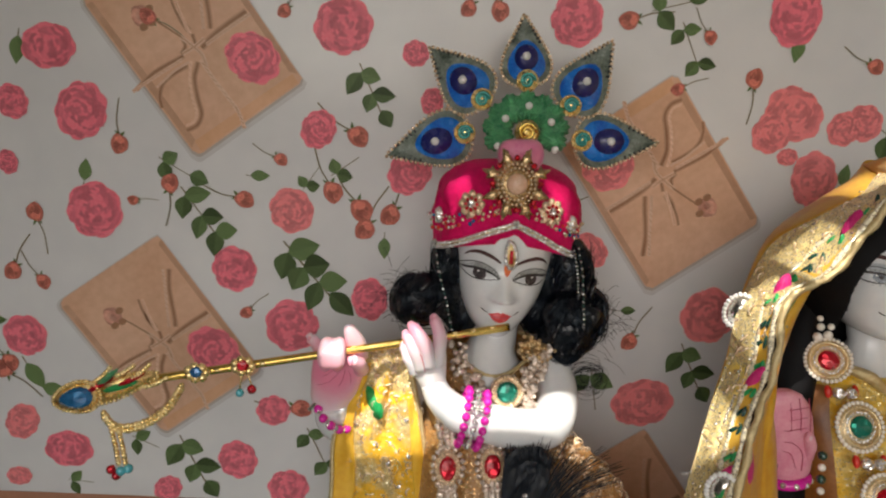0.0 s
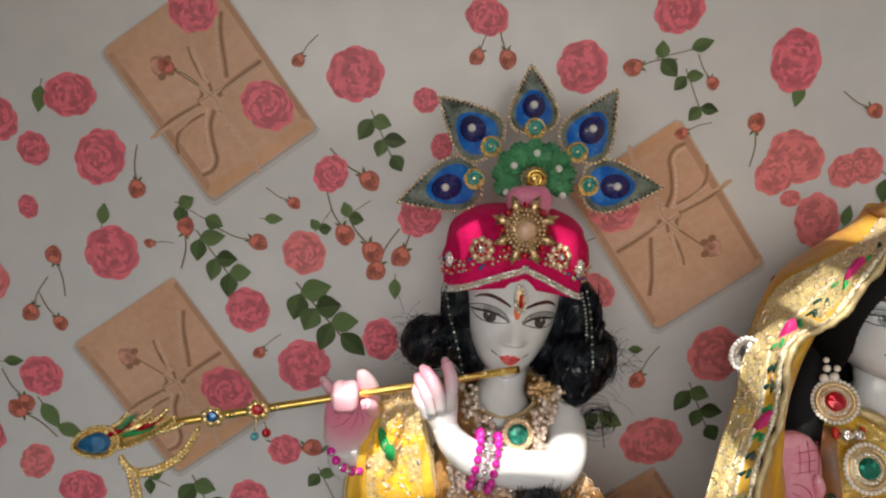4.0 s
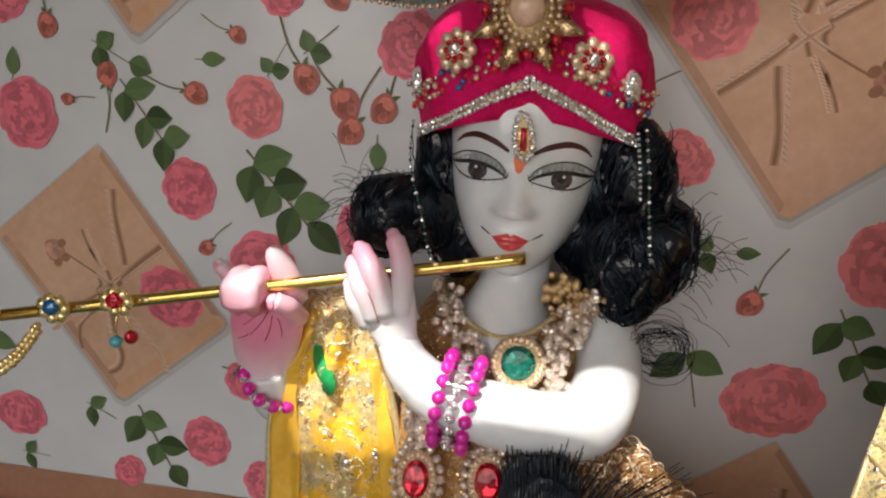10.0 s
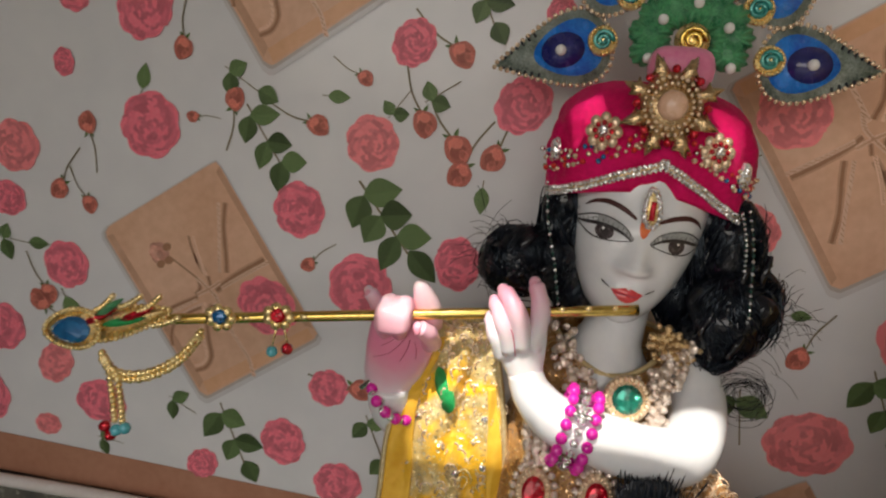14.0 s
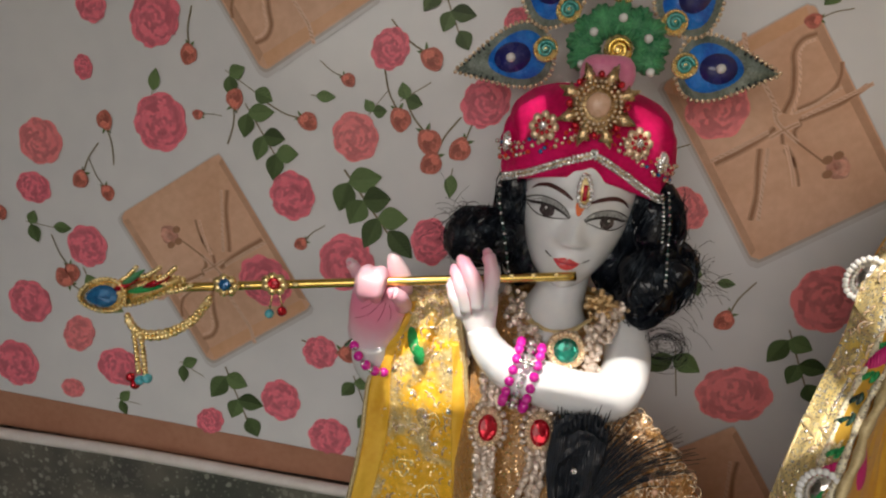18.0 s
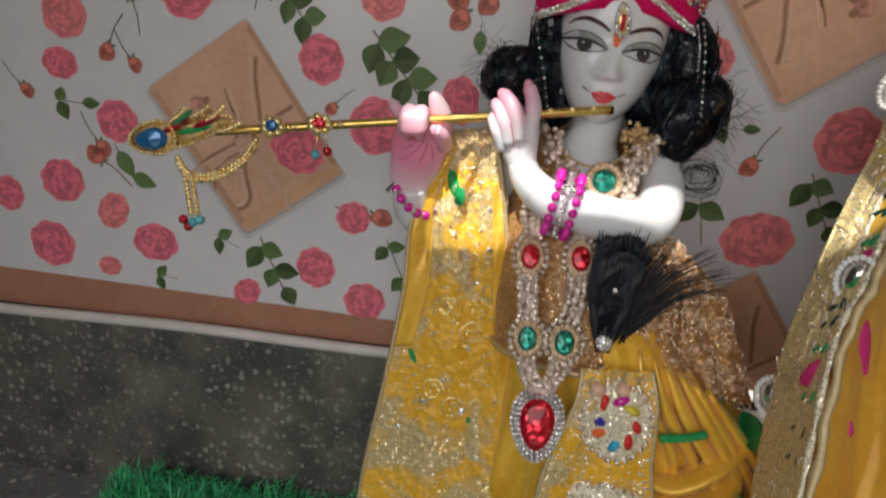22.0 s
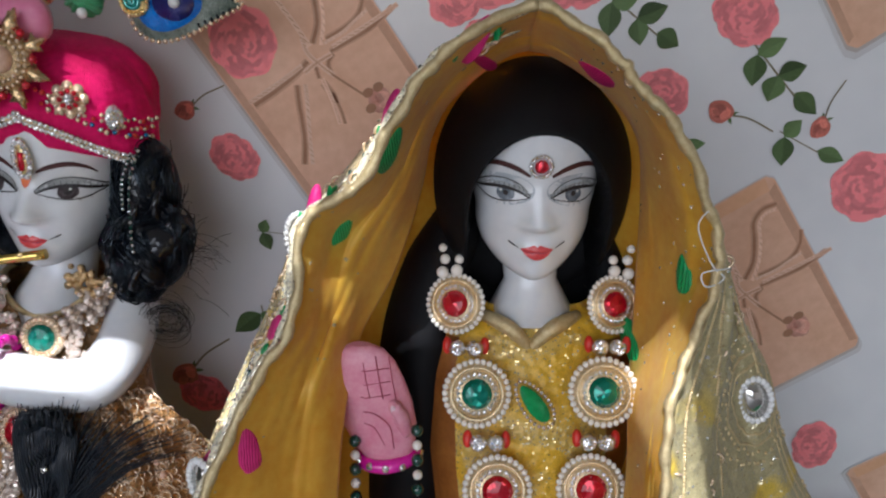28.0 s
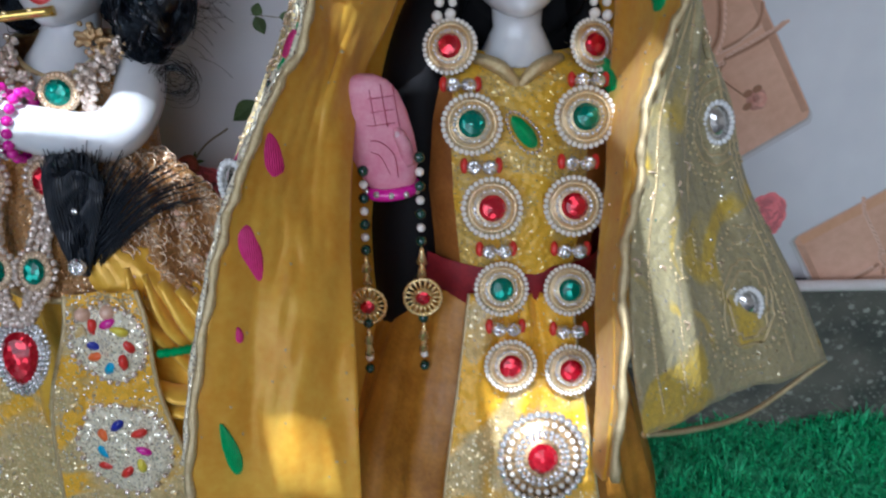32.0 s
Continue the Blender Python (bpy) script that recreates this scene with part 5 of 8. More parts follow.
for k in range(5):
    tube(bm, [(-0.0020 - 0.0004 * k, 0.3318, 0.3200 + 0.0011 * k), (0.0006 - 0.0012 * k, 0.3330, 0.3196 + 0.0014 * k)], 0.00014, 4, 8)
# painted forehead mark
face_patch(bm, K, [(-0.0022, 0.0125), (0.0022, 0.0125), (0.0022, 0.0045), (0.0012, 0.0015), (0, 0.0004), (-0.0012, 0.0015), (-0.0022, 0.0045)][::-1], 0.0003, 9)
flute_figure = part("flute_player_statue", bm, SLOTS, None)
tagged(flute_figure, "white marble flute-playing figure with painted eyes and red lips", "statue")

# veiled figure
R = new_face(0.2954, 0.3420, 0.3665, 0.0, 0.0262, 0.0140, 0.0002, 1.00, 0.0082, 0.0066, 1, 0.0262, 1.12, 0.86)
bm = B()
head(bm, R, SL)
tube(bm, [(0.2955, 0.345, 0.345), (0.2965, 0.341, 0.322), (0.297, 0.340, 0.306)], [0.0130, 0.0115, 0.020], 24, 0)
loft(bm, [[V(0.297 + rx * math.cos(a), 0.335 + ry * math.sin(a), z) for a in (2 * math.pi * i / 28 for i in range(28))]
          for z, rx, ry in ((0.0, 0.045, 0.035), (0.1, 0.04, 0.028), (0.19, 0.030, 0.020), (0.24, 0.034, 0.022), (0.28, 0.036, 0.016), (0.296, 0.028, 0.012), (0.312, 0.012, 0.010))], 0)
tube(bm, spline([(0.262, 0.340, 0.292), (0.250, 0.340, 0.262), (0.2385, 0.325, 0.250), (0.2360, 0.309, 0.262)], 24), [0.0115 - 0.0035 * i / 24 for i in range(25)], 18, 0)
hand_rows = ((0.2520, 0.0085, 0.0050), (0.2600, 0.0126, 0.0062), (0.2700, 0.0152, 0.0066), (0.2810, 0.0156, 0.0062), (0.2920, 0.0146, 0.0056), (0.3000, 0.0126, 0.0050), (0.3052, 0.0092, 0.0042), (0.3076, 0.0042, 0.0025))
loft(bm, [[V(0.2362 - (z - 0.255) * 0.19 + rx * math.cos(a), 0.3045 - (0.002 if z > 0.29 else 0) + ry * math.sin(a), z) for a in (2 * math.pi * i / 26 for i in range(26))] for z, rx, ry in hand_rows], 1)
for k in range(3):
    x0 = 0.2262 + 0.0052 * k
    tube(bm, [(x0 + 0.0040, 0.2976, 0.2860), (x0 + 0.0026, 0.2968, 0.2950), (x0 + 0.0012, 0.2985, 0.3045)], 0.00026, 5, 8)
for zz in (0.2985, 0.2925, 0.2865):
    tube(bm, [(0.2215, 0.3008, zz - 0.001), (0.2285, 0.2968, zz), (0.2385, 0.2980, zz + 0.0012)], 0.00022, 5, 8)
tube(bm, spline([(0.2265, 0.2990, 0.2790), (0.2320, 0.2972, 0.2790), (0.2380, 0.2975, 0.2730), (0.2395, 0.2985, 0.2620)], 12), 0.00026, 5, 8)
tube(bm, spline([(0.2275, 0.2985, 0.2740), (0.2320, 0.2975, 0.2720), (0.2365, 0.2985, 0.2620)], 12), 0.00022, 5, 8)
finger(bm, [(0.2440, 0.3030, 0.2680), (0.2425, 0.2985, 0.2770), (0.2395, 0.2965, 0.2840)], 0.0034, 1, 2)
veiled_figure = part("veiled_statue", bm, SLOTS, None)
tagged(veiled_figure, "white marble figure with a raised pink palm, under a yellow veil", "statue")


# ---- things worn by the flute player ----
def KP(x, y, z):
    """A place in the flute player's head frame, in the world."""
    return K["pose"] @ V(x, y, z)


def body_ring(cx, rx, yf, yb, z, n=72, fold=0.0, waves=14, ph=0.0):
    out = []
    for i in range(n):
        a = 2 * math.pi * i / n
        k = 1 + fold * math.sin(waves * a + ph) + 0.4 * fold * math.sin(2.7 * waves * a + 2 * ph)
        out.append(V(cx + rx * k * math.cos(a), (yf + yb) / 2 + (yb - yf) / 2 * k * math.sin(a), z))
    return out


def nearest(P, x, z):
    """The place on a cloth's face nearest to (x, z), and its outward direction."""
    best, bi = 9, (0, 0)
    for j, row in enumerate(P):
        for i, p in enumerate(row):
            d = (p.x - x) ** 2 + (p.z - z) ** 2
            if d < best:
                best, bi = d, (j, i)
    j, i = bi
    du = P[j][min(i + 1, len(P[j]) - 1)] - P[j][max(i - 1, 0)]
    dv = P[min(j + 1, len(P) - 1)][i] - P[max(j - 1, 0)][i]
    n = du.cross(dv).normalized()
    return P[j][i], (n if n.y < 0 else -n)


def two_edges(L, Rr, nv_wave=0.0, waves=3, seed=0, pre=(None, None)):
    """fn for sheet(): between two edge curves given top to bottom, with soft folds."""
    A, C = spline(L, 60, pre[0]), spline(Rr, 60, pre[1])

    def fn(u, v):
        s = v * 60
        k = min(int(s), 59)
        f = s - k
        p, q = A[k].lerp(A[k + 1], f), C[k].lerp(C[k + 1], f)
        w = nv_wave * math.sin(math.pi * u) * (math.sin(waves * 2 * math.pi * u + 2.5 * v + seed + 2 * noise.noise((u * 2, v * 4, seed))) + 0.7 * noise.noise((u * 5, v * 9, seed)) + 0.5 * noise.noise((u * 11, v * 22, seed)))
        return p.lerp(q, u) + V(0, -w, 0.15 * w)
    return fn, A, C


UNIT = {}
for m in ("magenta", "glass_bead", "antique", "pearl"):
    bm = B()
    ball(bm, (0, 0, 0), 1.0, 0, 14, 10)
    UNIT[m] = shared("bead", bm, m)

# tunic and dhoti
t = thing("tunic", (0.074, 0.35, 0.20), "amber sequinned tunic on the flute player", "tunic")
bm = B()
def open_neck(ring, dip):
    """The collar is cut low in front."""
    mid = sum((p.y for p in ring), 0.0) / len(ring)
    front = min(p.y for p in ring)
    for p in ring:
        f = max(0.0, (mid - p.y) / (mid - front))
        p.z -= dip * f ** 2
    return ring


loft(bm, [open_neck(body_ring(cx, rx, yf, 0.384, z, 72, 0.012 if z < 0.30 else 0.0, 9, z * 90), dip) for z, cx, rx, yf, dip in
          ((0.198, 0.080, 0.050, 0.300, 0), (0.222, 0.076, 0.046, 0.304, 0), (0.254, 0.073, 0.042, 0.3185, 0), (0.275, 0.073, 0.040, 0.331, 0), (0.286, 0.073, 0.039, 0.3365, 0.001), (0.297, 0.0735, 0.038, 0.3395, 0.006), (0.306, 0.0745, 0.032, 0.3410, 0.011), (0.3125, 0.0755, 0.0255, 0.3430, 0.0150))], 0, False)
part("bodice", bm, "amber_cloth", t)
for nm, cx, rx, yf, z, r in (("neckband", 0.0755, 0.0258, 0.3426, 0.3128, 0.0013), ("hem", 0.080, 0.0505, 0.2995, 0.199, 0.0018)):
    bm = B()
    ring = open_neck(body_ring(cx, rx, yf, 0.384, z, 60), 0.0150 if nm == "neckband" else 0.0)
    tube(bm, ring + ring[:1], r, 8, 0, False)
    part(nm, bm, "piping", t)
t = thing("dhoti", (0.105, 0.335, 0.0), "golden yellow pleated satin dhoti of the flute player", "dhoti")
bm = B()
rows = []
for j in range(44):
    z = 0.016 + 0.206 * j / 43
    cx, rx, yf, fo = lerp_table([(0.0, 0.106, 0.086, 0.297, 0.022), (0.06, 0.106, 0.085, 0.297, 0.026), (0.12, 0.105, 0.078, 0.298, 0.03), (0.17, 0.104, 0.070, 0.300, 0.03), (0.20, 0.095, 0.058, 0.302, 0.02), (0.223, 0.085, 0.044, 0.307, 0.01)], z)
    ring = []
    for i in range(150):
        a = 2 * math.pi * i / 150
        lean = 22 * (z - 0.1) * (1 if math.cos(a) > 0 else 0.3)
        k = 1 + fo * (math.sin(17 * a + lean * 4) + 0.5 * math.sin(31 * a - lean * 3) + 0.8 * noise.noise((3 * math.cos(a), 3 * math.sin(a), z * 40)))
        ring.append(V(cx + rx * k * math.cos(a), (yf + 0.386) / 2 + (0.386 - yf) / 2 * k * math.sin(a), z + 0.006 * math.sin(3 * a)))
    rows.append(ring)
loft(bm, rows, 0, False)
part("skirt", bm, "satin", t)
rg = random.Random(31)
for k in range(6):
    # gathered pleats fanning down from the waist on one side
    bm, e = B(), rg.uniform(-0.003, 0.003)
    top, x1 = V(0.106 + 0.0075 * k, 0.307, 0.213 - 0.004 * k), 0.124 + 0.0105 * k
    tube(bm, spline([top, (0.114 + 0.0105 * k + e, 0.301 + 0.0012 * k, 0.188 - 0.004 * k), (x1 + 0.008 + e, 0.3025 + 0.001 * k, 0.158 - 0.003 * k), (x1 + 0.010, 0.304 + 0.001 * k, 0.128 + 2 * e)], 16), [0.0015 + (0.0074 + e * 0.5) * math.sin(math.pi * (i + 1) / 18) ** 0.7 for i in range(17)], 12, 0, True, 0.45)
    part("pleat", bm, "satin", t)
for k in range(5):
    # the swags that cross the thigh
    bm, e = B(), rg.uniform(-0.005, 0.005)
    z0 = 0.160 - 0.0195 * k + e
    tube(bm, spline([(0.108, 0.2945, z0 - 0.004), (0.128, 0.2935, z0 - 0.010 + e), (0.152, 0.2975, z0 - 0.004 - e), (0.175, 0.313, z0 + 0.014 + e)], 16), [0.001 + (0.0088 - 0.4 * abs(e)) * math.sin(math.pi * (i + 1) / 18) ** 0.8 for i in range(17)], 16, 0, True, 0.42)
    part("swag", bm, "satin", t)


# gold net gathered at the hip
t = thing("gold_net", (0.12, 0.33, 0.20), "gathered gold sequin net at the hip of the flute player", "net cloth")
bm = B()
net_fn, _, _ = two_edges([(0.098, 0.323, 0.262), (0.092, 0.312, 0.235), (0.096, 0.306, 0.208), (0.104, 0.304, 0.190)], [(0.122, 0.338, 0.262), (0.146, 0.335, 0.240), (0.160, 0.328, 0.212), (0.172, 0.322, 0.180)], 0.005, 4, 2)
net = sheet(bm, net_fn, 50, 40, 0.001)
part("net", bm, "amber_cloth", t)
bm, rg = B(), random.Random(8)
for k in range(620):
    row = rg.choice(net)
    p = rg.choice(row) + V(0, -0.0008, 0)
    r = rg.uniform(0.0014, 0.0032)
    ax = V(rg.uniform(-0.4, 0.4), -1, rg.uniform(-0.4, 0.4)).normalized()
    s = UP.cross(ax).normalized()
    w = ax.cross(s)
    loop = [p + r * (math.cos(b) * s + math.sin(b) * w) for b in (2 * math.pi * i / 12 for i in range(13))]
    tube(bm, loop, 0.0004, 5, 0, False)
rings_ob = part("ring_mesh", bm, "rose_gold", t)
rings_ob["kind"] = "stuff"
for k in range(16):
    bm = B()
    ball(bm, rg.choice(rg.choice(net)) + V(0, -0.0018, 0), 0.0018, 0, 8, 6)
    part("pearl", bm, "pearl_peach", t)

# the stole down one side
t = thing("stole", (0.0, 0.335, 0.0), "gold embroidered yellow satin stole with a piped edge", "stole")
bm = B()
ST_L = [(-0.001, 0.352, 0.3105), (-0.005, 0.3465, 0.300), (-0.010, 0.3450, 0.285), (-0.019, 0.3435, 0.259), (-0.021, 0.338, 0.220), (-0.029, 0.331, 0.166), (-0.039, 0.3225, 0.105), (-0.043, 0.3080, 0.048)]
ST_R = [(0.018, 0.352, 0.3125), (0.0245, 0.3455, 0.305), (0.0290, 0.3435, 0.288), (0.0335, 0.3420, 0.262), (0.0375, 0.336, 0.225), (0.0465, 0.3285, 0.172), (0.0575, 0.318, 0.112), (0.0590, 0.3000, 0.016)]
st_fn, stA, stC = two_edges(ST_L, ST_R, 0.0022, 2, 1)
stole = sheet(bm, st_fn, 60, 150, 0.0012)
part("cloth", bm, "gold_work", t)
for u0, u1, v0, v1 in ((0.02, 0.25, 0.10, 0.66), (0.86, 0.985, 0.30, 0.90)):
    # plain satin shows beside the worked strip
    bm = B()
    sheet(bm, lambda u, v: st_fn(u0 + (u1 - u0 * 1.0) * u * (0.82 + 0.18 * math.sin(9 * v + u1 * 5)), v0 + (v1 - v0) * v) + V(0, -0.0014 - 0.0006 * math.sin(22 * v + 3 * u), 0), 12, 70, 0.0006)
    part("satin_border", bm, "satin", t, "plain yellow satin border")
for nm, edge in (("piping", stA), ("piping", stC), ("piping", [Vector(p) for p in spline([ST_L[-1], (-0.020, 0.305, 0.030), (0.018, 0.302, 0.018), (0.044, 0.300, 0.0135), ST_R[-1]], 30)])):
    bm = B()
    tube(bm, [p + V(0, -0.0008, 0) for p in edge], 0.0014, 8)
    part(nm, bm, "piping", t)
bm = B()
for (x, z, rx, rz, g) in ((0.0050, 0.2816, 0.0042, 0.0095, 28), (-0.014, 0.183, 0.0030, 0.0085, 32), (0.022, 0.150, 0.0018, 0.003, 0)):
    p, n = nearest(stole, x, z)
    bm = B()
    slab(bm, drop(rx * 1.15, rz * 1.1, 20, g, 0.3), p, n, 0.0008, 0, 0.0012)
    part("leaf_motif", bm, "green_thread", t, "raised green thread leaf")
oc, on = nearest(stole, -0.0036, 0.0848)
on = V(0, -1, 0.15).normalized()
bm = B()
slab(bm, drop(0.0076, 0.0122, 26, 12, 0.35), oc, on, 0.0016, 0, 0.0008)
mirror = part("oval_mirror", bm, "white_pearl", t, "oval mirror in a ring of white pearls")
bm = B()
ring_of(bm, oc + on * 0.0012, on, drop(0.0096, 0.0146, 30, 12, 0.35), 0.0020, 21, 0)
st_ = part("pearl_ring", bm, "white_pearl", mirror)
st_["kind"] = "stuff"
bm = B()
for k, (rx, rz) in enumerate(((0.0135, 0.0195), (0.0165, 0.0240), (0.0225, 0.0310), (0.0255, 0.0345))):
    pts = []
    for a, b in drop(rx, rz, 44, 14, 0.45):
        p, n = nearest(stole, -0.002 + a, 0.085 + b + 0.003 * k)
        pts.append(p + n * 0.0006)
    tube(bm, pts + pts[:1], 0.0007, 6)
    part("gold_cord", bm, "piping", t, "couched gold cord")
    bm = B()
for k in range(5):
    # scrolls of gold cord up the stole
    x0, z0, r0 = (0.012, 0.0, 0.018, 0.004, 0.016)[k], (0.155, 0.165, 0.20, 0.215, 0.24)[k], 0.008 - 0.0006 * k
    pts = []
    for i in range(26):
        a = i * 0.42
        r = r0 * (1 - i / 30)
        p, n = nearest(stole, x0 + r * math.cos(a), z0 + r * math.sin(a))
        pts.append(p + n * 0.0006)
    bm = B()
    tube(bm, pts, 0.0009, 6)
    part("gold_cord", bm, "gold", t, "couched gold cord scroll")
for x, z, r in ((0.013, 0.244, 0.0040), (0.026, 0.248, 0.0036), (0.017, 0.154, 0.0048), (-0.006, 0.158, 0.0044), (0.006, 0.172, 0.0036), (0.020, 0.228, 0.0030), (0.018, 0.190, 0.0034), (-0.020, 0.140, 0.0036), (0.028, 0.128, 0.0040), (0.024, 0.270, 0.0034)):
    p, n = nearest(stole, x, z)
    bm = B()
    ring_of(bm, p + n * 0.0006, n, oval(r, r, 20), 0.0009, int(r * 3600), 0, 6, 5)
    tube(bm, [p + n * 0.0006 + facing((0, 0, 0), n).to_3x3() @ V(0.7 * r * math.cos(b), 0, 0.7 * r * math.sin(b)) for b in (2 * math.pi * q / 16 for q in range(17))], 0.0004, 5, 0, False)
    ros = part("rosette", bm, "piping", t, "bead rosette round a clear stone")
    ros["kind"] = "stuff"
    bm = B()
    jewel(bm, p + n * 0.0004, n, r * 0.55, r * 0.55, 0.0016, 0, 10)
    part("clear_stone", bm, "crystal", ros)
bm, rg = B(), random.Random(11)
for k in range(620):
    row = stole[int(min(0.999, rg.random() ** 0.8) * len(stole))]
    u = rg.choice((rg.gauss(0.45, 0.2), rg.gauss(0.8, 0.06), rg.gauss(0.12, 0.05)))
    p = row[max(0, min(len(row) - 1, int(u * len(row))))]
    jewel(bm, p + V(0, -0.0002, 0), (rg.uniform(-0.5, 0.5), -1, rg.uniform(-0.5, 0.6)), *([rg.uniform(0.0006, 0.0013)] * 2), 0.0008, 0, 6)
sq = part("sequin_work", bm, "crystal", t, "scattered clear sequins")
sq["kind"] = "stuff"
bm = B()
for k in range(420):
    row = stole[int(rg.random() * len(stole))]
    p = row[max(0, min(len(row) - 1, int(rg.gauss(0.5, 0.25) * len(row))))]
    ball(bm, p + V(rg.uniform(-1, 1), -0.5, rg.uniform(-1, 1)) * 0.0006, rg.uniform(0.0007, 0.0013), 0, 6, 4)
sq = part("gold_beads", bm, "gold", t)
sq["kind"] = "stuff"

# the centre panel with its three round embroideries
t = thing("front_panel", (0.10, 0.285, 0.0), "gold embroidered front panel with bright bead petals", "sash")
bm = B()
CP_L = [(0.078, 0.297, 0.204), (0.076, 0.292, 0.186), (0.063, 0.2865, 0.145), (0.058, 0.281, 0.085), (0.056, 0.273, 0.018)]
CP_R = [(0.112, 0.297, 0.206), (0.116, 0.292, 0.189), (0.118, 0.2865, 0.148), (0.132, 0.281, 0.090), (0.152, 0.273, 0.022)]
cp_fn, cpA, cpC = two_edges(CP_L, CP_R, 0.002, 2, 5)
panel = sheet(bm, cp_fn, 50, 110, 0.0012)
part("cloth", bm, "gold_work", t)
for edge in (cpA, cpC):
    bm = B()
    tube(bm, [p + V(0, -0.0006, 0) for p in edge], 0.0013, 8)
    part("piping", bm, "piping", t)
rg = random.Random(3)
PETALS = ["cyan", "red_bead", "red_bead", "lemon", "magenta", "red_bead", "blue_bead", "orange"]
for x, z, rx, rz in ((0.097, 0.180, 0.019, 0.0215), (0.0955, 0.120, 0.0255, 0.029), (0.102, 0.040, 0.028, 0.030)):
    p, n = nearest(panel, x, z)
    bm = B()
    o = oval(rx, rz, 40, 0, 0.04, 9)
    rows = []
    for f, h in ((1.0, 0.0), (1.0, 0.0008), (0.9, 0.0016), (0.6, 0.0024), (0.3, 0.0028)):
        ring = []
        for a, b in o:
            q, m = nearest(panel, x + a * f, z + b * f)
            ring.append(V(x + a * f, q.y, z + b * f) + V(0, -1, 0.1) * h)
        rows.append(ring)
    loft(bm, rows[::-1], 0)
    disc = part("round_embroidery", bm, "silver_work", t)
    bm = B()
    for a, b in oval(rx * 0.93, rz * 0.93, 26):
        q, m = nearest(panel, x + a, z + b)
        ball(bm, V(x + a, q.y - 0.0018, z + b), 0.0016, 0, 8, 6)
    part("bead_border", bm, "glass_bead", disc)
    for k in range(8):
        a = 2 * math.pi * (k + rg.uniform(-0.15, 0.15)) / 8
        f = rg.uniform(0.38, 0.56)
        px_, pz_ = x + rx * f * math.cos(a), z + rz * f * math.sin(a)
        q, m = nearest(panel, px_, pz_)
        bm = B()
        slab(bm, drop(0.0027, 0.0044, 12, math.degrees(a) + rg.uniform(20, 70), 0.2), V(px_, q.y - 0.0020, pz_), (0, -1, 0.1), 0.0008, 0, 0.0013)
        part("petal", bm, PETALS[(k + int(z * 100)) % 8], disc)
bm = B()
for k in range(800):
    row = rg.choice(panel)
    p = rg.choice(row)
    jewel(bm, p + V(0, -0.0006, 0), (rg.uniform(-0.5, 0.5), -1, rg.uniform(-0.4, 0.6)), *([rg.uniform(0.0005, 0.0011)] * 2), 0.0008, 0, 6)
sq = part("sequin_work", bm, "crystal", t)
sq["kind"] = "stuff"
for x, z in ((0.0865, 0.1954), (0.0985, 0.1965)):
    bm = B()
    ball(bm, (x, 0.2925, z), 0.0038, 0, 16, 10)
    part("pearl", bm, "pearl_peach", t)
bm = B()
tube(bm, spline([(0.119, 0.2895, 0.1735), (0.1307, 0.2895, 0.1752), (0.142, 0.292, 0.177)], 20), [0.0016 + 0.0010 * abs(math.sin(1.1 * i)) for i in range(21)], 10)
part("green_toggle", bm, "green_thread", t, "green thread-wrapped toggle")


# feather fan tucked at the waist
t = thing("feather_fan", (0.0865, 0.302, 0.213), "black peacock feather with loose barbs and a crystal at its foot", "feather")
bm = B()
ft_fn, _, _ = two_edges([(0.0835, 0.3065, 0.2715), (0.0775, 0.306, 0.260), (0.0775, 0.304, 0.238), (0.0838, 0.3005, 0.212)], [(0.0985, 0.308, 0.2715), (0.1035, 0.308, 0.258), (0.0990, 0.305, 0.238), (0.0900, 0.301, 0.212)], 0.0028, 1, 0)
vane = sheet(bm, ft_fn, 24, 40, 0.0008)
part("vane", bm, "feather_black", t)
bm, rg = B(), random.Random(5)
for k in range(190):
    f = rg.random() ** 1.3
    a = radians(100 - 70 * f + rg.uniform(-2, 2)) if k < 150 else radians(rg.uniform(70, 106))
    ln = (0.060 - 0.006 * f) * rg.uniform(0.85, 1.12) * (0.80 if math.sin(a) > 0.80 else 1.0)
    base = V(0.0862 + 0.012 * f, 0.3035 + rg.uniform(-0.0012, 0.001), 0.216 + 0.014 * rg.random())
    d = V(math.cos(a), 0.16 + 0.1 * f, math.sin(a))
    bend = V(0.004 * f, 0, 0.003 - 0.009 * f)
    tube(bm, spline([base, base + d * ln * 0.55 + V(0, 0, 0.003 * f), base + d * ln + bend], 8), [0.00042 - 0.000035 * i for i in range(9)], 4)
for k in range(90):
    # the frayed top of the vane
    f = rg.random()
    base = V(0.0790 + 0.0235 * f, 0.3060 + rg.uniform(-0.0012, 0.0008), 0.2590 + 0.006 * math.sin(math.pi * f))
    d = V(0.35 * (f - 0.45) + rg.uniform(-0.12, 0.12), 0.0, 1.0)
    ln = rg.uniform(0.005, 0.0100)
    tube(bm, spline([base, base + d * ln * 0.6, base + d * ln + V(0.001 * rg.uniform(-1, 1), 0.001, 0)], 5), [0.0005, 0.0005, 0.00042, 0.0003, 0.0002, 0.0001], 4)
barb = part("barb_fringe", bm, "feather_black", t, "loose black barbs")
barb["kind"] = "stuff"
bm = B()
jewel(bm, (0.0869, 0.2985, 0.218), (0, -1, 0.3), 0.0044, 0.0044, 0.003, 0, 12)
part("crystal", bm, "crystal", t, "round cut crystal")
bm = B()
jewel(bm, (0.0895, 0.3035, 0.2445), (0, -1, 0.2), 0.0016, 0.0016, 0.0015, 0, 8)
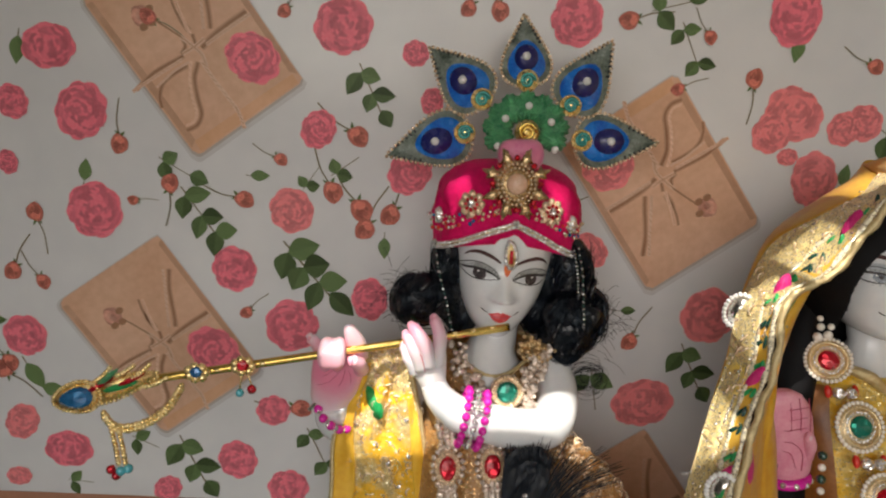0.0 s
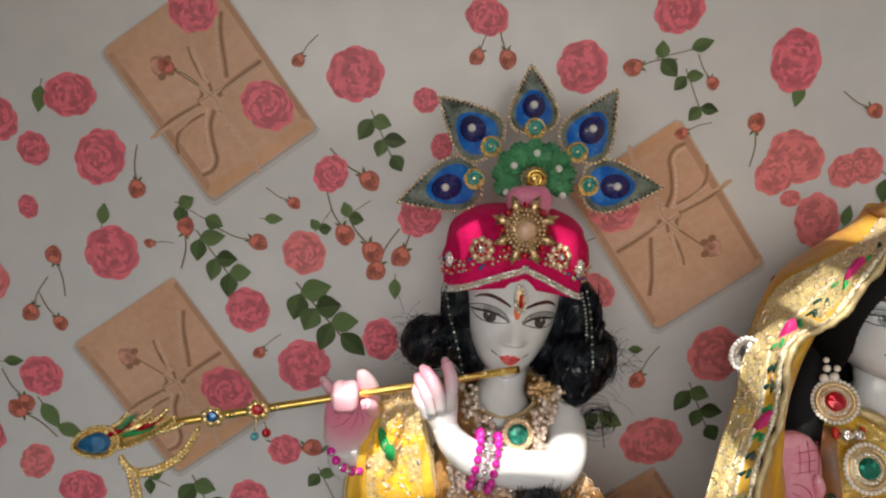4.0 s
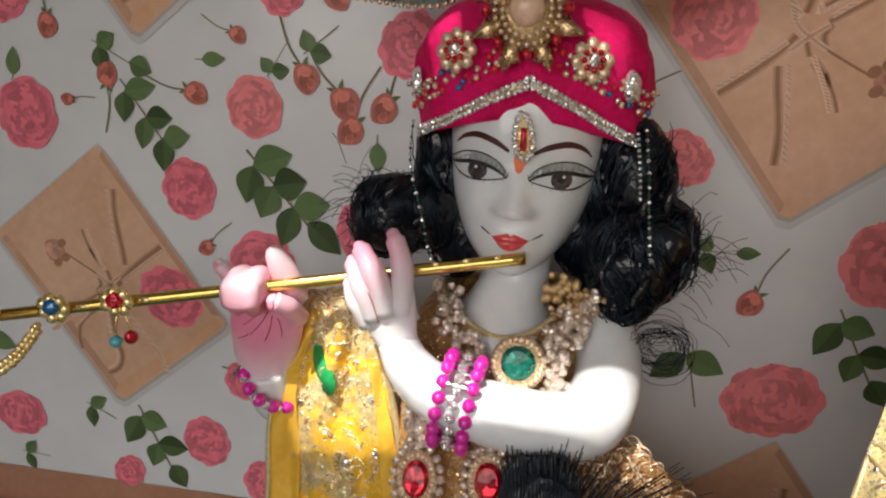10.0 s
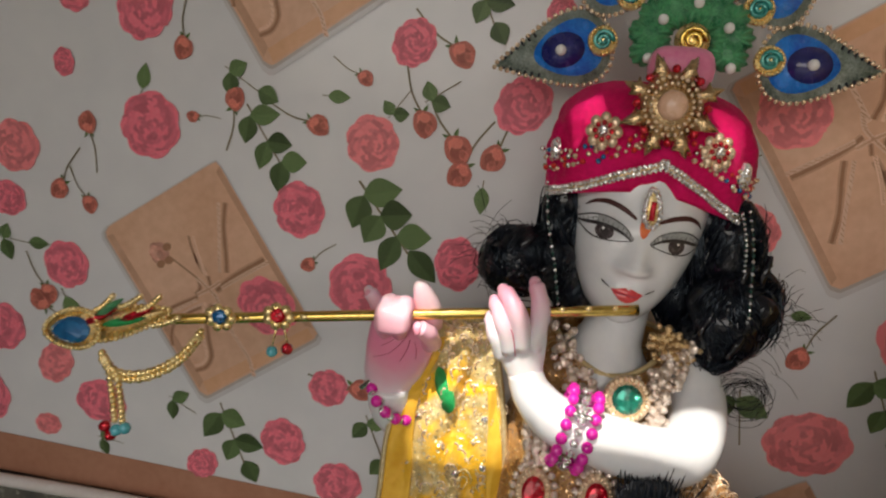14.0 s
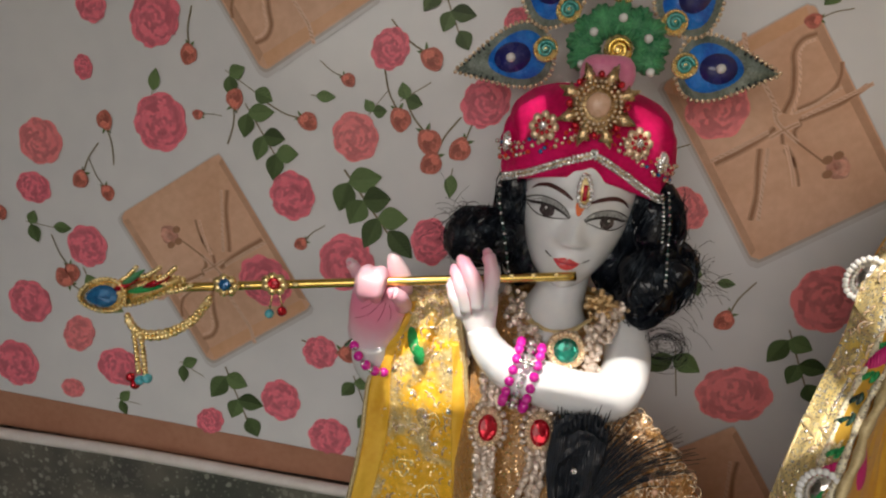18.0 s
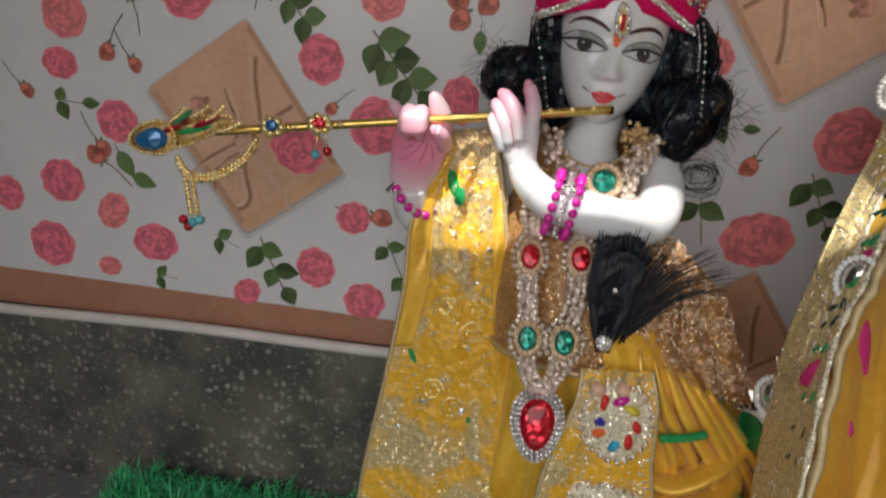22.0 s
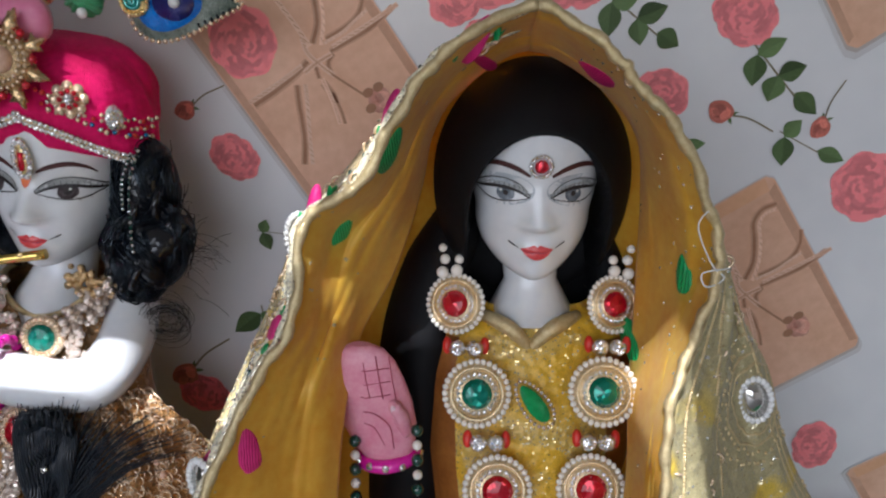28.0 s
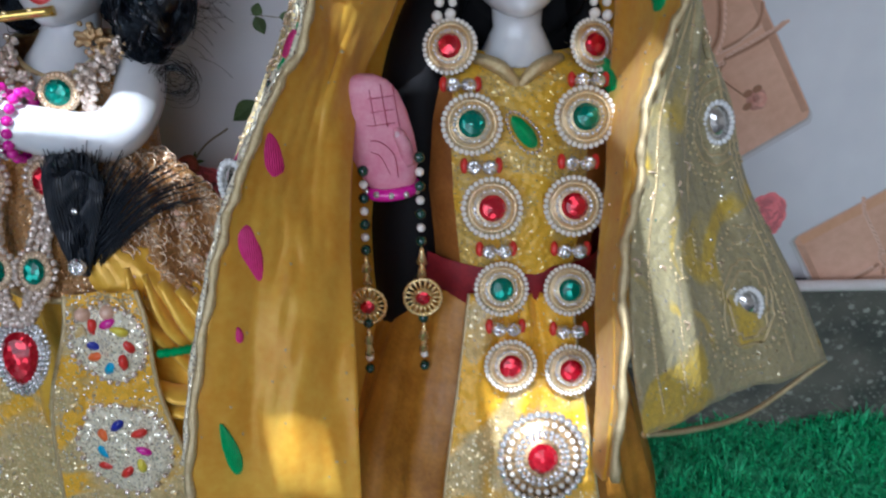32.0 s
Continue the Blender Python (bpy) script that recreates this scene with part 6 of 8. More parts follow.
part("small_crystal", bm, "crystal", t)


# turban
t = thing("turban", (0.0815, 0.372, 0.368), "magenta velvet turban with rhinestone bands on the flute player", "turban")


TURBAN = Matrix.Translation((0.0806, 0.3695, 0.3572)) @ Matrix.Rotation(radians(3.6), 4, "Y")


def turban_point(a, v):
    """a: angle, front at 270 degrees; v: 0 at the rim, 1 at the crown."""
    fr = max(0.0, -math.sin(a))
    z0 = 0.0112 + 0.0082 * fr ** 3
    rx, ry, cy = lerp_table([(0, 0.0422, 0.0300, 0.004), (0.25, 0.0436, 0.0315, 0.003), (0.45, 0.0430, 0.0312, 0.003), (0.62, 0.0388, 0.0295, 0.004), (0.78, 0.0315, 0.025, 0.005), (0.9, 0.0220, 0.018, 0.006), (1, 0.006, 0.005, 0.007)], v)
    z = z0 + (0.0645 - z0) * (1 - (1 - v) ** 1.2) + 0.0050 * abs(math.cos(a)) ** 1.5 * v * (1 - v) * 4
    k = 1 + (0.034 * math.sin(9 * a + 11 * v * (1 if math.cos(a) > 0 else -1)) + 0.016 * math.sin(23 * a + 14 * v) + 0.03 * noise.noise((2.2 * math.cos(a), 2.2 * math.sin(a), 4 * v + 3))) * math.sin(math.pi * min(1, v + 0.15))
    return TURBAN @ V(rx * k * math.cos(a), cy + ry * k * math.sin(a), z)


bm = B()
loft(bm, [[turban_point(2 * math.pi * i / 110, j / 30) for i in range(110)] for j in range(31)], 0)
part("wrap", bm, "velvet", t)


def rim_line(s0, s1, n, v=0.0, dz=0.0, out=0.0012, peak=0.0):
    """Along the rim in front, from angle s0 to s1 (degrees)."""
    pts = []
    for i in range(n):
        f = i / (n - 1)
        a = radians(s0 + (s1 - s0) * f)
        p = turban_point(a, v + peak * f ** 2.6)
        q = KP(0, 0.004, 0)
        d = V(p.x - q.x, p.y - q.y, 0).normalized()
        pts.append((p + d * out + V(0, 0, dz), d))
    return pts


bm = B()
jewel(bm, (0, 0, 0), FRONT, 1, 1, 1, 0, 8)
RHINE = shared("rhinestone", bm, "crystal")
for s0, s1 in ((186, 272), (354, 270)):
    bm = B()
    tube(bm, [p for p, d in rim_line(s0, s1, 30, 0.02, -0.0010, -0.0002, 0.24)], 0.0013, 6)
    band = part("rhinestone_band", bm, "antique", t, "double row of clear rhinestones")
    for row in (0, 1):
        for p, d in rim_line(s0, s1, 36, 0.02, -0.0022 + 0.0024 * row, 0.0008, 0.24):
            piece("rhinestone", RHINE, band, facing(p, d) @ Matrix.Scale(0.00112, 4))
    bm, rg = B(), random.Random(int(s0))
    for row in range(3):
        for p, d in rim_line(s0, s1 - (s1 - s0) * 0.12, 22, 0.12 + 0.05 * row, 0.0015, 0.0012, 0.21):
            if rg.random() < 0.8:
                ball(bm, p + V(rg.uniform(-1, 1), 0, rg.uniform(-1, 1)) * 0.0008, rg.uniform(0.0008, 0.0013), rg.choice((0, 0, 1, 2, 3)), 6, 5)
    part("bead_trim", bm, ["rose_gold", "sapphire", "silver", "red_bead"], t, "mixed gold, blue and red beads")
for x, y, z, rx, rz in ((0.1157, 0.3525, 0.387, 0.0042, 0.0056), (0.0435, 0.3600, 0.3905, 0.0028, 0.0052)):
    bm = B()
    d = V(x - 0.0815, y - 0.375, 0).normalized()
    jewel(bm, V(x, y, z) + d * 0.0015, d, rx, rz, 0.003, 0, 14)
    part("side_crystal", bm, "crystal", t, "oval clear crystal")
# hanging strands at both ends of the band
for pts in ([(0.0395, 0.358, 0.376), (0.0410, 0.345, 0.362), (0.0455, 0.339, 0.345), (0.0490, 0.338, 0.328)], [(0.1235, 0.356, 0.372), (0.1235, 0.344, 0.360), (0.1240, 0.339, 0.343), (0.1245, 0.337, 0.332)], [(0.1205, 0.355, 0.371), (0.1205, 0.344, 0.361), (0.1208, 0.341, 0.350)]):
    bm = B()
    line = spline(pts, 22)
    for i, p in enumerate(line):
        jewel(bm, p, (0.15, -1, 0.1), 0.0008, 0.0008, 0.0008, i % 2, 4)
    tube(bm, line, 0.0002, 4, 1)
    part("hanging_strand", bm, ["crystal", "dark_bead"], t)
for bx, by, bz in ((0.0588, 0.3415, 0.3998), (0.1037, 0.3440, 0.3955)):
    n = V((bx - 0.081) * 14, -1, 0.12).normalized()
    bm = B()
    for k in range(8):
        a = 2 * math.pi * k / 8
        slab(bm, oval(0.0021, 0.0024, 10), V(bx, by, bz) + facing((0, 0, 0), n).to_3x3() @ V(0.0054 * math.cos(a), 0, 0.0054 * math.sin(a)), n, 0.0008, 0, 0.0012)
    slab(bm, oval(0.0050, 0.0050, 18), V(bx, by, bz), n, 0.001, 0, 0.0005)
    flower = part("flower_brooch", bm, "rose_gold", t, "gold flower brooch with red and clear stones")
    bm = B()
    ring_of(bm, V(bx, by, bz) + n * 0.0018, n, oval(0.0033, 0.0033, 16), 0.0011, 8)
    sr = part("red_stone_ring", bm, "ruby", flower)
    sr["kind"] = "stuff"
    bm = B()
    jewel(bm, V(bx, by, bz) + n * 0.0018, n, 0.0020, 0.0024, 0.0018, 0, 10)
    part("clear_stone", bm, "crystal", flower)
# big sun-shaped brooch
bc, bn = V(0.0824, 0.3385, 0.4114), V(0.02, -1, 0.12).normalized()
FM = facing((0, 0, 0), bn).to_3x3()
bm = B()
slab(bm, oval(0.0120, 0.0132, 28), bc, bn, 0.0014, 0, 0.001)
sunb = part("sun_brooch", bm, "antique", t, "large antique gold sun brooch")
for k in range(8):
    bm = B()
    a = radians(22.5 + 45 * k)
    c = bc + FM @ V(0.0142 * math.cos(a), 0, 0.0150 * math.sin(a))
    slab(bm, [(0.0046 * math.sin(b - a) * (1 if i else 1), 0.0046 * math.cos(b - a)) for i, b in enumerate((a, a + 2.2, a - 2.2))][::-1], c, bn, 0.0012, 0, 0.0020)
    slab(bm, drop(0.0042, 0.0062, 12, math.degrees(a) - 90, 0.8), c, bn, 0.001, 0, 0.0024)
    part("ray", bm, "antique", sunb)
bm = B()
ball(bm, bc + bn * 0.0032, 0.0058, 0, 22, 14, (1, 0.75, 1))
part("pearl", bm, "pearl_peach", sunb, "peach pearl")
bm = B()
for rr, cnt in ((0.0080, 22), (0.0104, 28)):
    ring_of(bm, bc + bn * 0.0022, bn, oval(rr, rr * 1.08, 30), 0.0009, cnt, 0, 6, 5)
br = part("bead_ring", bm, "rose_gold", sunb)
br["kind"] = "stuff"
for k in range(8):
    a = radians(45 * k)
    bm = B()
    ball(bm, bc + FM @ V(0.0134 * math.cos(a), 0, 0.0142 * math.sin(a)) + bn * 0.0018, 0.0017, 0, 8, 6)
    part("red_stone", bm, "ruby", sunb)
bm = B()
loft(bm, [[V(0.0860, 0.3500, 0.4265) + V(r * 1.25 * math.cos(b), -h, r * math.sin(b) * 0.95 + 0.0012 * math.sin(3 * b)) for b in (2 * math.pi * i / 28 for i in range(28))] for r, h in ((0.0105, 0.0), (0.0100, 0.003), (0.0075, 0.0052), (0.0035, 0.006))], 0)
part("pink_knot", bm, "pink_satin", t, "pale pink satin knot")
# forehead jewel
fn_ = V(0.0, -1, 0.05)
bm = B()
jc = KP(0.0002, -face_y(K, 0, 0.0125) - 0.0008, 0.0135)
slab(bm, drop(0.0042, 0.0088, 24, 4, 0.35), jc, fn_, 0.0012, 0, 0.0006)
tik = part("forehead_jewel", bm, "gold", t, "forehead jewel of clear stones round a red bar")
bm = B()
ring_of(bm, jc + V(0, -0.0016, 0), fn_, drop(0.0036, 0.0078, 24, 4, 0.35), 0.0013, 16, 0, 8, 6)
cs_ = part("clear_stone_border", bm, "crystal", tik)
cs_["kind"] = "stuff"
bm = B()
slab(bm, [(-0.0011, -0.0042), (0.0011, -0.0042), (0.0012, 0.0034), (-0.0009, 0.0036)], jc + V(0, -0.0016, -0.0006), fn_, 0.0012, 0, 0.0005)
part("red_bar", bm, "ruby", tik)


# peacock crest
t = thing("peacock_crest", (0.09, 0.366, 0.43), "crest of five beaded peacock feather eyes round a green rosette", "crest")
for (bx, bz), (tx, tz), wd in (((0.0575, 0.4375), (0.0125, 0.4238), 0.0150), ((0.0662, 0.4550), (0.0362, 0.4832), 0.0150), ((0.0908, 0.4655), (0.0882, 0.5015), 0.0135), ((0.1155, 0.4520), (0.1384, 0.4886), 0.0150), ((0.1226, 0.4338), (0.1680, 0.4332), 0.0150)):
    ln = math.hypot(tx - bx, tz - bz)
    g = math.degrees(math.atan2(-(tx - bx), tz - bz))
    c = V((bx + tx) / 2, 0.3715, (bz + tz) / 2)
    n = V(0, -1, 0.06).normalized()
    R3 = facing((0, 0, 0), n).to_3x3()

    def along(f, s=0.0, h=0.0):
        u = V((tx - bx) / ln, 0, (tz - bz) / ln)
        return c + R3 @ (u * (ln * (f - 0.5)) + V(-u.z, 0, u.x) * s) + n * h
    bm = B()
    o = drop(wd * 1.55, ln * 0.53, 40, g, 0.88)
    slab(bm, o, c, n, 0.0009, 0, 0.0003)
    eye = part("feather_eye", bm, "feather_grey", t, "leaf-shaped peacock feather eye")
    bm = B()
    slab(bm, drop(wd * 1.00, ln * 0.32, 30, g, 0.45), along(0.35, 0, 0.0009), n, 0.0003, 0, 0.0004)
    part("blue_field", bm, "feather_blue", eye)
    bm = B()
    slab(bm, oval(wd * 0.50, ln * 0.20, 22, g), along(0.40, 0, 0.0015), n, 0.0003, 0, 0.0005)
    part("dark_pupil", bm, "feather_navy", eye)
    bm = B()
    ring_of(bm, c + n * 0.0008, n, drop(wd * 1.60, ln * 0.55, 40, g, 0.88), 0.0011, 46, 0, 8, 6)
    part("beaded_edge", bm, "rose_gold", eye, "pale gold beaded edge")
    bm = B()
    for k in range(12):
        f, s = 0.62 + 0.03 * k, (1 if k % 2 else -1)
        w = wd * 0.92 * (1 - max(0, f - 0.5) * 1.9)
        tube(bm, [along(f, s * w * 0.75, 0.0011), along(f + 0.02, s * w, 0.0011)], 0.0006, 5)
    dn_ = part("dark_fringe", bm, "feather_black", eye)
    dn_["kind"] = "stuff"
    bm = B()
    ball(bm, along(0.42, 0, 0.003), 0.0024, 0, 14, 10)
    part("pearl", bm, "white_pearl", eye)
    bm = B()
    slab(bm, oval(0.0064, 0.0064, 22), along(0.04, 0, 0.0016), n, 0.0012, 0, 0.0004)
    ring_of(bm, along(0.04, 0, 0.0030), n, oval(0.0056, 0.0056, 20), 0.0009, 22, 0, 6, 5)
    boss = part("swirl_boss", bm, "gold", eye, "gold-rimmed teal swirl")
    bm = B()
    cpt = along(0.04, 0, 0.0036)
    tube(bm, [cpt + R3 @ V((0.0044 - 0.00017 * i) * math.cos(0.55 * i), 0, (0.0044 - 0.00017 * i) * math.sin(0.55 * i)) for i in range(25)], 0.0010, 6)
    part("swirl", bm, "teal", boss)
    boss.parent = t
    boss.name = "swirl_boss"
# leave the rosette as petals round a gold swirl
rc, rn = V(0.0903, 0.3640, 0.4395), V(0, -1, 0.08).normalized()
for k in range(9):
    a = radians(-22 + 28 * k)
    c = rc + V(0.0165 * math.cos(a), 0, 0.0135 * math.sin(a))
    bm = B()
    rows = []
    for f, h in ((1.0, 0.0), (1.0, 0.0012), (0.72, 0.0030), (0.36, 0.0040)):
        rows.append([c + V(f * x, -h - 0.0012 * math.sin(13 * math.atan2(z, x)) * f, f * z) for x, z in oval(0.0068, 0.0086, 52, math.degrees(a) - 90, 0.06, 13)])
    loft(bm, rows[::-1], 0)
    part("ruffled_petal", bm, "feather_green", t, "ruffled green sequin petal")
for x, z in ((0.0738, 0.4305), (0.0778, 0.4460), (0.0908, 0.4533), (0.1038, 0.4445), (0.1068, 0.4290)):
    bm = B()
    ball(bm, (x, 0.3585, z), 0.0022, 0, 12, 8)
    part("pearl", bm, "white_pearl", t)
bm = B()
slab(bm, oval(0.0070, 0.0070, 24), rc + V(0, -0.004, -0.001), rn, 0.0016, 0, 0.0005)
gs = part("gold_boss", bm, "gold", t)
bm = B()
cpt = rc + V(0, -0.0062, -0.001)
tube(bm, [cpt + V((0.0056 - 0.0002 * i) * math.cos(0.55 * i), 0, (0.0056 - 0.0002 * i) * math.sin(0.55 * i)) for i in range(27)], 0.0011, 6)
part("swirl", bm, "brass", gs)


# hair of the flute player
def curl(bm, a, b, r, turns, th, rg):
    a, b = Vector(a), Vector(b)
    d = (b - a).normalized()
    s = d.cross(V(0.3, 1, 0.2)).normalized()
    w = d.cross(s)
    ph = rg.random() * 6
    pts = []
    for i in range(int(turns * 12)):
        f = i / (turns * 12)
        q = 2 * math.pi * turns * f + ph
        rr = r * (0.7 + 0.5 * math.sin(math.pi * f))
        pts.append(a.lerp(b, f) + rr * (math.cos(q) * s + math.sin(q) * w))
    tube(bm, pts, [th * (0.5 + 0.6 * math.sin(math.pi * (i + 1) / (len(pts) + 1))) for i in range(len(pts))], 7)


def hair_lump(bm, c, r, scale, seed):
    n0 = len(bm.verts)
    ball(bm, c, r, 0, 40, 28, scale)
    bm.verts.ensure_lookup_table()
    for v in bm.verts[n0:]:
        d = v.co - Vector(c)
        k = 1 + 0.20 * noise.noise(d * 75 + V(seed, 0, 0)) + 0.07 * noise.noise(V(d.x * 320, d.y * 320, d.z * 90 + seed))
        v.co = Vector(c) + d * k


t = thing("wig", (0.082, 0.36, 0.31), "glossy black curled wig of the flute player", "wig")
for side, lumps, curls in (
        ("left", [((0.0480, 0.370, 0.352), 0.016, (0.62, 0.75, 1.65)), ((0.0300, 0.357, 0.3400), 0.0158, (1.0, 0.85, 0.95)), ((0.0405, 0.361, 0.3410), 0.0145, (1.0, 0.9, 0.95)), ((0.0550, 0.368, 0.330), 0.0120, (0.9, 0.7, 1.2))],
         [((0.032, 0.350, 0.352), (0.027, 0.346, 0.332), 6), ((0.040, 0.350, 0.350), (0.038, 0.347, 0.332), 5)]),
        ("right", [((0.1115, 0.373, 0.350), 0.018, (0.60, 0.7, 1.75)), ((0.1215, 0.368, 0.354), 0.0160, (0.85, 0.8, 1.20)), ((0.1230, 0.356, 0.327), 0.0180, (1.0, 0.9, 1.02)), ((0.1165, 0.356, 0.3145), 0.0138, (0.95, 0.9, 0.95)), ((0.1305, 0.357, 0.333), 0.0135, (0.9, 0.85, 1.1)), ((0.1035, 0.371, 0.330), 0.0120, (0.9, 0.6, 1.2))],
         [((0.128, 0.350, 0.350), (0.130, 0.345, 0.322), 6), ((0.118, 0.347, 0.332), (0.119, 0.343, 0.308), 7)])):
    rg = random.Random(len(curls[0]) + len(lumps))
    for k, (c, r, s) in enumerate(lumps):
        bm = B()
        hair_lump(bm, c, r * 1.04, s, k * 7.0)
        part("hair_mass", bm, "hair", t)
    bm = B()
    for k, (c, r, s) in enumerate(lumps):
        # locks of near-parallel strands, each lock lying its own way
        for lock in range(26):
            d0 = V(rg.gauss(0, 1), rg.gauss(-0.8, 0.7), rg.gauss(0, 1)).normalized()
            ax = V(rg.gauss(0, 0.7), rg.gauss(0, 0.3), 1).normalized()
            bow, lift = rg.uniform(0.10, 0.20), rg.uniform(1.02, 1.13)
            for q in range(11):
                d = (d0 + 0.13 * V(rg.gauss(0, 1), rg.gauss(0, 1), rg.gauss(0, 1))).normalized()
                across = d.cross(ax).normalized()
                pts = []
                for i in range(7):
                    w_ = d.copy()
                    w_.rotate(Matrix.Rotation((i - 3) * bow, 3, across).to_euler())
                    o = V(w_.x * s[0], w_.y * s[1], w_.z * s[2]) * r
                    pts.append(Vector(c) + o * (lift + 0.05 * noise.noise(o * 90 + V(lock, 0, 0)) + (0.05 * i * rg.random() if q == 0 else 0.0)))
                tube(bm, pts, [0.00010, 0.00026, 0.00032, 0.00032, 0.00028, 0.0002, 0.0001], 4)
    hs = part("fine_hair", bm, "hair_strand", t)
    hs["kind"] = "stuff"
    for a, b, cnt in curls:
        for k in range(cnt // 2):
            bm = B()
            o = V(rg.uniform(-0.007, 0.004), rg.gauss(0, 0.002), rg.gauss(0, 0.003))
            curl(bm, Vector(a) + o, Vector(b) + o, rg.uniform(0.0016, 0.0030), rg.uniform(0.8, 1.4), rg.uniform(0.0012, 0.0024), rg)
            part("ringlet", bm, "hair", t)
bm, rg = B(), random.Random(21)
for k in range(46):
    a = rg.random() * 6.28
    c = V(0.1305, 0.346, 0.296) + V(rg.gauss(0, 0.002), rg.gauss(0, 0.002), rg.gauss(0, 0.002))
    r = rg.uniform(0.005, 0.011)
    pts = [c + V(r * math.cos(a + i * 0.3), rg.uniform(-0.0005, 0.0005), r * 0.85 * math.sin(a + i * 0.3)) for i in range(rg.randint(8, 20))]
    tube(bm, pts, 0.00013, 3)
for k in range(70):
    s = rg.choice((0, 1))
    c = V(0.142, 0.352, 0.325) if s else V(0.022, 0.352, 0.345)
    d = V((1 if s else -1) * rg.uniform(0.3, 1), rg.uniform(-0.4, 0.4), rg.uniform(-0.8, 0.8)).normalized()
    p = c + V(rg.gauss(0, 0.004), 0, rg.gauss(0, 0.010))
    ln = rg.uniform(0.006, 0.02)
    tube(bm, spline([p, p + d * ln * 0.6 + V(0, 0, 0.002), p + d * ln], 5), 0.00013, 3)
hs = part("loose_hair", bm, "hair_strand", t)
hs["kind"] = "stuff"


# flute with its peacock end
F0, F1 = V(0.0825, 0.3433, 0.3279), V(-0.1200, 0.31407, 0.30622)
FD = (F0 - F1).normalized()
t = thing("flute", (-0.01, 0.33, 0.317), "thin brass flute with jewelled clips and a peacock end", "flute")
bm = B()
tube(bm, [F1.lerp(F0, i / 40) for i in range(41)], 0.0023, 16)
part("pipe", bm, "brass", t)
for k in range(4):
    bm = B()
    ball(bm, F0 - FD * (0.010 + 0.011 * k) + V(0, -0.0016, 0.0014), 0.0013, 0, 10, 8, (1.2, 0.6, 1))
    part("finger_hole", bm, "gold", t)
for d, stone in ((0.173, "sapphire"), (0.149, "ruby")):
    c = F0 - FD * d + V(0, -0.0032, 0.0012)
    bm = B()
    for k in range(7):
        a = 2 * math.pi * k / 7
        slab(bm, oval(0.0024, 0.0024, 10), c + V(0.0046 * math.cos(a), 0, 0.0036 * math.sin(a)), (0, -1, 0.2), 0.0008, 0, 0.0012)
    tube(bm, [c + V(0.008, 0.003, 0), c + V(0.012, 0.004, 0.0)], 0.0014, 8)
    clip = part("flower_clip", bm, "gold", t, "gold flower clip with a coloured stone")
    bm = B()
    jewel(bm, c + V(0, -0.0012, 0.0008), (0, -1, 0.2), 0.0034, 0.0032, 0.0022, 0, 8)
    part("stone", bm, stone, clip)
pc = F0 - FD * 0.149
for x, z, m, r in ((0.004, -0.0125, "ruby", 0.0026), (-0.0025, -0.0145, "aqua", 0.0024)):
    bm = B()
    ball(bm, pc + V(x, -0.003, z), r, 0, 10, 8)
    drop_ = part("drop_bead", bm, m, t)
    bm = B()
    tube(bm, [pc + V(x, -0.003, z + r), pc + V(x * 0.4, -0.002, -0.002)], 0.0005, 5)
    part("wire", bm, "gold", drop_)
# peacock: blue drop, enamel feathers, gold outline
pd = V(-0.1445, 0.3035, 0.3030)
bm = B()
slab(bm, drop(0.0095, 0.0120, 28, 100, 0.35), pd, (0, -1, 0.1), 0.0016, 0, 0.0006)
slab(bm, drop(0.0085, 0.0210, 28, -72, 0.6), pd + V(0.021, 0.002, 0.0055), (0, -1, 0.1), 0.0012, 0, 0.0004)
body = part("peacock", bm, "gold", t, "gold peacock with blue, red and green enamel")
bm = B()
ring_of(bm, pd + V(0, -0.0022, 0), (0, -1, 0.1), drop(0.0096, 0.0122, 28, 100, 0.35), 0.0011, 34, 0, 6, 5)
ring_of(bm, pd + V(0.021, -0.0004, 0.0055), (0, -1, 0.1), drop(0.0086, 0.0212, 28, -72, 0.6), 0.0011, 40, 0, 6, 5)
part("beaded_outline", bm, "gold", body)
bm = B()
jewel(bm, pd + V(-0.0005, -0.0018, -0.0005), (0, -1, 0.1), 0.007, 0.008, 0.0028, 0, 12, 0, drop(0.0066, 0.0086, 16, 100, 0.35))
part("blue_stone", bm, "sapphire", body)
for x, z, g, m, ln in ((0.012, 0.0065, -60, "ruby", 0.008), (0.022, 0.0055, -75, "green_thread", 0.009), (0.028, 0.0095, -62, "ruby", 0.008), (0.016, 0.0105, -50, "feather_green", 0.007)):
    bm = B()
    slab(bm, drop(0.0018, ln, 14, g, 0.3), pd + V(x, -0.0004, z), (0, -1, 0.1), 0.0014, 0, 0.0008)
    part("enamel_feather", bm, m, body)
for x, z, x2, z2 in ((0.010, 0.009, 0.018, 0.0165), (0.020, 0.0115, 0.030, 0.0175), (0.028, 0.0105, 0.038, 0.0185), (0.034, 0.0055, 0.046, 0.0105)):
    bm = B()
    tube(bm, [pd + V(x + (x2 - x) * i / 28, -0.0012, z + (z2 - z) * (i / 28) ** 1.4) for i in range(29)], [0.0008 + 0.0006 * abs(math.sin(0.8 * i)) for i in range(29)], 7)
    part("tail_spike", bm, "gold", body)


def chain(name, parent, pts, n, r, material, label=""):
    bm = B()
    for i, p in enumerate(spline(pts, n)):
        ball(bm, p, r, 0, 8, 6, (1, 1, 1.15 if i % 2 else 0.9))
    return part(name, bm, material, parent, label)


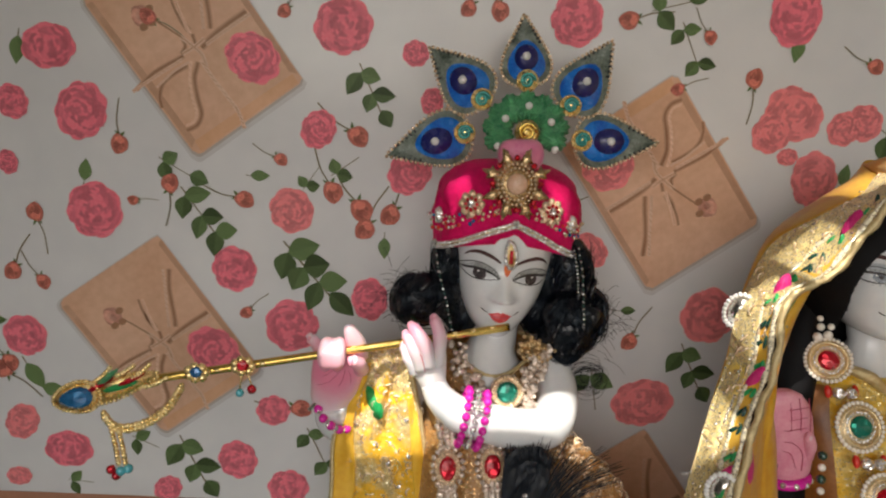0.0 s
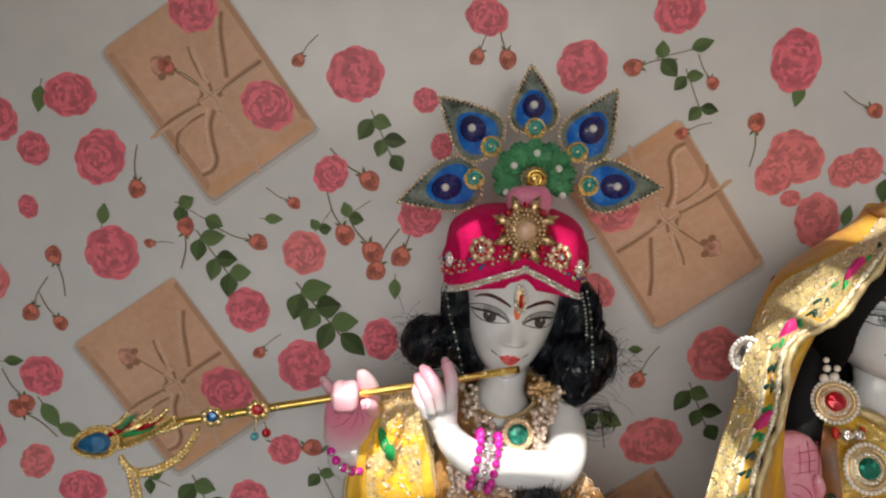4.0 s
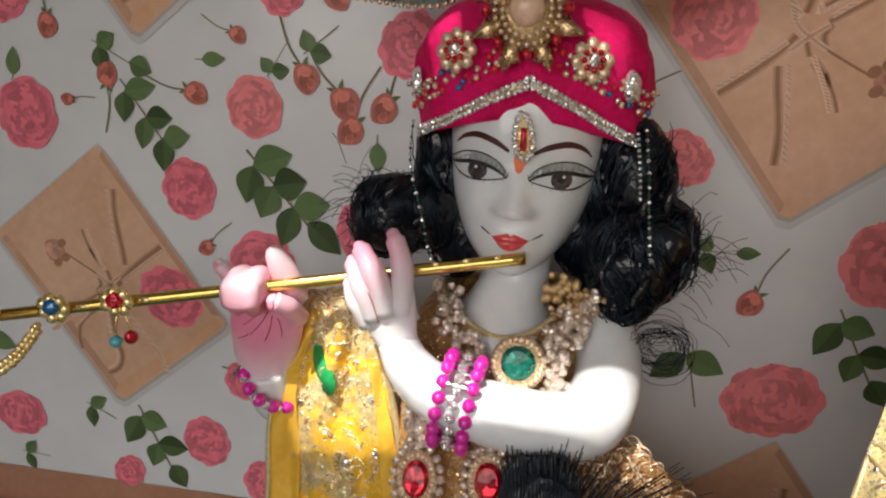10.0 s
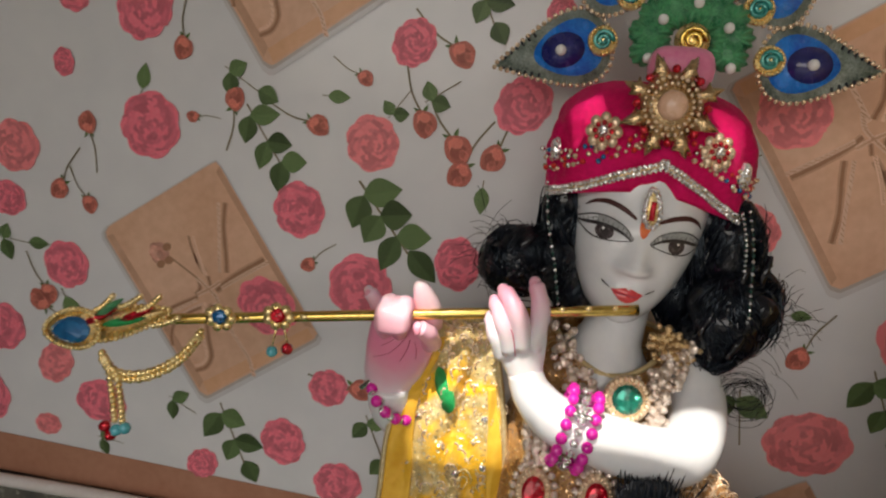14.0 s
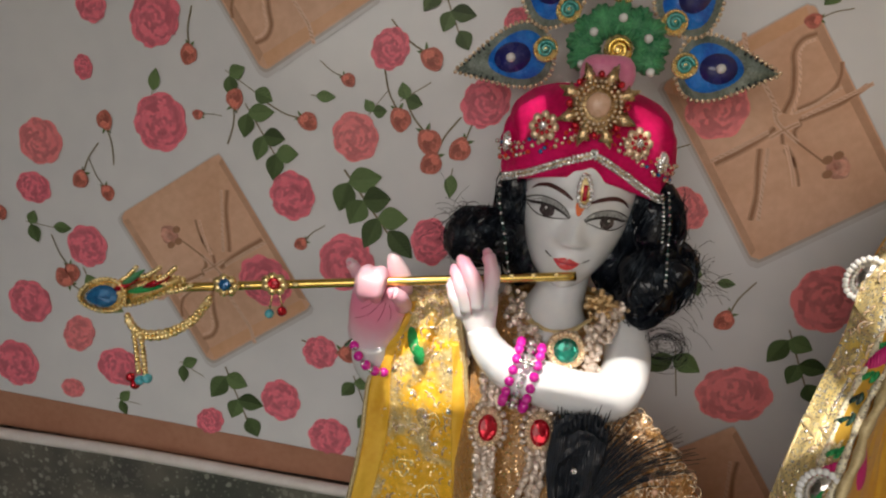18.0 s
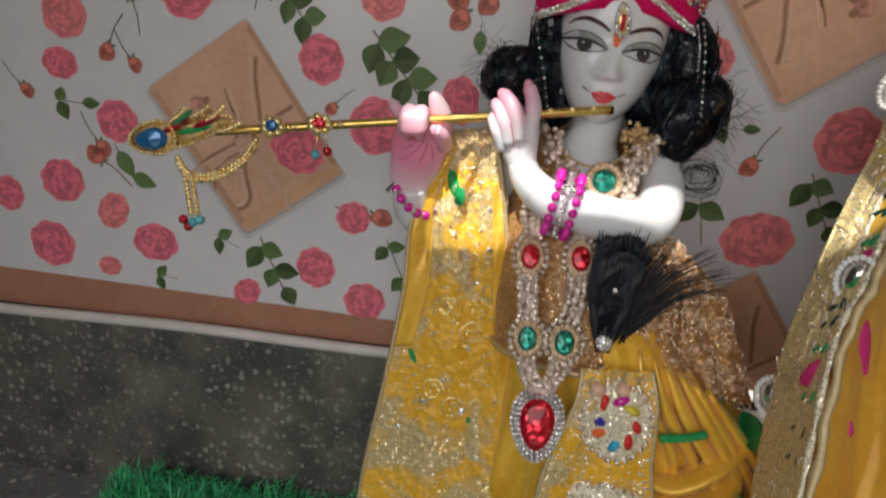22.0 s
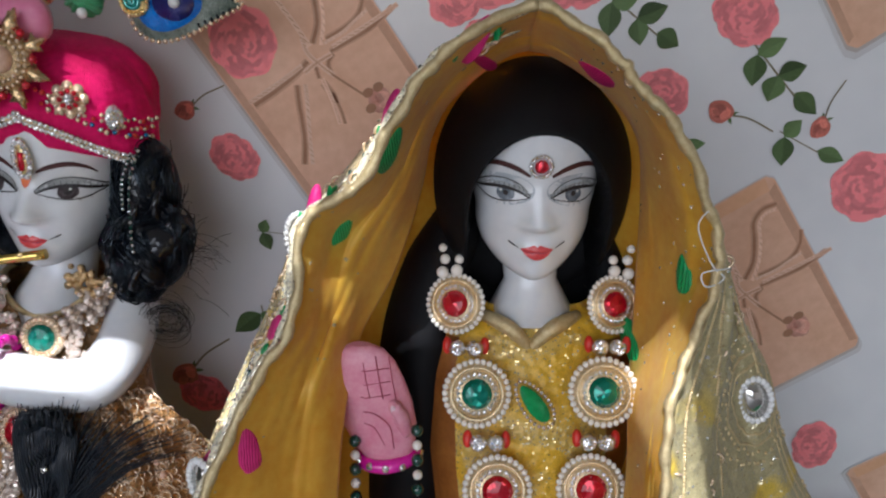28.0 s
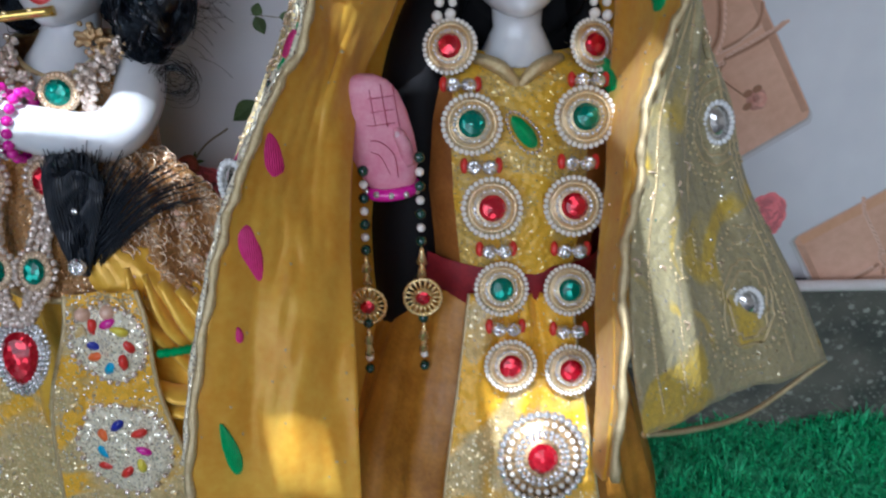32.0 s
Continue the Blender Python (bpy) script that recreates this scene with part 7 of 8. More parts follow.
for o in (0.0, 0.0024):
    chain("swag_chain", t, [(-0.0965, 0.3160, 0.3035 - o), (-0.1030, 0.3100, 0.2935 - o), (-0.1150, 0.3060, 0.2865 - o), (-0.1270, 0.3040, 0.2860 - o), (-0.1325, 0.3030, 0.2935 - o)], 27, 0.0016, "gold", "fine gold chain")
for x in (-0.1275, -0.1240):
    chain("pendant_chain", t, [(x - 0.002, 0.3030, 0.2855), (x, 0.3020, 0.275), (x + 0.001, 0.3015, 0.2660)], 9, 0.0015, "gold")
for x, z, m in ((-0.1305, 0.2625, "ruby"), (-0.1255, 0.2615, "aqua"), (-0.1215, 0.2630, "aqua"), (-0.1280, 0.2590, "ruby")):
    bm = B()
    ball(bm, (x, 0.3010, z), 0.0025, 0, 10, 8)
    part("drop_bead", bm, m, t)


# bracelets
def bracelet(at, axis, ra, rb, label, rows, cnt, r):
    t = thing("bracelet", at, label, "bracelet", "bead bracelets")
    axis = Vector(axis).normalized()
    s = axis.cross(UP).normalized()
    w = s.cross(axis)
    for off in rows:
        for i in range(cnt):
            a = 2 * math.pi * i / cnt
            p = Vector(at) + axis * off + s * ra * math.cos(a) + w * rb * math.sin(a)
            piece("bead", UNIT["magenta"], t, Matrix.Translation(p) @ Matrix.Scale(r, 4), "round magenta bead")
    for i in range(cnt + 4):
        a = 2 * math.pi * i / (cnt + 4)
        d = s * math.cos(a) + w * math.sin(a)
        if abs(d.z) < 0.97:
            piece("crystal", RHINE, t, facing(Vector(at) + s * ra * math.cos(a) + w * rb * math.sin(a), d) @ Matrix.Scale(0.0019, 4), "clear cut crystal")
    for a0 in (40, 140, 270):
        bm = B()
        a = radians(a0)
        c = Vector(at) + s * ra * 1.06 * math.cos(a) + w * rb * 1.06 * math.sin(a)
        tube(bm, [c + axis * (-0.0068 + 0.0009 * k) for k in range(16)], [0.0010 + 0.0004 * abs(math.sin(1.05 * k)) for k in range(16)], 8)
        part("spacer_bar", bm, "silver", t)


bracelet((0.0610, 0.3222, 0.2810), (0.97, -0.05, -0.20), 0.0126, 0.0158, "magenta bead and crystal bracelet on the forearm", (-0.0052, 0.0052), 17, 0.0024)
bracelet((-0.0185, 0.3490, 0.2740), (0.66, -0.30, 0.69), 0.0138, 0.0138, "magenta bead bracelet at the raised wrist", (0.0,), 14, 0.0027)


# necklaces of the flute player
def cluster(t, rg, pts, n, spread, rmin, rmax, m):
    line = spline(pts, 40)
    for k in range(n):
        p = line[int(40 * k / n)] + V(rg.gauss(0, spread), rg.uniform(-0.0018, 0.0006), rg.gauss(0, spread))
        piece("bead", UNIT[m], t, Matrix.Translation(p) @ Matrix.Scale(rg.uniform(rmin, rmax), 4))


t = thing("necklace", (0.0813, 0.332, 0.30), "cream bead collar with an emerald on the flute player", "necklace", "necklaces")
rg = random.Random(6)
for pts in ([(0.0530, 0.350, 0.313), (0.0560, 0.342, 0.304), (0.0610, 0.337, 0.295), (0.0690, 0.334, 0.290)], [(0.1040, 0.349, 0.312), (0.1000, 0.343, 0.306), (0.0950, 0.338, 0.300), (0.0910, 0.334, 0.294)], [(0.0920, 0.333, 0.296), (0.0960, 0.333, 0.285), (0.0920, 0.331, 0.278), (0.0800, 0.330, 0.276)]):
    cluster(t, rg, pts, 62, 0.0030, 0.0013, 0.0023, "glass_bead")
cluster(t, rg, [(0.092, 0.345, 0.3155), (0.098, 0.345, 0.313), (0.106, 0.348, 0.306)], 64, 0.0034, 0.0010, 0.0020, "antique")
ec, en = V(0.0813, 0.3325, 0.2927), V(0, -1, 0.25).normalized()
bm = B()
slab(bm, oval(0.0098, 0.0098, 30), ec, en, 0.0016, 0, 0.001)
ring_of(bm, ec + en * 0.0016, en, oval(0.0084, 0.0084, 30), 0.0012, 26, 0, 8, 6)
em = part("emerald_setting", bm, "rose_gold", t)
bm = B()
jewel(bm, ec + en * 0.0016, en, 0.0062, 0.0062, 0.0032, 0, 14)
part("emerald", bm, "emerald", em)


def oval_pendant(t, c, n, rx, rz, stone, pearls, turn=0.0, point=None):
    c, n = Vector(c), Vector(n).normalized()
    sh = (lambda a, b, k: drop(a, b, k, turn, point)) if point else (lambda a, b, k: oval(a, b, k, turn))
    bm = B()
    slab(bm, sh(rx * 1.55, rz * 1.5, 26), c, n, 0.0014, 0, 0.0008)
    ring_of(bm, c + n * 0.0012, n, sh(rx * 1.28, rz * 1.24, 26), 0.0009, 24, 0, 6, 5)
    s = part("setting", bm, "rose_gold", t)
    bm = B()
    jewel(bm, c + n * 0.0018, n, rx, rz, 0.0030, 0, 12, 0, sh(rx, rz, 14))
    part("stone", bm, stone, s)
    bm = B()
    ring_of(bm, c + n * 0.0006, n, sh(rx * 1.85, rz * 1.75, 26), 0.0017, pearls, 0, 10, 8)
    part("pearl_rim", bm, "glass_bead", s)


t = thing("necklace", (0.06, 0.31, 0.17), "long pearl necklace with red and green ovals and a ruby drop", "necklace", "necklaces")
for x, y, z, st, rx, rz in ((0.0473, 0.3160, 0.2541, "ruby", 0.0047, 0.0066), (0.0725, 0.3165, 0.2550, "ruby", 0.0047, 0.0066), (0.0492, 0.2985, 0.2165, "emerald", 0.0048, 0.0062), (0.0675, 0.2980, 0.2165, "emerald", 0.0050, 0.0064)):
    oval_pendant(t, (x, y, z), (0, -1, 0.4), rx, rz, st, 17)
for pts, n in (([(0.046, 0.334, 0.286), (0.0465, 0.327, 0.272), (0.047, 0.322, 0.264)], 14), ([(0.071, 0.332, 0.283), (0.072, 0.327, 0.273), (0.0725, 0.322, 0.265)], 14), ([(0.0470, 0.313, 0.245), (0.0475, 0.308, 0.237), (0.0485, 0.303, 0.227)], 16), ([(0.0725, 0.313, 0.246), (0.0715, 0.308, 0.237), (0.069, 0.303, 0.227)], 16), ([(0.0492, 0.296, 0.207), (0.052, 0.293, 0.199), (0.056, 0.289, 0.194)], 8), ([(0.0675, 0.296, 0.207), (0.064, 0.293, 0.199), (0.059, 0.289, 0.194)], 8)):
    for i, p in enumerate(spline(pts, int(n * 0.75))):
        for s in (-1, 0, 1):
            q = p + V(0.0036 * s + rg.uniform(-0.0006, 0.0006), -0.001, rg.uniform(-0.0008, 0.0008))
            piece("bead", UNIT["glass_bead"], t, Matrix.Translation(q) @ Matrix.Scale(rg.uniform(0.0015, 0.0025), 4))
rc_, rn_ = V(0.0575, 0.2855, 0.1766), V(0, -1, 0.35).normalized()
bm = B()
slab(bm, drop(0.0150, 0.0185, 32, 180, 0.30), rc_, rn_, 0.0018, 0, 0.0006)
rb = part("ruby_setting", bm, "silver", t)
bm = B()
for f, n_ in ((1.0, 36), (0.86, 32), (0.73, 28)):
    ring_of(bm, rc_ + rn_ * (0.0018 + 0.0008 * (f < 1)), rn_, drop(0.0148 * f, 0.0183 * f, 40, 180, 0.30), 0.0013, n_, 0, 8, 6)
part("crystal_border", bm, "crystal", rb, "double border of clear crystals")
bm = B()
jewel(bm, rc_ + rn_ * 0.0018, rn_, 0.009, 0.012, 0.0046, 0, 18, 0, drop(0.0100, 0.0132, 24, 180, 0.30))
part("ruby_drop", bm, "ruby", rb, "large red tear-shaped stone")


# ---- things worn by the veiled figure ----
t = thing("long_hair", (0.295, 0.355, 0.19), "smooth dull black hair of the veiled figure", "wig")
bm = B()
hc = V(0.2952, 0.3490, 0.3655)
rings = []
for j in range(1, 130):
    b = math.pi * j / 130
    ring = []
    for i in range(240):
        a = 2 * math.pi * i / 240
        d = V(0.0418 * math.sin(b) * math.cos(a), 0.0405 * math.sin(b) * math.sin(a) * (0.35 if math.sin(a) > 0 else 1.0), 0.0500 * math.cos(b) - (0.006 if math.cos(b) < 0 else 0) * abs(math.cos(b)))
        p = hc + d
        if d.y < 0:
            dx, dz = (p.x - 0.2960) / 0.0268, (p.z - 0.3530) / 0.0338
            q = dx * dx + dz * dz
            if p.z < 0.345:
                q = dx * dx
            k = max(0.0, min(1.0, (1.16 - q) / 0.30))
            k = k * k * (3 - 2 * k)
            p.y = p.y * (1 - k) + 0.362 * k
        ring.append(p)
    rings.append(ring)
loft(bm, rings[::-1], 0)
part("hair_cap", bm, "velvet_hair", t)
bm = B()
loft(bm, [[V(0.2965 + rx * math.cos(a), 0.366 + ry * math.sin(a), z) for a in (2 * math.pi * q / 40 for q in range(40))] for z, rx, ry in ((0.270, 0.046, 0.007), (0.300, 0.045, 0.008), (0.325, 0.043, 0.009), (0.350, 0.038, 0.010), (0.365, 0.030, 0.008))], 0)
part("back_hair", bm, "velvet_hair", t)
for pts, r in (([(0.266, 0.356, 0.345), (0.252, 0.350, 0.315), (0.2445, 0.343, 0.275), (0.242, 0.335, 0.215), (0.244, 0.328, 0.150), (0.246, 0.320, 0.110)], 0.021), ([(0.326, 0.358, 0.345), (0.334, 0.354, 0.315), (0.336, 0.350, 0.28), (0.334, 0.345, 0.23), (0.333, 0.338, 0.17)], 0.013)):
    bm = B()
    tube(bm, spline(pts, 24), [r * (0.7 + 0.5 * math.sin(math.pi * i / 26)) for i in range(25)], 22, 0, True, 0.7)
    part("hair_fall", bm, "velvet_hair", t)

t = thing("bodice", (0.297, 0.33, 0.21), "gold brocade bodice with a scalloped neck", "bodice")
bm = B()
loft(bm, [body_ring(0.297, rx, yf, 0.372, z, 72, 0.008, 8, 1.0) for z, rx, yf in ((0.190, 0.044, 0.289), (0.215, 0.043, 0.291), (0.250, 0.049, 0.2965), (0.284, 0.051, 0.311), (0.300, 0.048, 0.319), (0.3075, 0.039, 0.326), (0.3115, 0.029, 0.332))], 0, False)
# brown satin sides, the shade under the veil put into their colour
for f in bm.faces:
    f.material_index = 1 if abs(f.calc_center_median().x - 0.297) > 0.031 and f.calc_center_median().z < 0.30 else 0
part("cloth", bm, ["bodice_work", "shaded_satin"], t, "gold brocade front, plain brown satin sides with shade in their colour")
for s in (-1, 1):
    bm = B()
    tube(bm, spline([(0.2955, 0.3205, 0.2975), (0.2955 + s * 0.007, 0.3205, 0.3055), (0.2955 + s * 0.014, 0.324, 0.3085), (0.2955 + s * 0.021, 0.330, 0.3095)], 16), [0.0022 + 0.0012 * math.sin(math.pi * i / 16) for i in range(17)], 12)
    part("neck_scallop", bm, "piping", t)
bm = B()
slab(bm, drop(0.0042, 0.0088, 20, 38, 0.25), (0.2965, 0.3035, 0.2815), (0, -1, 0.4), 0.001, 0, 0.0012)
part("leaf_motif", bm, "green_thread", t, "raised green leaf")
bm = B()
ring_of(bm, (0.2965, 0.3030, 0.2815), (0, -1, 0.4), drop(0.0062, 0.0110, 26, 38, 0.25), 0.0009, 26, 0, 6, 5)
part("leaf_border", bm, "glass_bead", t)
t = thing("waistband", (0.297, 0.32, 0.195), "dark red cloth waistband under the necklace", "waistband")
bm = B()
loft(bm, [body_ring(0.297, 0.050, yf, 0.374, z, 60, 0.01, 6) for z, yf in ((0.196, 0.290), (0.203, 0.2885), (0.213, 0.2895), (0.217, 0.292))], 0, False)
part("band", bm, "maroon", t)
t = thing("ghagra_skirt", (0.295, 0.30, 0.0), "amber satin flared skirt with a gold front panel", "skirt")
bm = B()
rows = []
for j in range(36):
    z = 0.014 + 0.186 * j / 35
    rx, yf = lerp_table([(0.0, 0.108, 0.226), (0.06, 0.100, 0.242), (0.12, 0.084, 0.264), (0.16, 0.068, 0.281), (0.20, 0.050, 0.294)], z)
    fo = 0.05 * (1 - z / 0.22)
    rows.append(body_ring(0.290, rx, yf, 0.385, z, 160, fo, 15, 14 * z))
loft(bm, rows, 0, False)
part("cloth", bm, "amber_satin", t)
for x0, x1, m in ((0.262, 0.332, "satin"),):
    bm = B()
    pf, pa, pb = two_edges([(0.273, 0.290, 0.205), (0.268, 0.2765, 0.165), (0.262, 0.259, 0.125), (0.255, 0.235, 0.06), (0.250, 0.218, 0.015)], [(0.322, 0.290, 0.205), (0.328, 0.2765, 0.165), (0.334, 0.259, 0.125), (0.345, 0.235, 0.06), (0.352, 0.218, 0.015)], 0.003, 3, 4)
    front = sheet(bm, pf, 40, 60, 0.0012)
    part("front_panel", bm, "gold_work", t)
    for e in (pa, pb):
        bm = B()
        tube(bm, e, 0.0012, 8)
        part("piping", bm, "piping", t)

def draped(bm, P, x, z, outline, h, mi=0):
    """A raised motif that follows a cloth: outline (a, b) round (x, z)."""
    p, n = nearest(P, x, z)

    def at(a, b, k):
        return V(x + a, p.y - (n.x * (x + a - p.x) + n.z * (z + b - p.z)) / n.y, z + b) + n * k
    rows = [[bm.verts.new(at(a * f, b * f, k)) for a, b in outline] for f, k in ((1.0, -0.001), (1.0, h), (0.8, h * 1.7), (0.4, h * 2.1), (0.05, h * 2.2))]
    grid_faces(bm, rows, mi)
    bm.faces.new(rows[-1]).material_index = mi


# veil
RIM_L = [(0.287, 0.290, 0.434), (0.261, 0.282, 0.422), (0.246, 0.280, 0.405), (0.230, 0.283, 0.377), (0.211, 0.285, 0.363), (0.206, 0.280, 0.329), (0.193, 0.268, 0.307), (0.180, 0.252, 0.278), (0.171, 0.245, 0.253), (0.163, 0.228, 0.217), (0.157, 0.212, 0.175), (0.154, 0.204, 0.135)]
INN_L = [(0.289, 0.330, 0.419), (0.264, 0.328, 0.404), (0.253, 0.330, 0.387), (0.248, 0.332, 0.362), (0.238, 0.326, 0.330), (0.224, 0.312, 0.305), (0.220, 0.294, 0.280), (0.218, 0.280, 0.248), (0.219, 0.262, 0.222), (0.221, 0.245, 0.199), (0.222, 0.225, 0.160), (0.223, 0.215, 0.122)]
RIM_R = [(0.287, 0.290, 0.434), (0.310, 0.284, 0.421), (0.319, 0.282, 0.411), (0.335, 0.283, 0.395), (0.351, 0.285, 0.364), (0.353, 0.282, 0.346), (0.346, 0.278, 0.322), (0.339, 0.270, 0.300), (0.338, 0.262, 0.271), (0.331, 0.248, 0.247), (0.328, 0.222, 0.213), (0.326, 0.208, 0.165)]
INN_R = [(0.289, 0.330, 0.419), (0.317, 0.328, 0.406), (0.334, 0.330, 0.387), (0.339, 0.332, 0.362), (0.339, 0.326, 0.330), (0.338, 0.318, 0.304), (0.335, 0.304, 0.285), (0.333, 0.288, 0.262), (0.329, 0.274, 0.238), (0.326, 0.258, 0.215), (0.325, 0.240, 0.190), (0.322, 0.222, 0.155)]
BACK_L = [(0.282, 0.334, 0.420), (0.263, 0.318, 0.411), (0.242, 0.316, 0.400), (0.2265, 0.334, 0.380), (0.2045, 0.317, 0.352), (0.193, 0.302, 0.325), (0.1825, 0.293, 0.301), (0.169, 0.279, 0.268), (0.163, 0.276, 0.240), (0.165, 0.284, 0.205), (0.162, 0.274, 0.159), (0.160, 0.252, 0.098)]
BACK_R = [(0.308, 0.338, 0.423), (0.316, 0.328, 0.414), (0.325, 0.322, 0.404), (0.341, 0.318, 0.387), (0.3605, 0.305, 0.352), (0.378, 0.311, 0.317), (0.393, 0.314, 0.294), (0.402, 0.312, 0.268), (0.412, 0.308, 0.246), (0.428, 0.304, 0.222), (0.445, 0.299, 0.195), (0.463, 0.291, 0.160)]
LOW_R = [(0.290, 0.292, 0.432), (0.312, 0.287, 0.419), (0.321, 0.285, 0.409), (0.337, 0.286, 0.393), (0.353, 0.288, 0.362), (0.355, 0.285, 0.344), (0.349, 0.281, 0.320), (0.342, 0.274, 0.298), (0.341, 0.266, 0.270), (0.335, 0.253, 0.246), (0.333, 0.228, 0.212), (0.345, 0.230, 0.168)]
LOW_L = [(p[0] - 0.002, p[1] + 0.003, p[2] - 0.001) for p in RIM_L]
t = thing("veil", (0.29, 0.31, 0.10), "yellow satin veil with a beaded gold edge over the figure's head", "veil")
clothes = {}
for nm, a, b, m, wv, sd in (("lining", RIM_L, INN_L, "veil", 0.0032, 1), ("lining", INN_R, RIM_R, "veil", 0.0032, 2), ("outer_tulle", BACK_L, LOW_L, "tulle_dense", 0.003, 3), ("outer_tulle", LOW_R, BACK_R, "tulle", 0.004, 4)):
    bm = B()
    fn, ea, eb = two_edges(a, b, wv, 1.5 if sd > 2 else 1.2, sd, {1: (RIM_R[1], INN_R[1]), 2: (INN_L[1], RIM_L[1]), 3: (BACK_R[0], RIM_R[1]), 4: (RIM_L[1], BACK_L[0])}[sd])
    clothes[sd] = sheet(bm, fn, 40, 130, 0.0009)
    part(nm, bm, m, t, "gold sequinned tulle" if nm == "outer_tulle" else "")
bm = B()
fn, _, _ = two_edges([(p[0], p[1], p[2]) for p in BACK_L], [(p[0], p[1], p[2]) for p in BACK_R], 0.0, 1, 0)
sheet(bm, lambda u, v: fn(u, v) + V(0, (0.030 + 0.032 * min(1.0, v / 0.30)) * math.sin(math.pi * u) ** 0.7, 0.004 * math.sin(math.pi * u) * (1 - v)), 40, 60, 0.0009)
part("back", bm, "veil", t)
bm = B()
top_fn, _, _ = two_edges([RIM_L[1], (0.287, 0.290, 0.434), RIM_R[1]], [BACK_L[0], (0.290, 0.360, 0.424), BACK_R[0]], 0.0, 1, 0)
sheet(bm, lambda u, v: top_fn(1 - u, v) + V(0, 0, 0.004 * math.sin(math.pi * u)), 20, 30, 0.0009)
part("crown_cloth", bm, "veil", t)
for e in (RIM_L, RIM_R):
    bm = B()
    line = spline(e, 120, (RIM_R if e is RIM_L else RIM_L)[1])
    tube(bm, [p + V(0.0006 * math.sin(0.9 * i), -0.0008, 0.0005 * math.cos(0.7 * i)) for i, p in enumerate(line)], [0.0019 + 0.0004 * math.sin(1.7 * i) for i in range(121)], 10)
    part("braided_edge", bm, "piping", t, "braided gold edging")
bm = B()
tube(bm, spline([RIM_L[-1], (0.175, 0.206, 0.126), (0.200, 0.210, 0.120), INN_L[-1]], 24), 0.0013, 8)
part("braided_edge", bm, "piping", t)
bm = B()
tube(bm, spline([LOW_R[-1], (0.378, 0.250, 0.152), (0.420, 0.275, 0.140), BACK_R[-1]], 30), 0.0014, 8)
part("braided_edge", bm, "piping", t)
for sd, x, z, rx, rz, g, m in ((1, 0.240, 0.388, 0.0030, 0.0095, -22, "green_thread"), (1, 0.221, 0.356, 0.0036, 0.0105, -24, "green_thread"), (1, 0.1905, 0.286, 0.0042, 0.0115, 8, "pink_thread"), (1, 0.1815, 0.248, 0.0044, 0.0135, 192, "pink_thread"), (1, 0.1760, 0.220, 0.0018, 0.0034, 8, "pink_thread"), (1, 0.272, 0.415, 0.0030, 0.006, 60, "pink_thread"), (2, 0.313, 0.412, 0.0024, 0.009, 55, "pink_thread"), (1, 0.1715, 0.177, 0.0036, 0.0125, 12, "green_thread"),
                               (2, 0.348, 0.340, 0.0026, 0.0095, 8, "green_thread"), (2, 0.3375, 0.303, 0.0030, 0.0105, 12, "green_thread"), (3, 0.166, 0.178, 0.0032, 0.0105, 8, "green_thread"), (3, 0.164, 0.138, 0.0030, 0.0075, 4, "green_thread")):
    bm = B()
    draped(bm, clothes[sd], x, z, drop(rx, rz, 22, g, 0.5), 0.0007)
    part("leaf_motif" if m[0] == "g" else "petal_motif", bm, m, t)
# the bright worked border on the outer face of the fold
bm = B()
bd_fn, bdA, bdB = two_edges([Vector(p).lerp(Vector(q), 0.46) + V(0, -0.0012, 0) for p, q in zip(RIM_L[:11], BACK_L[:11])], [Vector(p) + V(-0.0006, -0.0014, 0) for p in LOW_L[:11]], 0.0, 1, 0)
border = sheet(bm, bd_fn, 16, 110, 0.0005)
part("worked_border", bm, "satin", t, "yellow satin border with pink petals and green leaves")
for e in (bdA, bdB):
    bm = B()
    tube(bm, [p + V(-0.0004, -0.0006, 0.0004 * math.sin(1.3 * i)) for i, p in enumerate(e)], [0.0013 + 0.0004 * math.sin(2.1 * i) for i in range(len(e))], 8)
    part("sequin_cord", bm, "silver_work", t, "pale sequinned cord")
rg = random.Random(12)
for k in range(30):
    row = border[4 + int(k * 3.4)]
    n = V(-0.8, -1, 0.1).normalized()
    big = k % 5 == 1
    for q in range(1 if big else 2):
        p = row[8 if big else 5 + 5 * q + rg.choice((-1, 0, 1))]
        bm = B()
        slab(bm, drop(0.0044 if big else 0.0016, 0.0092 if big else 0.0042, 16, -24 + rg.uniform(-14, 14) + (0 if big else 40 * q - 20), 0.3), p, n, 0.0006, 0, 0.0010)
        part("petal_motif" if big else "leaf_motif", bm, "pink_thread" if big else ("green_thread" if k % 5 in (0, 2) else "dark_bead"), t)
for sd, cnt, mt in ((3, 900, "crystal"), (4, 260, "crystal"), (2, 260, "crystal"), (1, 60, "piping")):
    bm = B()
    for k in range(cnt):
        row = clothes[sd][rg.randint(8, 128)]
        p = row[rg.randint(1, 39)]
        d = V(-0.5 if sd == 3 else 0.2, -1, 0.2)
        jewel(bm, p, d + V(rg.uniform(-0.5, 0.5), 0, rg.uniform(-0.5, 0.5)), *([rg.uniform(0.0005, 0.0013)] * 2), 0.001, 0, 6)
    sq = part("sequin_work", bm, mt, t)
    sq["kind"] = "stuff"
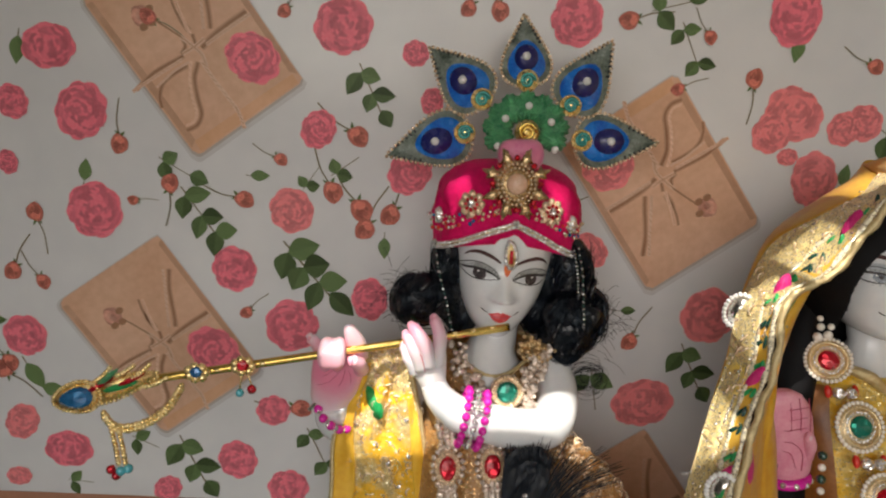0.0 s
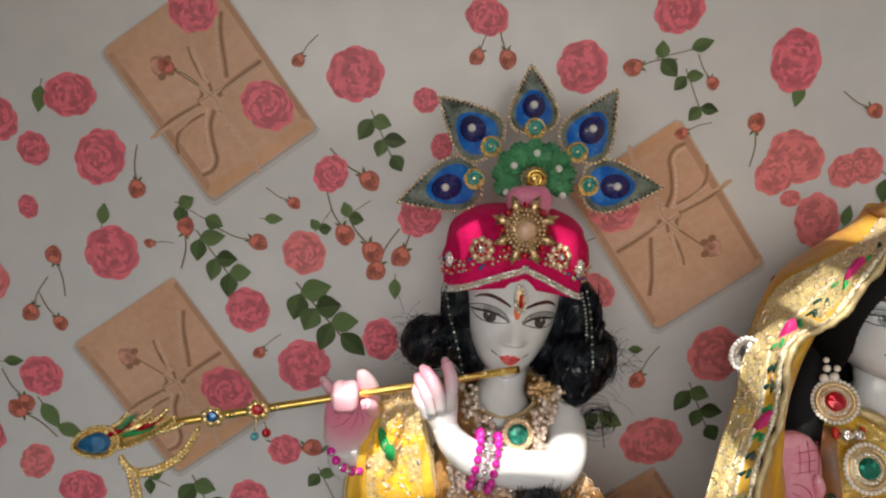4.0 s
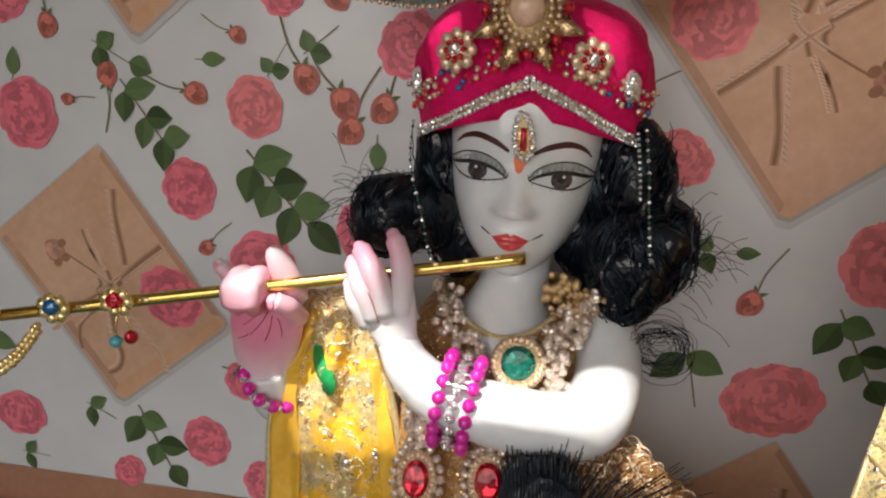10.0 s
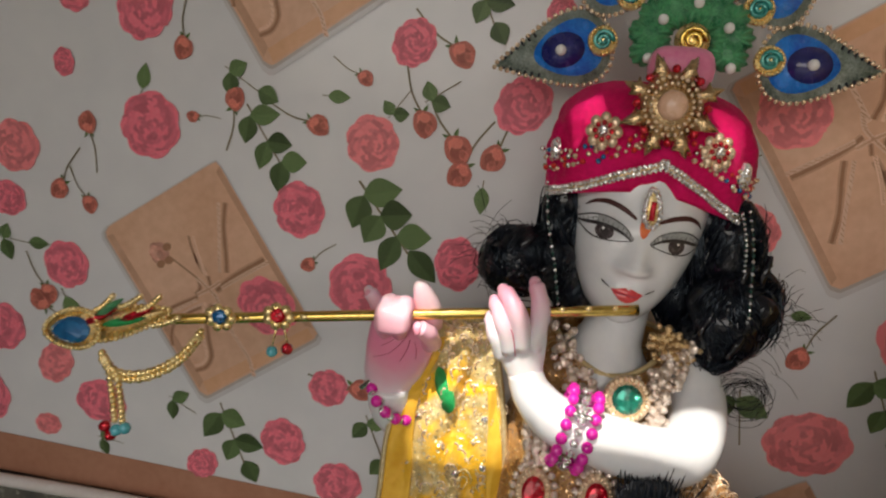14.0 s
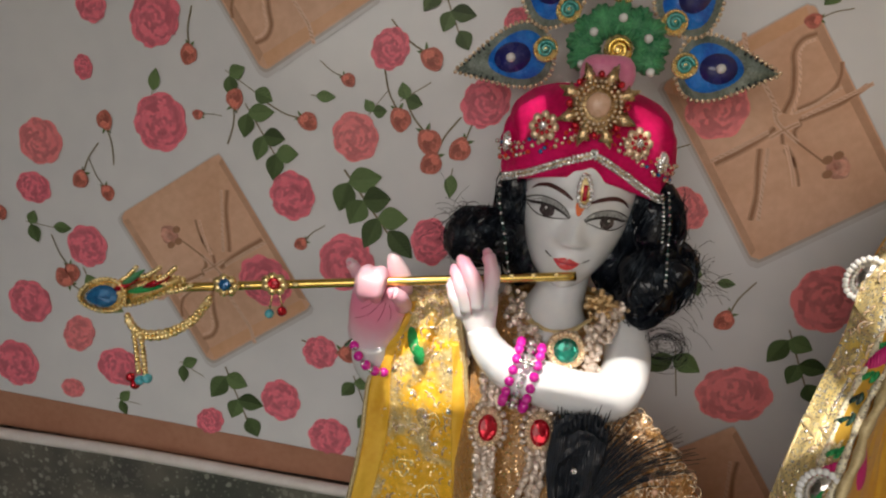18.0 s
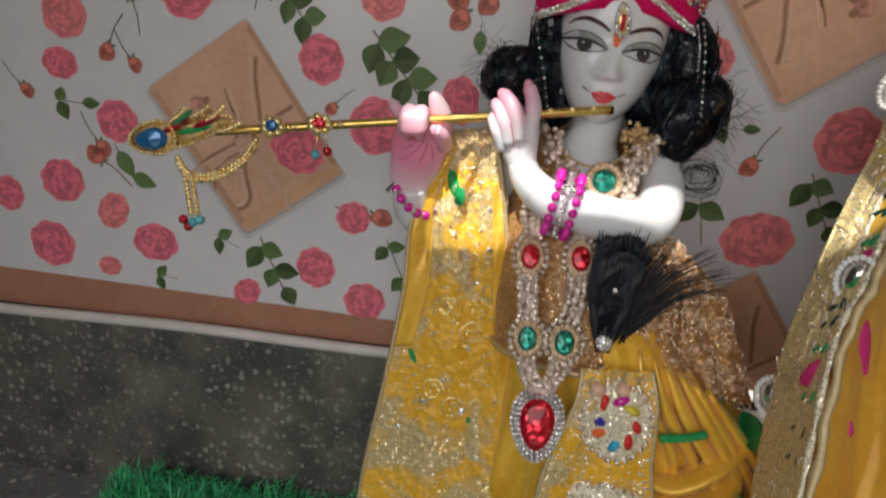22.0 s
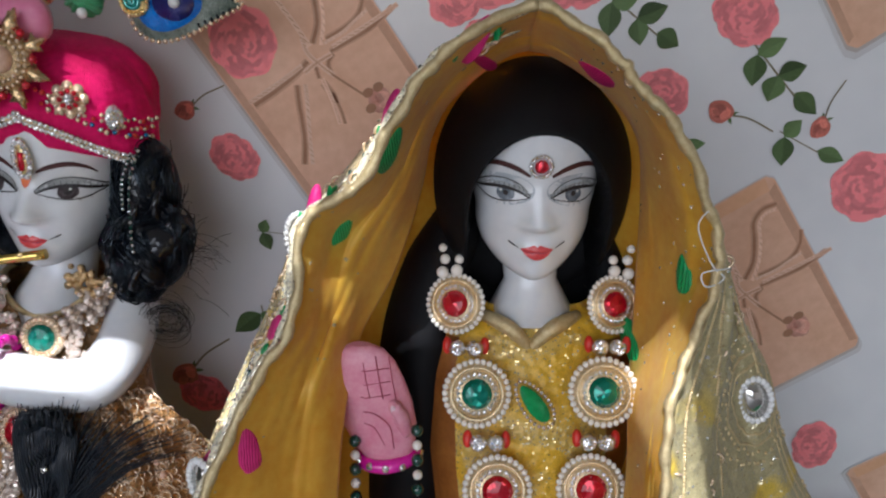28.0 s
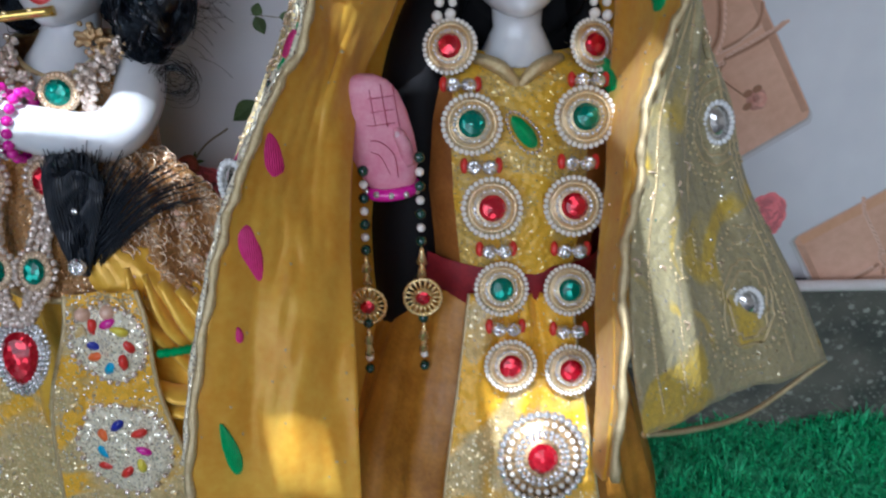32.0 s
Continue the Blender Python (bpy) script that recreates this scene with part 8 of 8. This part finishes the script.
for sd, x, z, g, n in ((4, 0.386, 0.286, 20, (0.15, -1, 0.1)), (4, 0.405, 0.205, 25, (0.15, -1, 0.1)), (3, 0.196, 0.352, -20, (-0.7, -1, 0)), (3, 0.176, 0.275, -10, (-0.7, -1, 0)), (3, 0.170, 0.205, 0, (-0.6, -1, 0))):
    p, _ = nearest(clothes[sd], x, z)
    n = Vector(n).normalized()
    bm = B()
    slab(bm, oval(0.0052, 0.0080, 20, g), p, n, 0.0012, 0, 0.0008)
    mi = part("oval_mirror", bm, "silver", t, "oval mirror in white pearls")
    bm = B()
    ring_of(bm, p + n * 0.0008, n, oval(0.0068, 0.0096, 24, g), 0.0015, 22, 0, 8, 6)
    st_ = part("pearl_ring", bm, "white_pearl", mi)
    st_["kind"] = "stuff"
    bm = B()
    for f in (1.9, 2.5):
        pts = []
        for a, b in oval(0.0058 * f, 0.0080 * f, 36, g):
            q, _ = nearest(clothes[sd], p.x + a * (0.6 if sd == 3 else 1), p.z + b)
            pts.append(q + n * 0.0007)
        tube(bm, pts + pts[:1], 0.0008, 6)
    part("cord_ring", bm, "piping", mi)
# rows and rounds of small beads worked over the tulle
for sd, lines, rounds in ((4, ((0.10, 0.0), (0.30, 0.08), (0.86, 0.05), (0.95, 0.0)), ((0.386, 0.286, 0.017, 0.024), (0.386, 0.286, 0.021, 0.029), (0.405, 0.205, 0.018, 0.026), (0.405, 0.205, 0.023, 0.033), (0.365, 0.235, 0.008, 0.008), (0.425, 0.240, 0.009, 0.010), (0.372, 0.190, 0.010, 0.012))),
                          (3, ((0.12, 0.0), (0.22, 0.06), (0.5, 0.2), (0.8, 0.1)), ((0.176, 0.275, 0.008, 0.020), (0.170, 0.205, 0.008, 0.024), (0.170, 0.205, 0.011, 0.031)))):
    P, bm = clothes[sd], B()
    for u0, sway in lines:
        for i in range(190):
            f = 0.12 + 0.86 * i / 189
            u = max(0.02, min(0.98, u0 + sway * math.sin(11 * f)))
            ball(bm, P[int(f * 130)][int(u * 40)].lerp(P[min(130, int(f * 130) + 1)][int(u * 40)], f * 130 % 1) + V(0, -0.0009, 0), 0.00085, 0, 6, 4)
    for x, z, rx, rz in rounds:
        for a, b in oval(rx, rz, max(16, int(rx * 2400)), 20):
            p, n = nearest(P, x + a, z + b)
            if abs(p.x - x - a) < 0.004:
                ball(bm, p + n * 0.0008, 0.0009, 0, 6, 4)
    bw = part("beadwork", bm, "silver" if sd == 3 else "piping", t, "rows of small gold beads")
    bw["kind"] = "stuff"
bm = B()
tube(bm, spline([(0.349, 0.283, 0.372), (0.344, 0.281, 0.365), (0.350, 0.280, 0.352), (0.355, 0.280, 0.347), (0.349, 0.279, 0.344), (0.347, 0.279, 0.349), (0.356, 0.279, 0.351)], 40), 0.00028, 6)
part("loose_thread", bm, "white_pearl", t, "loose white thread")

# medallion necklace
t = thing("medallion_necklace", (0.30, 0.30, 0.14), "two strands of pearl-rimmed medallions with red and green stones", "necklace", "necklaces")


def medallion_meshes():
    out = {}
    bm = B()
    slab(bm, oval(1.0, 1.0, 36), (0, 0, 0), FRONT, 0.12, 0, 0.04)
    ring_of(bm, (0, -0.12, 0), FRONT, oval(0.60, 0.60, 30), 0.085, 22, 1, 8, 6)
    tube(bm, [V(0.80 * math.cos(a), -0.15, 0.80 * math.sin(a)) for a in (2 * math.pi * i / 36 for i in range(37))], 0.05, 6, 0, False)
    out["disc"] = shared("medallion", bm, ["pale_gold", "crystal"])
    bm = B()
    ring_of(bm, (0, -0.08, 0), FRONT, oval(0.99, 0.99, 40), 0.098, 32, 0, 10, 8)
    out["rim"] = shared("pearl_rim", bm, "pearl")
    for st in ("ruby", "emerald"):
        bm = B()
        jewel(bm, (0, -0.14, 0), FRONT, 0.47, 0.47, 0.26, 0, 16)
        out[st] = shared("stone", bm, st)
    bm = B()
    jewel(bm, (0, 0, 0), FRONT, 1, 1, 0.9, 0, 12)
    out["crystal"] = shared("link_crystal", bm, "crystal")
    bm = B()
    ball(bm, (0, 0, 0), 1.0, 0, 10, 8)
    out["red"] = shared("red_link", bm, "red_bead")
    return out


MM = medallion_meshes()
MED = [(0.2641, 0.3275, 0.3147, "ruby", 0.0122), (0.2730, 0.3060, 0.2843, "emerald", 0.0132), (0.2817, 0.2890, 0.2504, "ruby", 0.0132), (0.2872, 0.2835, 0.2112, "emerald", 0.0122), (0.2919, 0.2715, 0.1755, "ruby", 0.0120)]
MED_R = [(0.3308, 0.3285, 0.3152, "ruby", 0.0118), (0.3235, 0.3020, 0.2886, "emerald", 0.0132), (0.3197, 0.2915, 0.2500, "ruby", 0.0132), (0.3203, 0.2855, 0.2090, "emerald", 0.0118), (0.3215, 0.2725, 0.1715, "ruby", 0.0118)]
for row in (MED, MED_R):
    for k, (x, y, z, st, r) in enumerate(row):
        yaw = 0.35 * (1 if row is MED_R else -1) * (k == 0)
        m = facing((x, y, z), (yaw, -1, 0.42)) @ Matrix.Diagonal((r, r, r, 1))
        d = piece("medallion", MM["disc"], t, m, "round pearl-rimmed medallion with a cut stone")
        for nm in ("rim", st):
            ob = new("pearl_rim" if nm == "rim" else "stone", MM[nm])
            ob.parent = d
        if k + 1 < len(row):
            q = row[k + 1]
            a, b = V(x, y, z), V(q[0], q[1], q[2])
            mid = a.lerp(b, 0.5 + (r - q[4]) * 8)
            for s in (-1, 1):
                piece("red_link", MM["red"], t, facing(mid + V(0.0078 * s, 0.0012, 0), (0, -1, 0.42)) @ Matrix.Diagonal((0.0020, 0.0020, 0.0036, 1)))
                piece("link_crystal", MM["crystal"], t, facing(mid + V(0.0036 * s, -0.0015, 0), (0, -1, 0.42)) @ Matrix.Diagonal((0.0036, 0.0036, 0.0034, 1)))
for sx, rowm in ((1, MED), (-1, MED_R)):
    x, y, z = rowm[0][:3]
    for k, (dx, dz, r) in enumerate(((-0.006, 0.0130, 0.0026), (0.0, 0.0140, 0.0026), (-0.005, 0.0190, 0.0022), (0.001, 0.0190, 0.0020), (-0.006, 0.0240, 0.0018))):
        piece("pearl", UNIT["pearl"], t, Matrix.Translation((x + sx * dx, y + 0.003, z + dz)) @ Matrix.Scale(r, 4))
bc2, bn2 = V(0.3061, 0.2500, 0.1375), V(0, -1, 0.42).normalized()
bm = B()
slab(bm, oval(0.0205, 0.0215, 40), bc2, bn2, 0.0016, 0, 0.0008)
big = part("large_medallion", bm, "antique", t, "large crystal-ringed medallion with a red stone")
bm = B()
for rr, cnt, r in ((0.0202, 34, 0.0021), (0.0122, 26, 0.0015), (0.0098, 22, 0.0013)):
    ring_of(bm, bc2 + bn2 * 0.0018, bn2, oval(rr, rr * 1.05, 40), r, cnt, 0, 8, 6)
cr = part("crystal_ring", bm, "crystal", big)
cr["kind"] = "stuff"
bm = B()
ring_of(bm, bc2 + bn2 * 0.0018, bn2, oval(0.0162, 0.0168, 40), 0.0014, 26, 0, 8, 6)
st_ = part("pearl_ring", bm, "pearl", big)
st_["kind"] = "stuff"
bm = B()
jewel(bm, bc2 + bn2 * 0.002, bn2, 0.0072, 0.0072, 0.0036, 0, 16)
part("stone", bm, "ruby", big)

# bindi, bangles and hanging chains
t = thing("bindi", (0.2940, 0.3155, 0.377), "round red bindi in a ring of crystals", "bindi")
bd = V(0.2950, R["pose"].translation.y - face_y(R, 0, 0.0105) - 0.0006, 0.377)
bm = B()
jewel(bm, bd, FRONT, 0.0027, 0.0027, 0.0014, 0, 14)
part("red_stone", bm, "ruby", t)
bm = B()
ring_of(bm, bd, FRONT, oval(0.0040, 0.0040, 24), 0.00095, 18, 0, 6, 5)
part("crystal_ring", bm, "crystal", t)
t = thing("bangle", (0.2365, 0.309, 0.254), "magenta bangle with hanging dark bead chains", "bangle")
bm = B()
tube(bm, [V(0.2362, 0.3075, 0.2535) + V(0.0112 * math.cos(a), 0.0095 * math.sin(a), 0.0012 * math.cos(a)) for a in (2 * math.pi * i / 30 for i in range(31))], 0.0030, 10, 0, False)
part("ring", bm, "magenta", t)
bm = B()
for k in range(7):
    a = math.pi + math.pi * k / 6
    ball(bm, V(0.2362 + 0.0135 * math.cos(a), 0.3075 + 0.0118 * math.sin(a), 0.2540), 0.0017, 0, 8, 6)
part("crystals", bm, "crystal", t)
for x0, y0, z0, x1, y1, z1 in ((0.2235, 0.299, 0.265, 0.2235, 0.287, 0.164), (0.2490, 0.297, 0.272, 0.2510, 0.286, 0.166)):
    n = 17
    for k in range(n):
        f = k / (n - 1)
        p = V(x0 + (x1 - x0) * f, y0 + (y1 - y0) * f, z0 + (z1 - z0) * f)
        if 0.55 < f < 0.72:
            continue
        bm = B()
        if k in (7, 8, 13, 14):
            tube(bm, [p + V(0, 0, 0.004), p + V(0, 0, 0.001), p + V(0, 0, -0.0045)], [0.0006, 0.0012, 0.0026], 10)
            part("gold_cone", bm, "gold", t)
        else:
            ball(bm, p, 0.0026 if k % 2 == 0 else 0.0021, 0, 10, 8)
            part("bead", bm, "dark_bead" if k % 2 == 0 else "pearl", t)
for x, y, z in ((0.2502, 0.2865, 0.2055), (0.2235, 0.290, 0.199)):
    bm = B()
    slab(bm, oval(0.0046, 0.0046, 16), (x, y, z), FRONT, 0.001, 0, 0.0004)
    tube(bm, [V(x + 0.0088 * math.cos(a), y, z + 0.0098 * math.sin(a)) for a in (2 * math.pi * i / 28 for i in range(29))], 0.0009, 6, 0, False)
    charm = part("wheel_charm", bm, "gold", t, "pierced gold wheel charm with a red centre")
    for k in range(18):
        a = 2 * math.pi * k / 18
        bm = B()
        tube(bm, [V(x + 0.0045 * math.cos(a), y, z + 0.0045 * math.sin(a)), V(x + 0.0085 * math.cos(a), y, z + 0.0095 * math.sin(a))], 0.0007, 5)
        part("spoke", bm, "gold", charm)
    bm = B()
    jewel(bm, (x, y - 0.001, z), FRONT, 0.0036, 0.0036, 0.0016, 0, 12)
    part("red_stone", bm, "ruby", charm)

# short gold bullion curls worked over the cloths
for owner, P, cnt in (("stole", stole, 640), ("front_panel", panel, 380), ("veil", clothes[4], 60), ("veil", clothes[3], 160)):
    t = bpy.data.objects[owner]
    bm, rg = B(), random.Random(len(owner) + cnt)
    for k in range(cnt):
        row = P[rg.randint(4, len(P) - 3)]
        p = row[rg.randint(1, len(row) - 2)]
        a, r, d = rg.random() * 6.28, rg.uniform(0.0012, 0.0030), rg.choice((-1, 1))
        pts = [p + V(r * math.cos(a + d * i * 0.55), -0.0006, r * math.sin(a + d * i * 0.55)) for i in range(7)]
        tube(bm, pts, 0.00055, 5)
    sq = part("bullion", bm, "rose_gold" if owner != "front_panel" else "piping", t)
    sq["kind"] = "stuff"
# a worked corner of the skirt's hem
t = bpy.data.objects["ghagra_skirt"]
bm = B()
hf, ha, hb = two_edges([(0.156, 0.214, 0.128), (0.150, 0.210, 0.095), (0.146, 0.206, 0.060)], [(0.182, 0.212, 0.118), (0.186, 0.208, 0.090), (0.190, 0.204, 0.056)], 0.001, 1, 3)
corner = sheet(bm, hf, 16, 30, 0.001)
part("hem_corner", bm, "satin", t)
bm = B()
tube(bm, corner[0], 0.0013, 8)
part("teal_edge", bm, "teal", t)
for k in range(12):
    p = corner[4 + 7 * (k // 3)][3 + 5 * (k % 3)]
    bm = B()
    tube(bm, [p + V(0.0030 * math.cos(a), -0.0006, 0.0032 * math.sin(a)) for a in (2 * math.pi * i / 18 for i in range(19))], 0.0007, 6, 0, False)
    part("mirror_ring", bm, "piping" if k % 4 else "pink_thread", t)
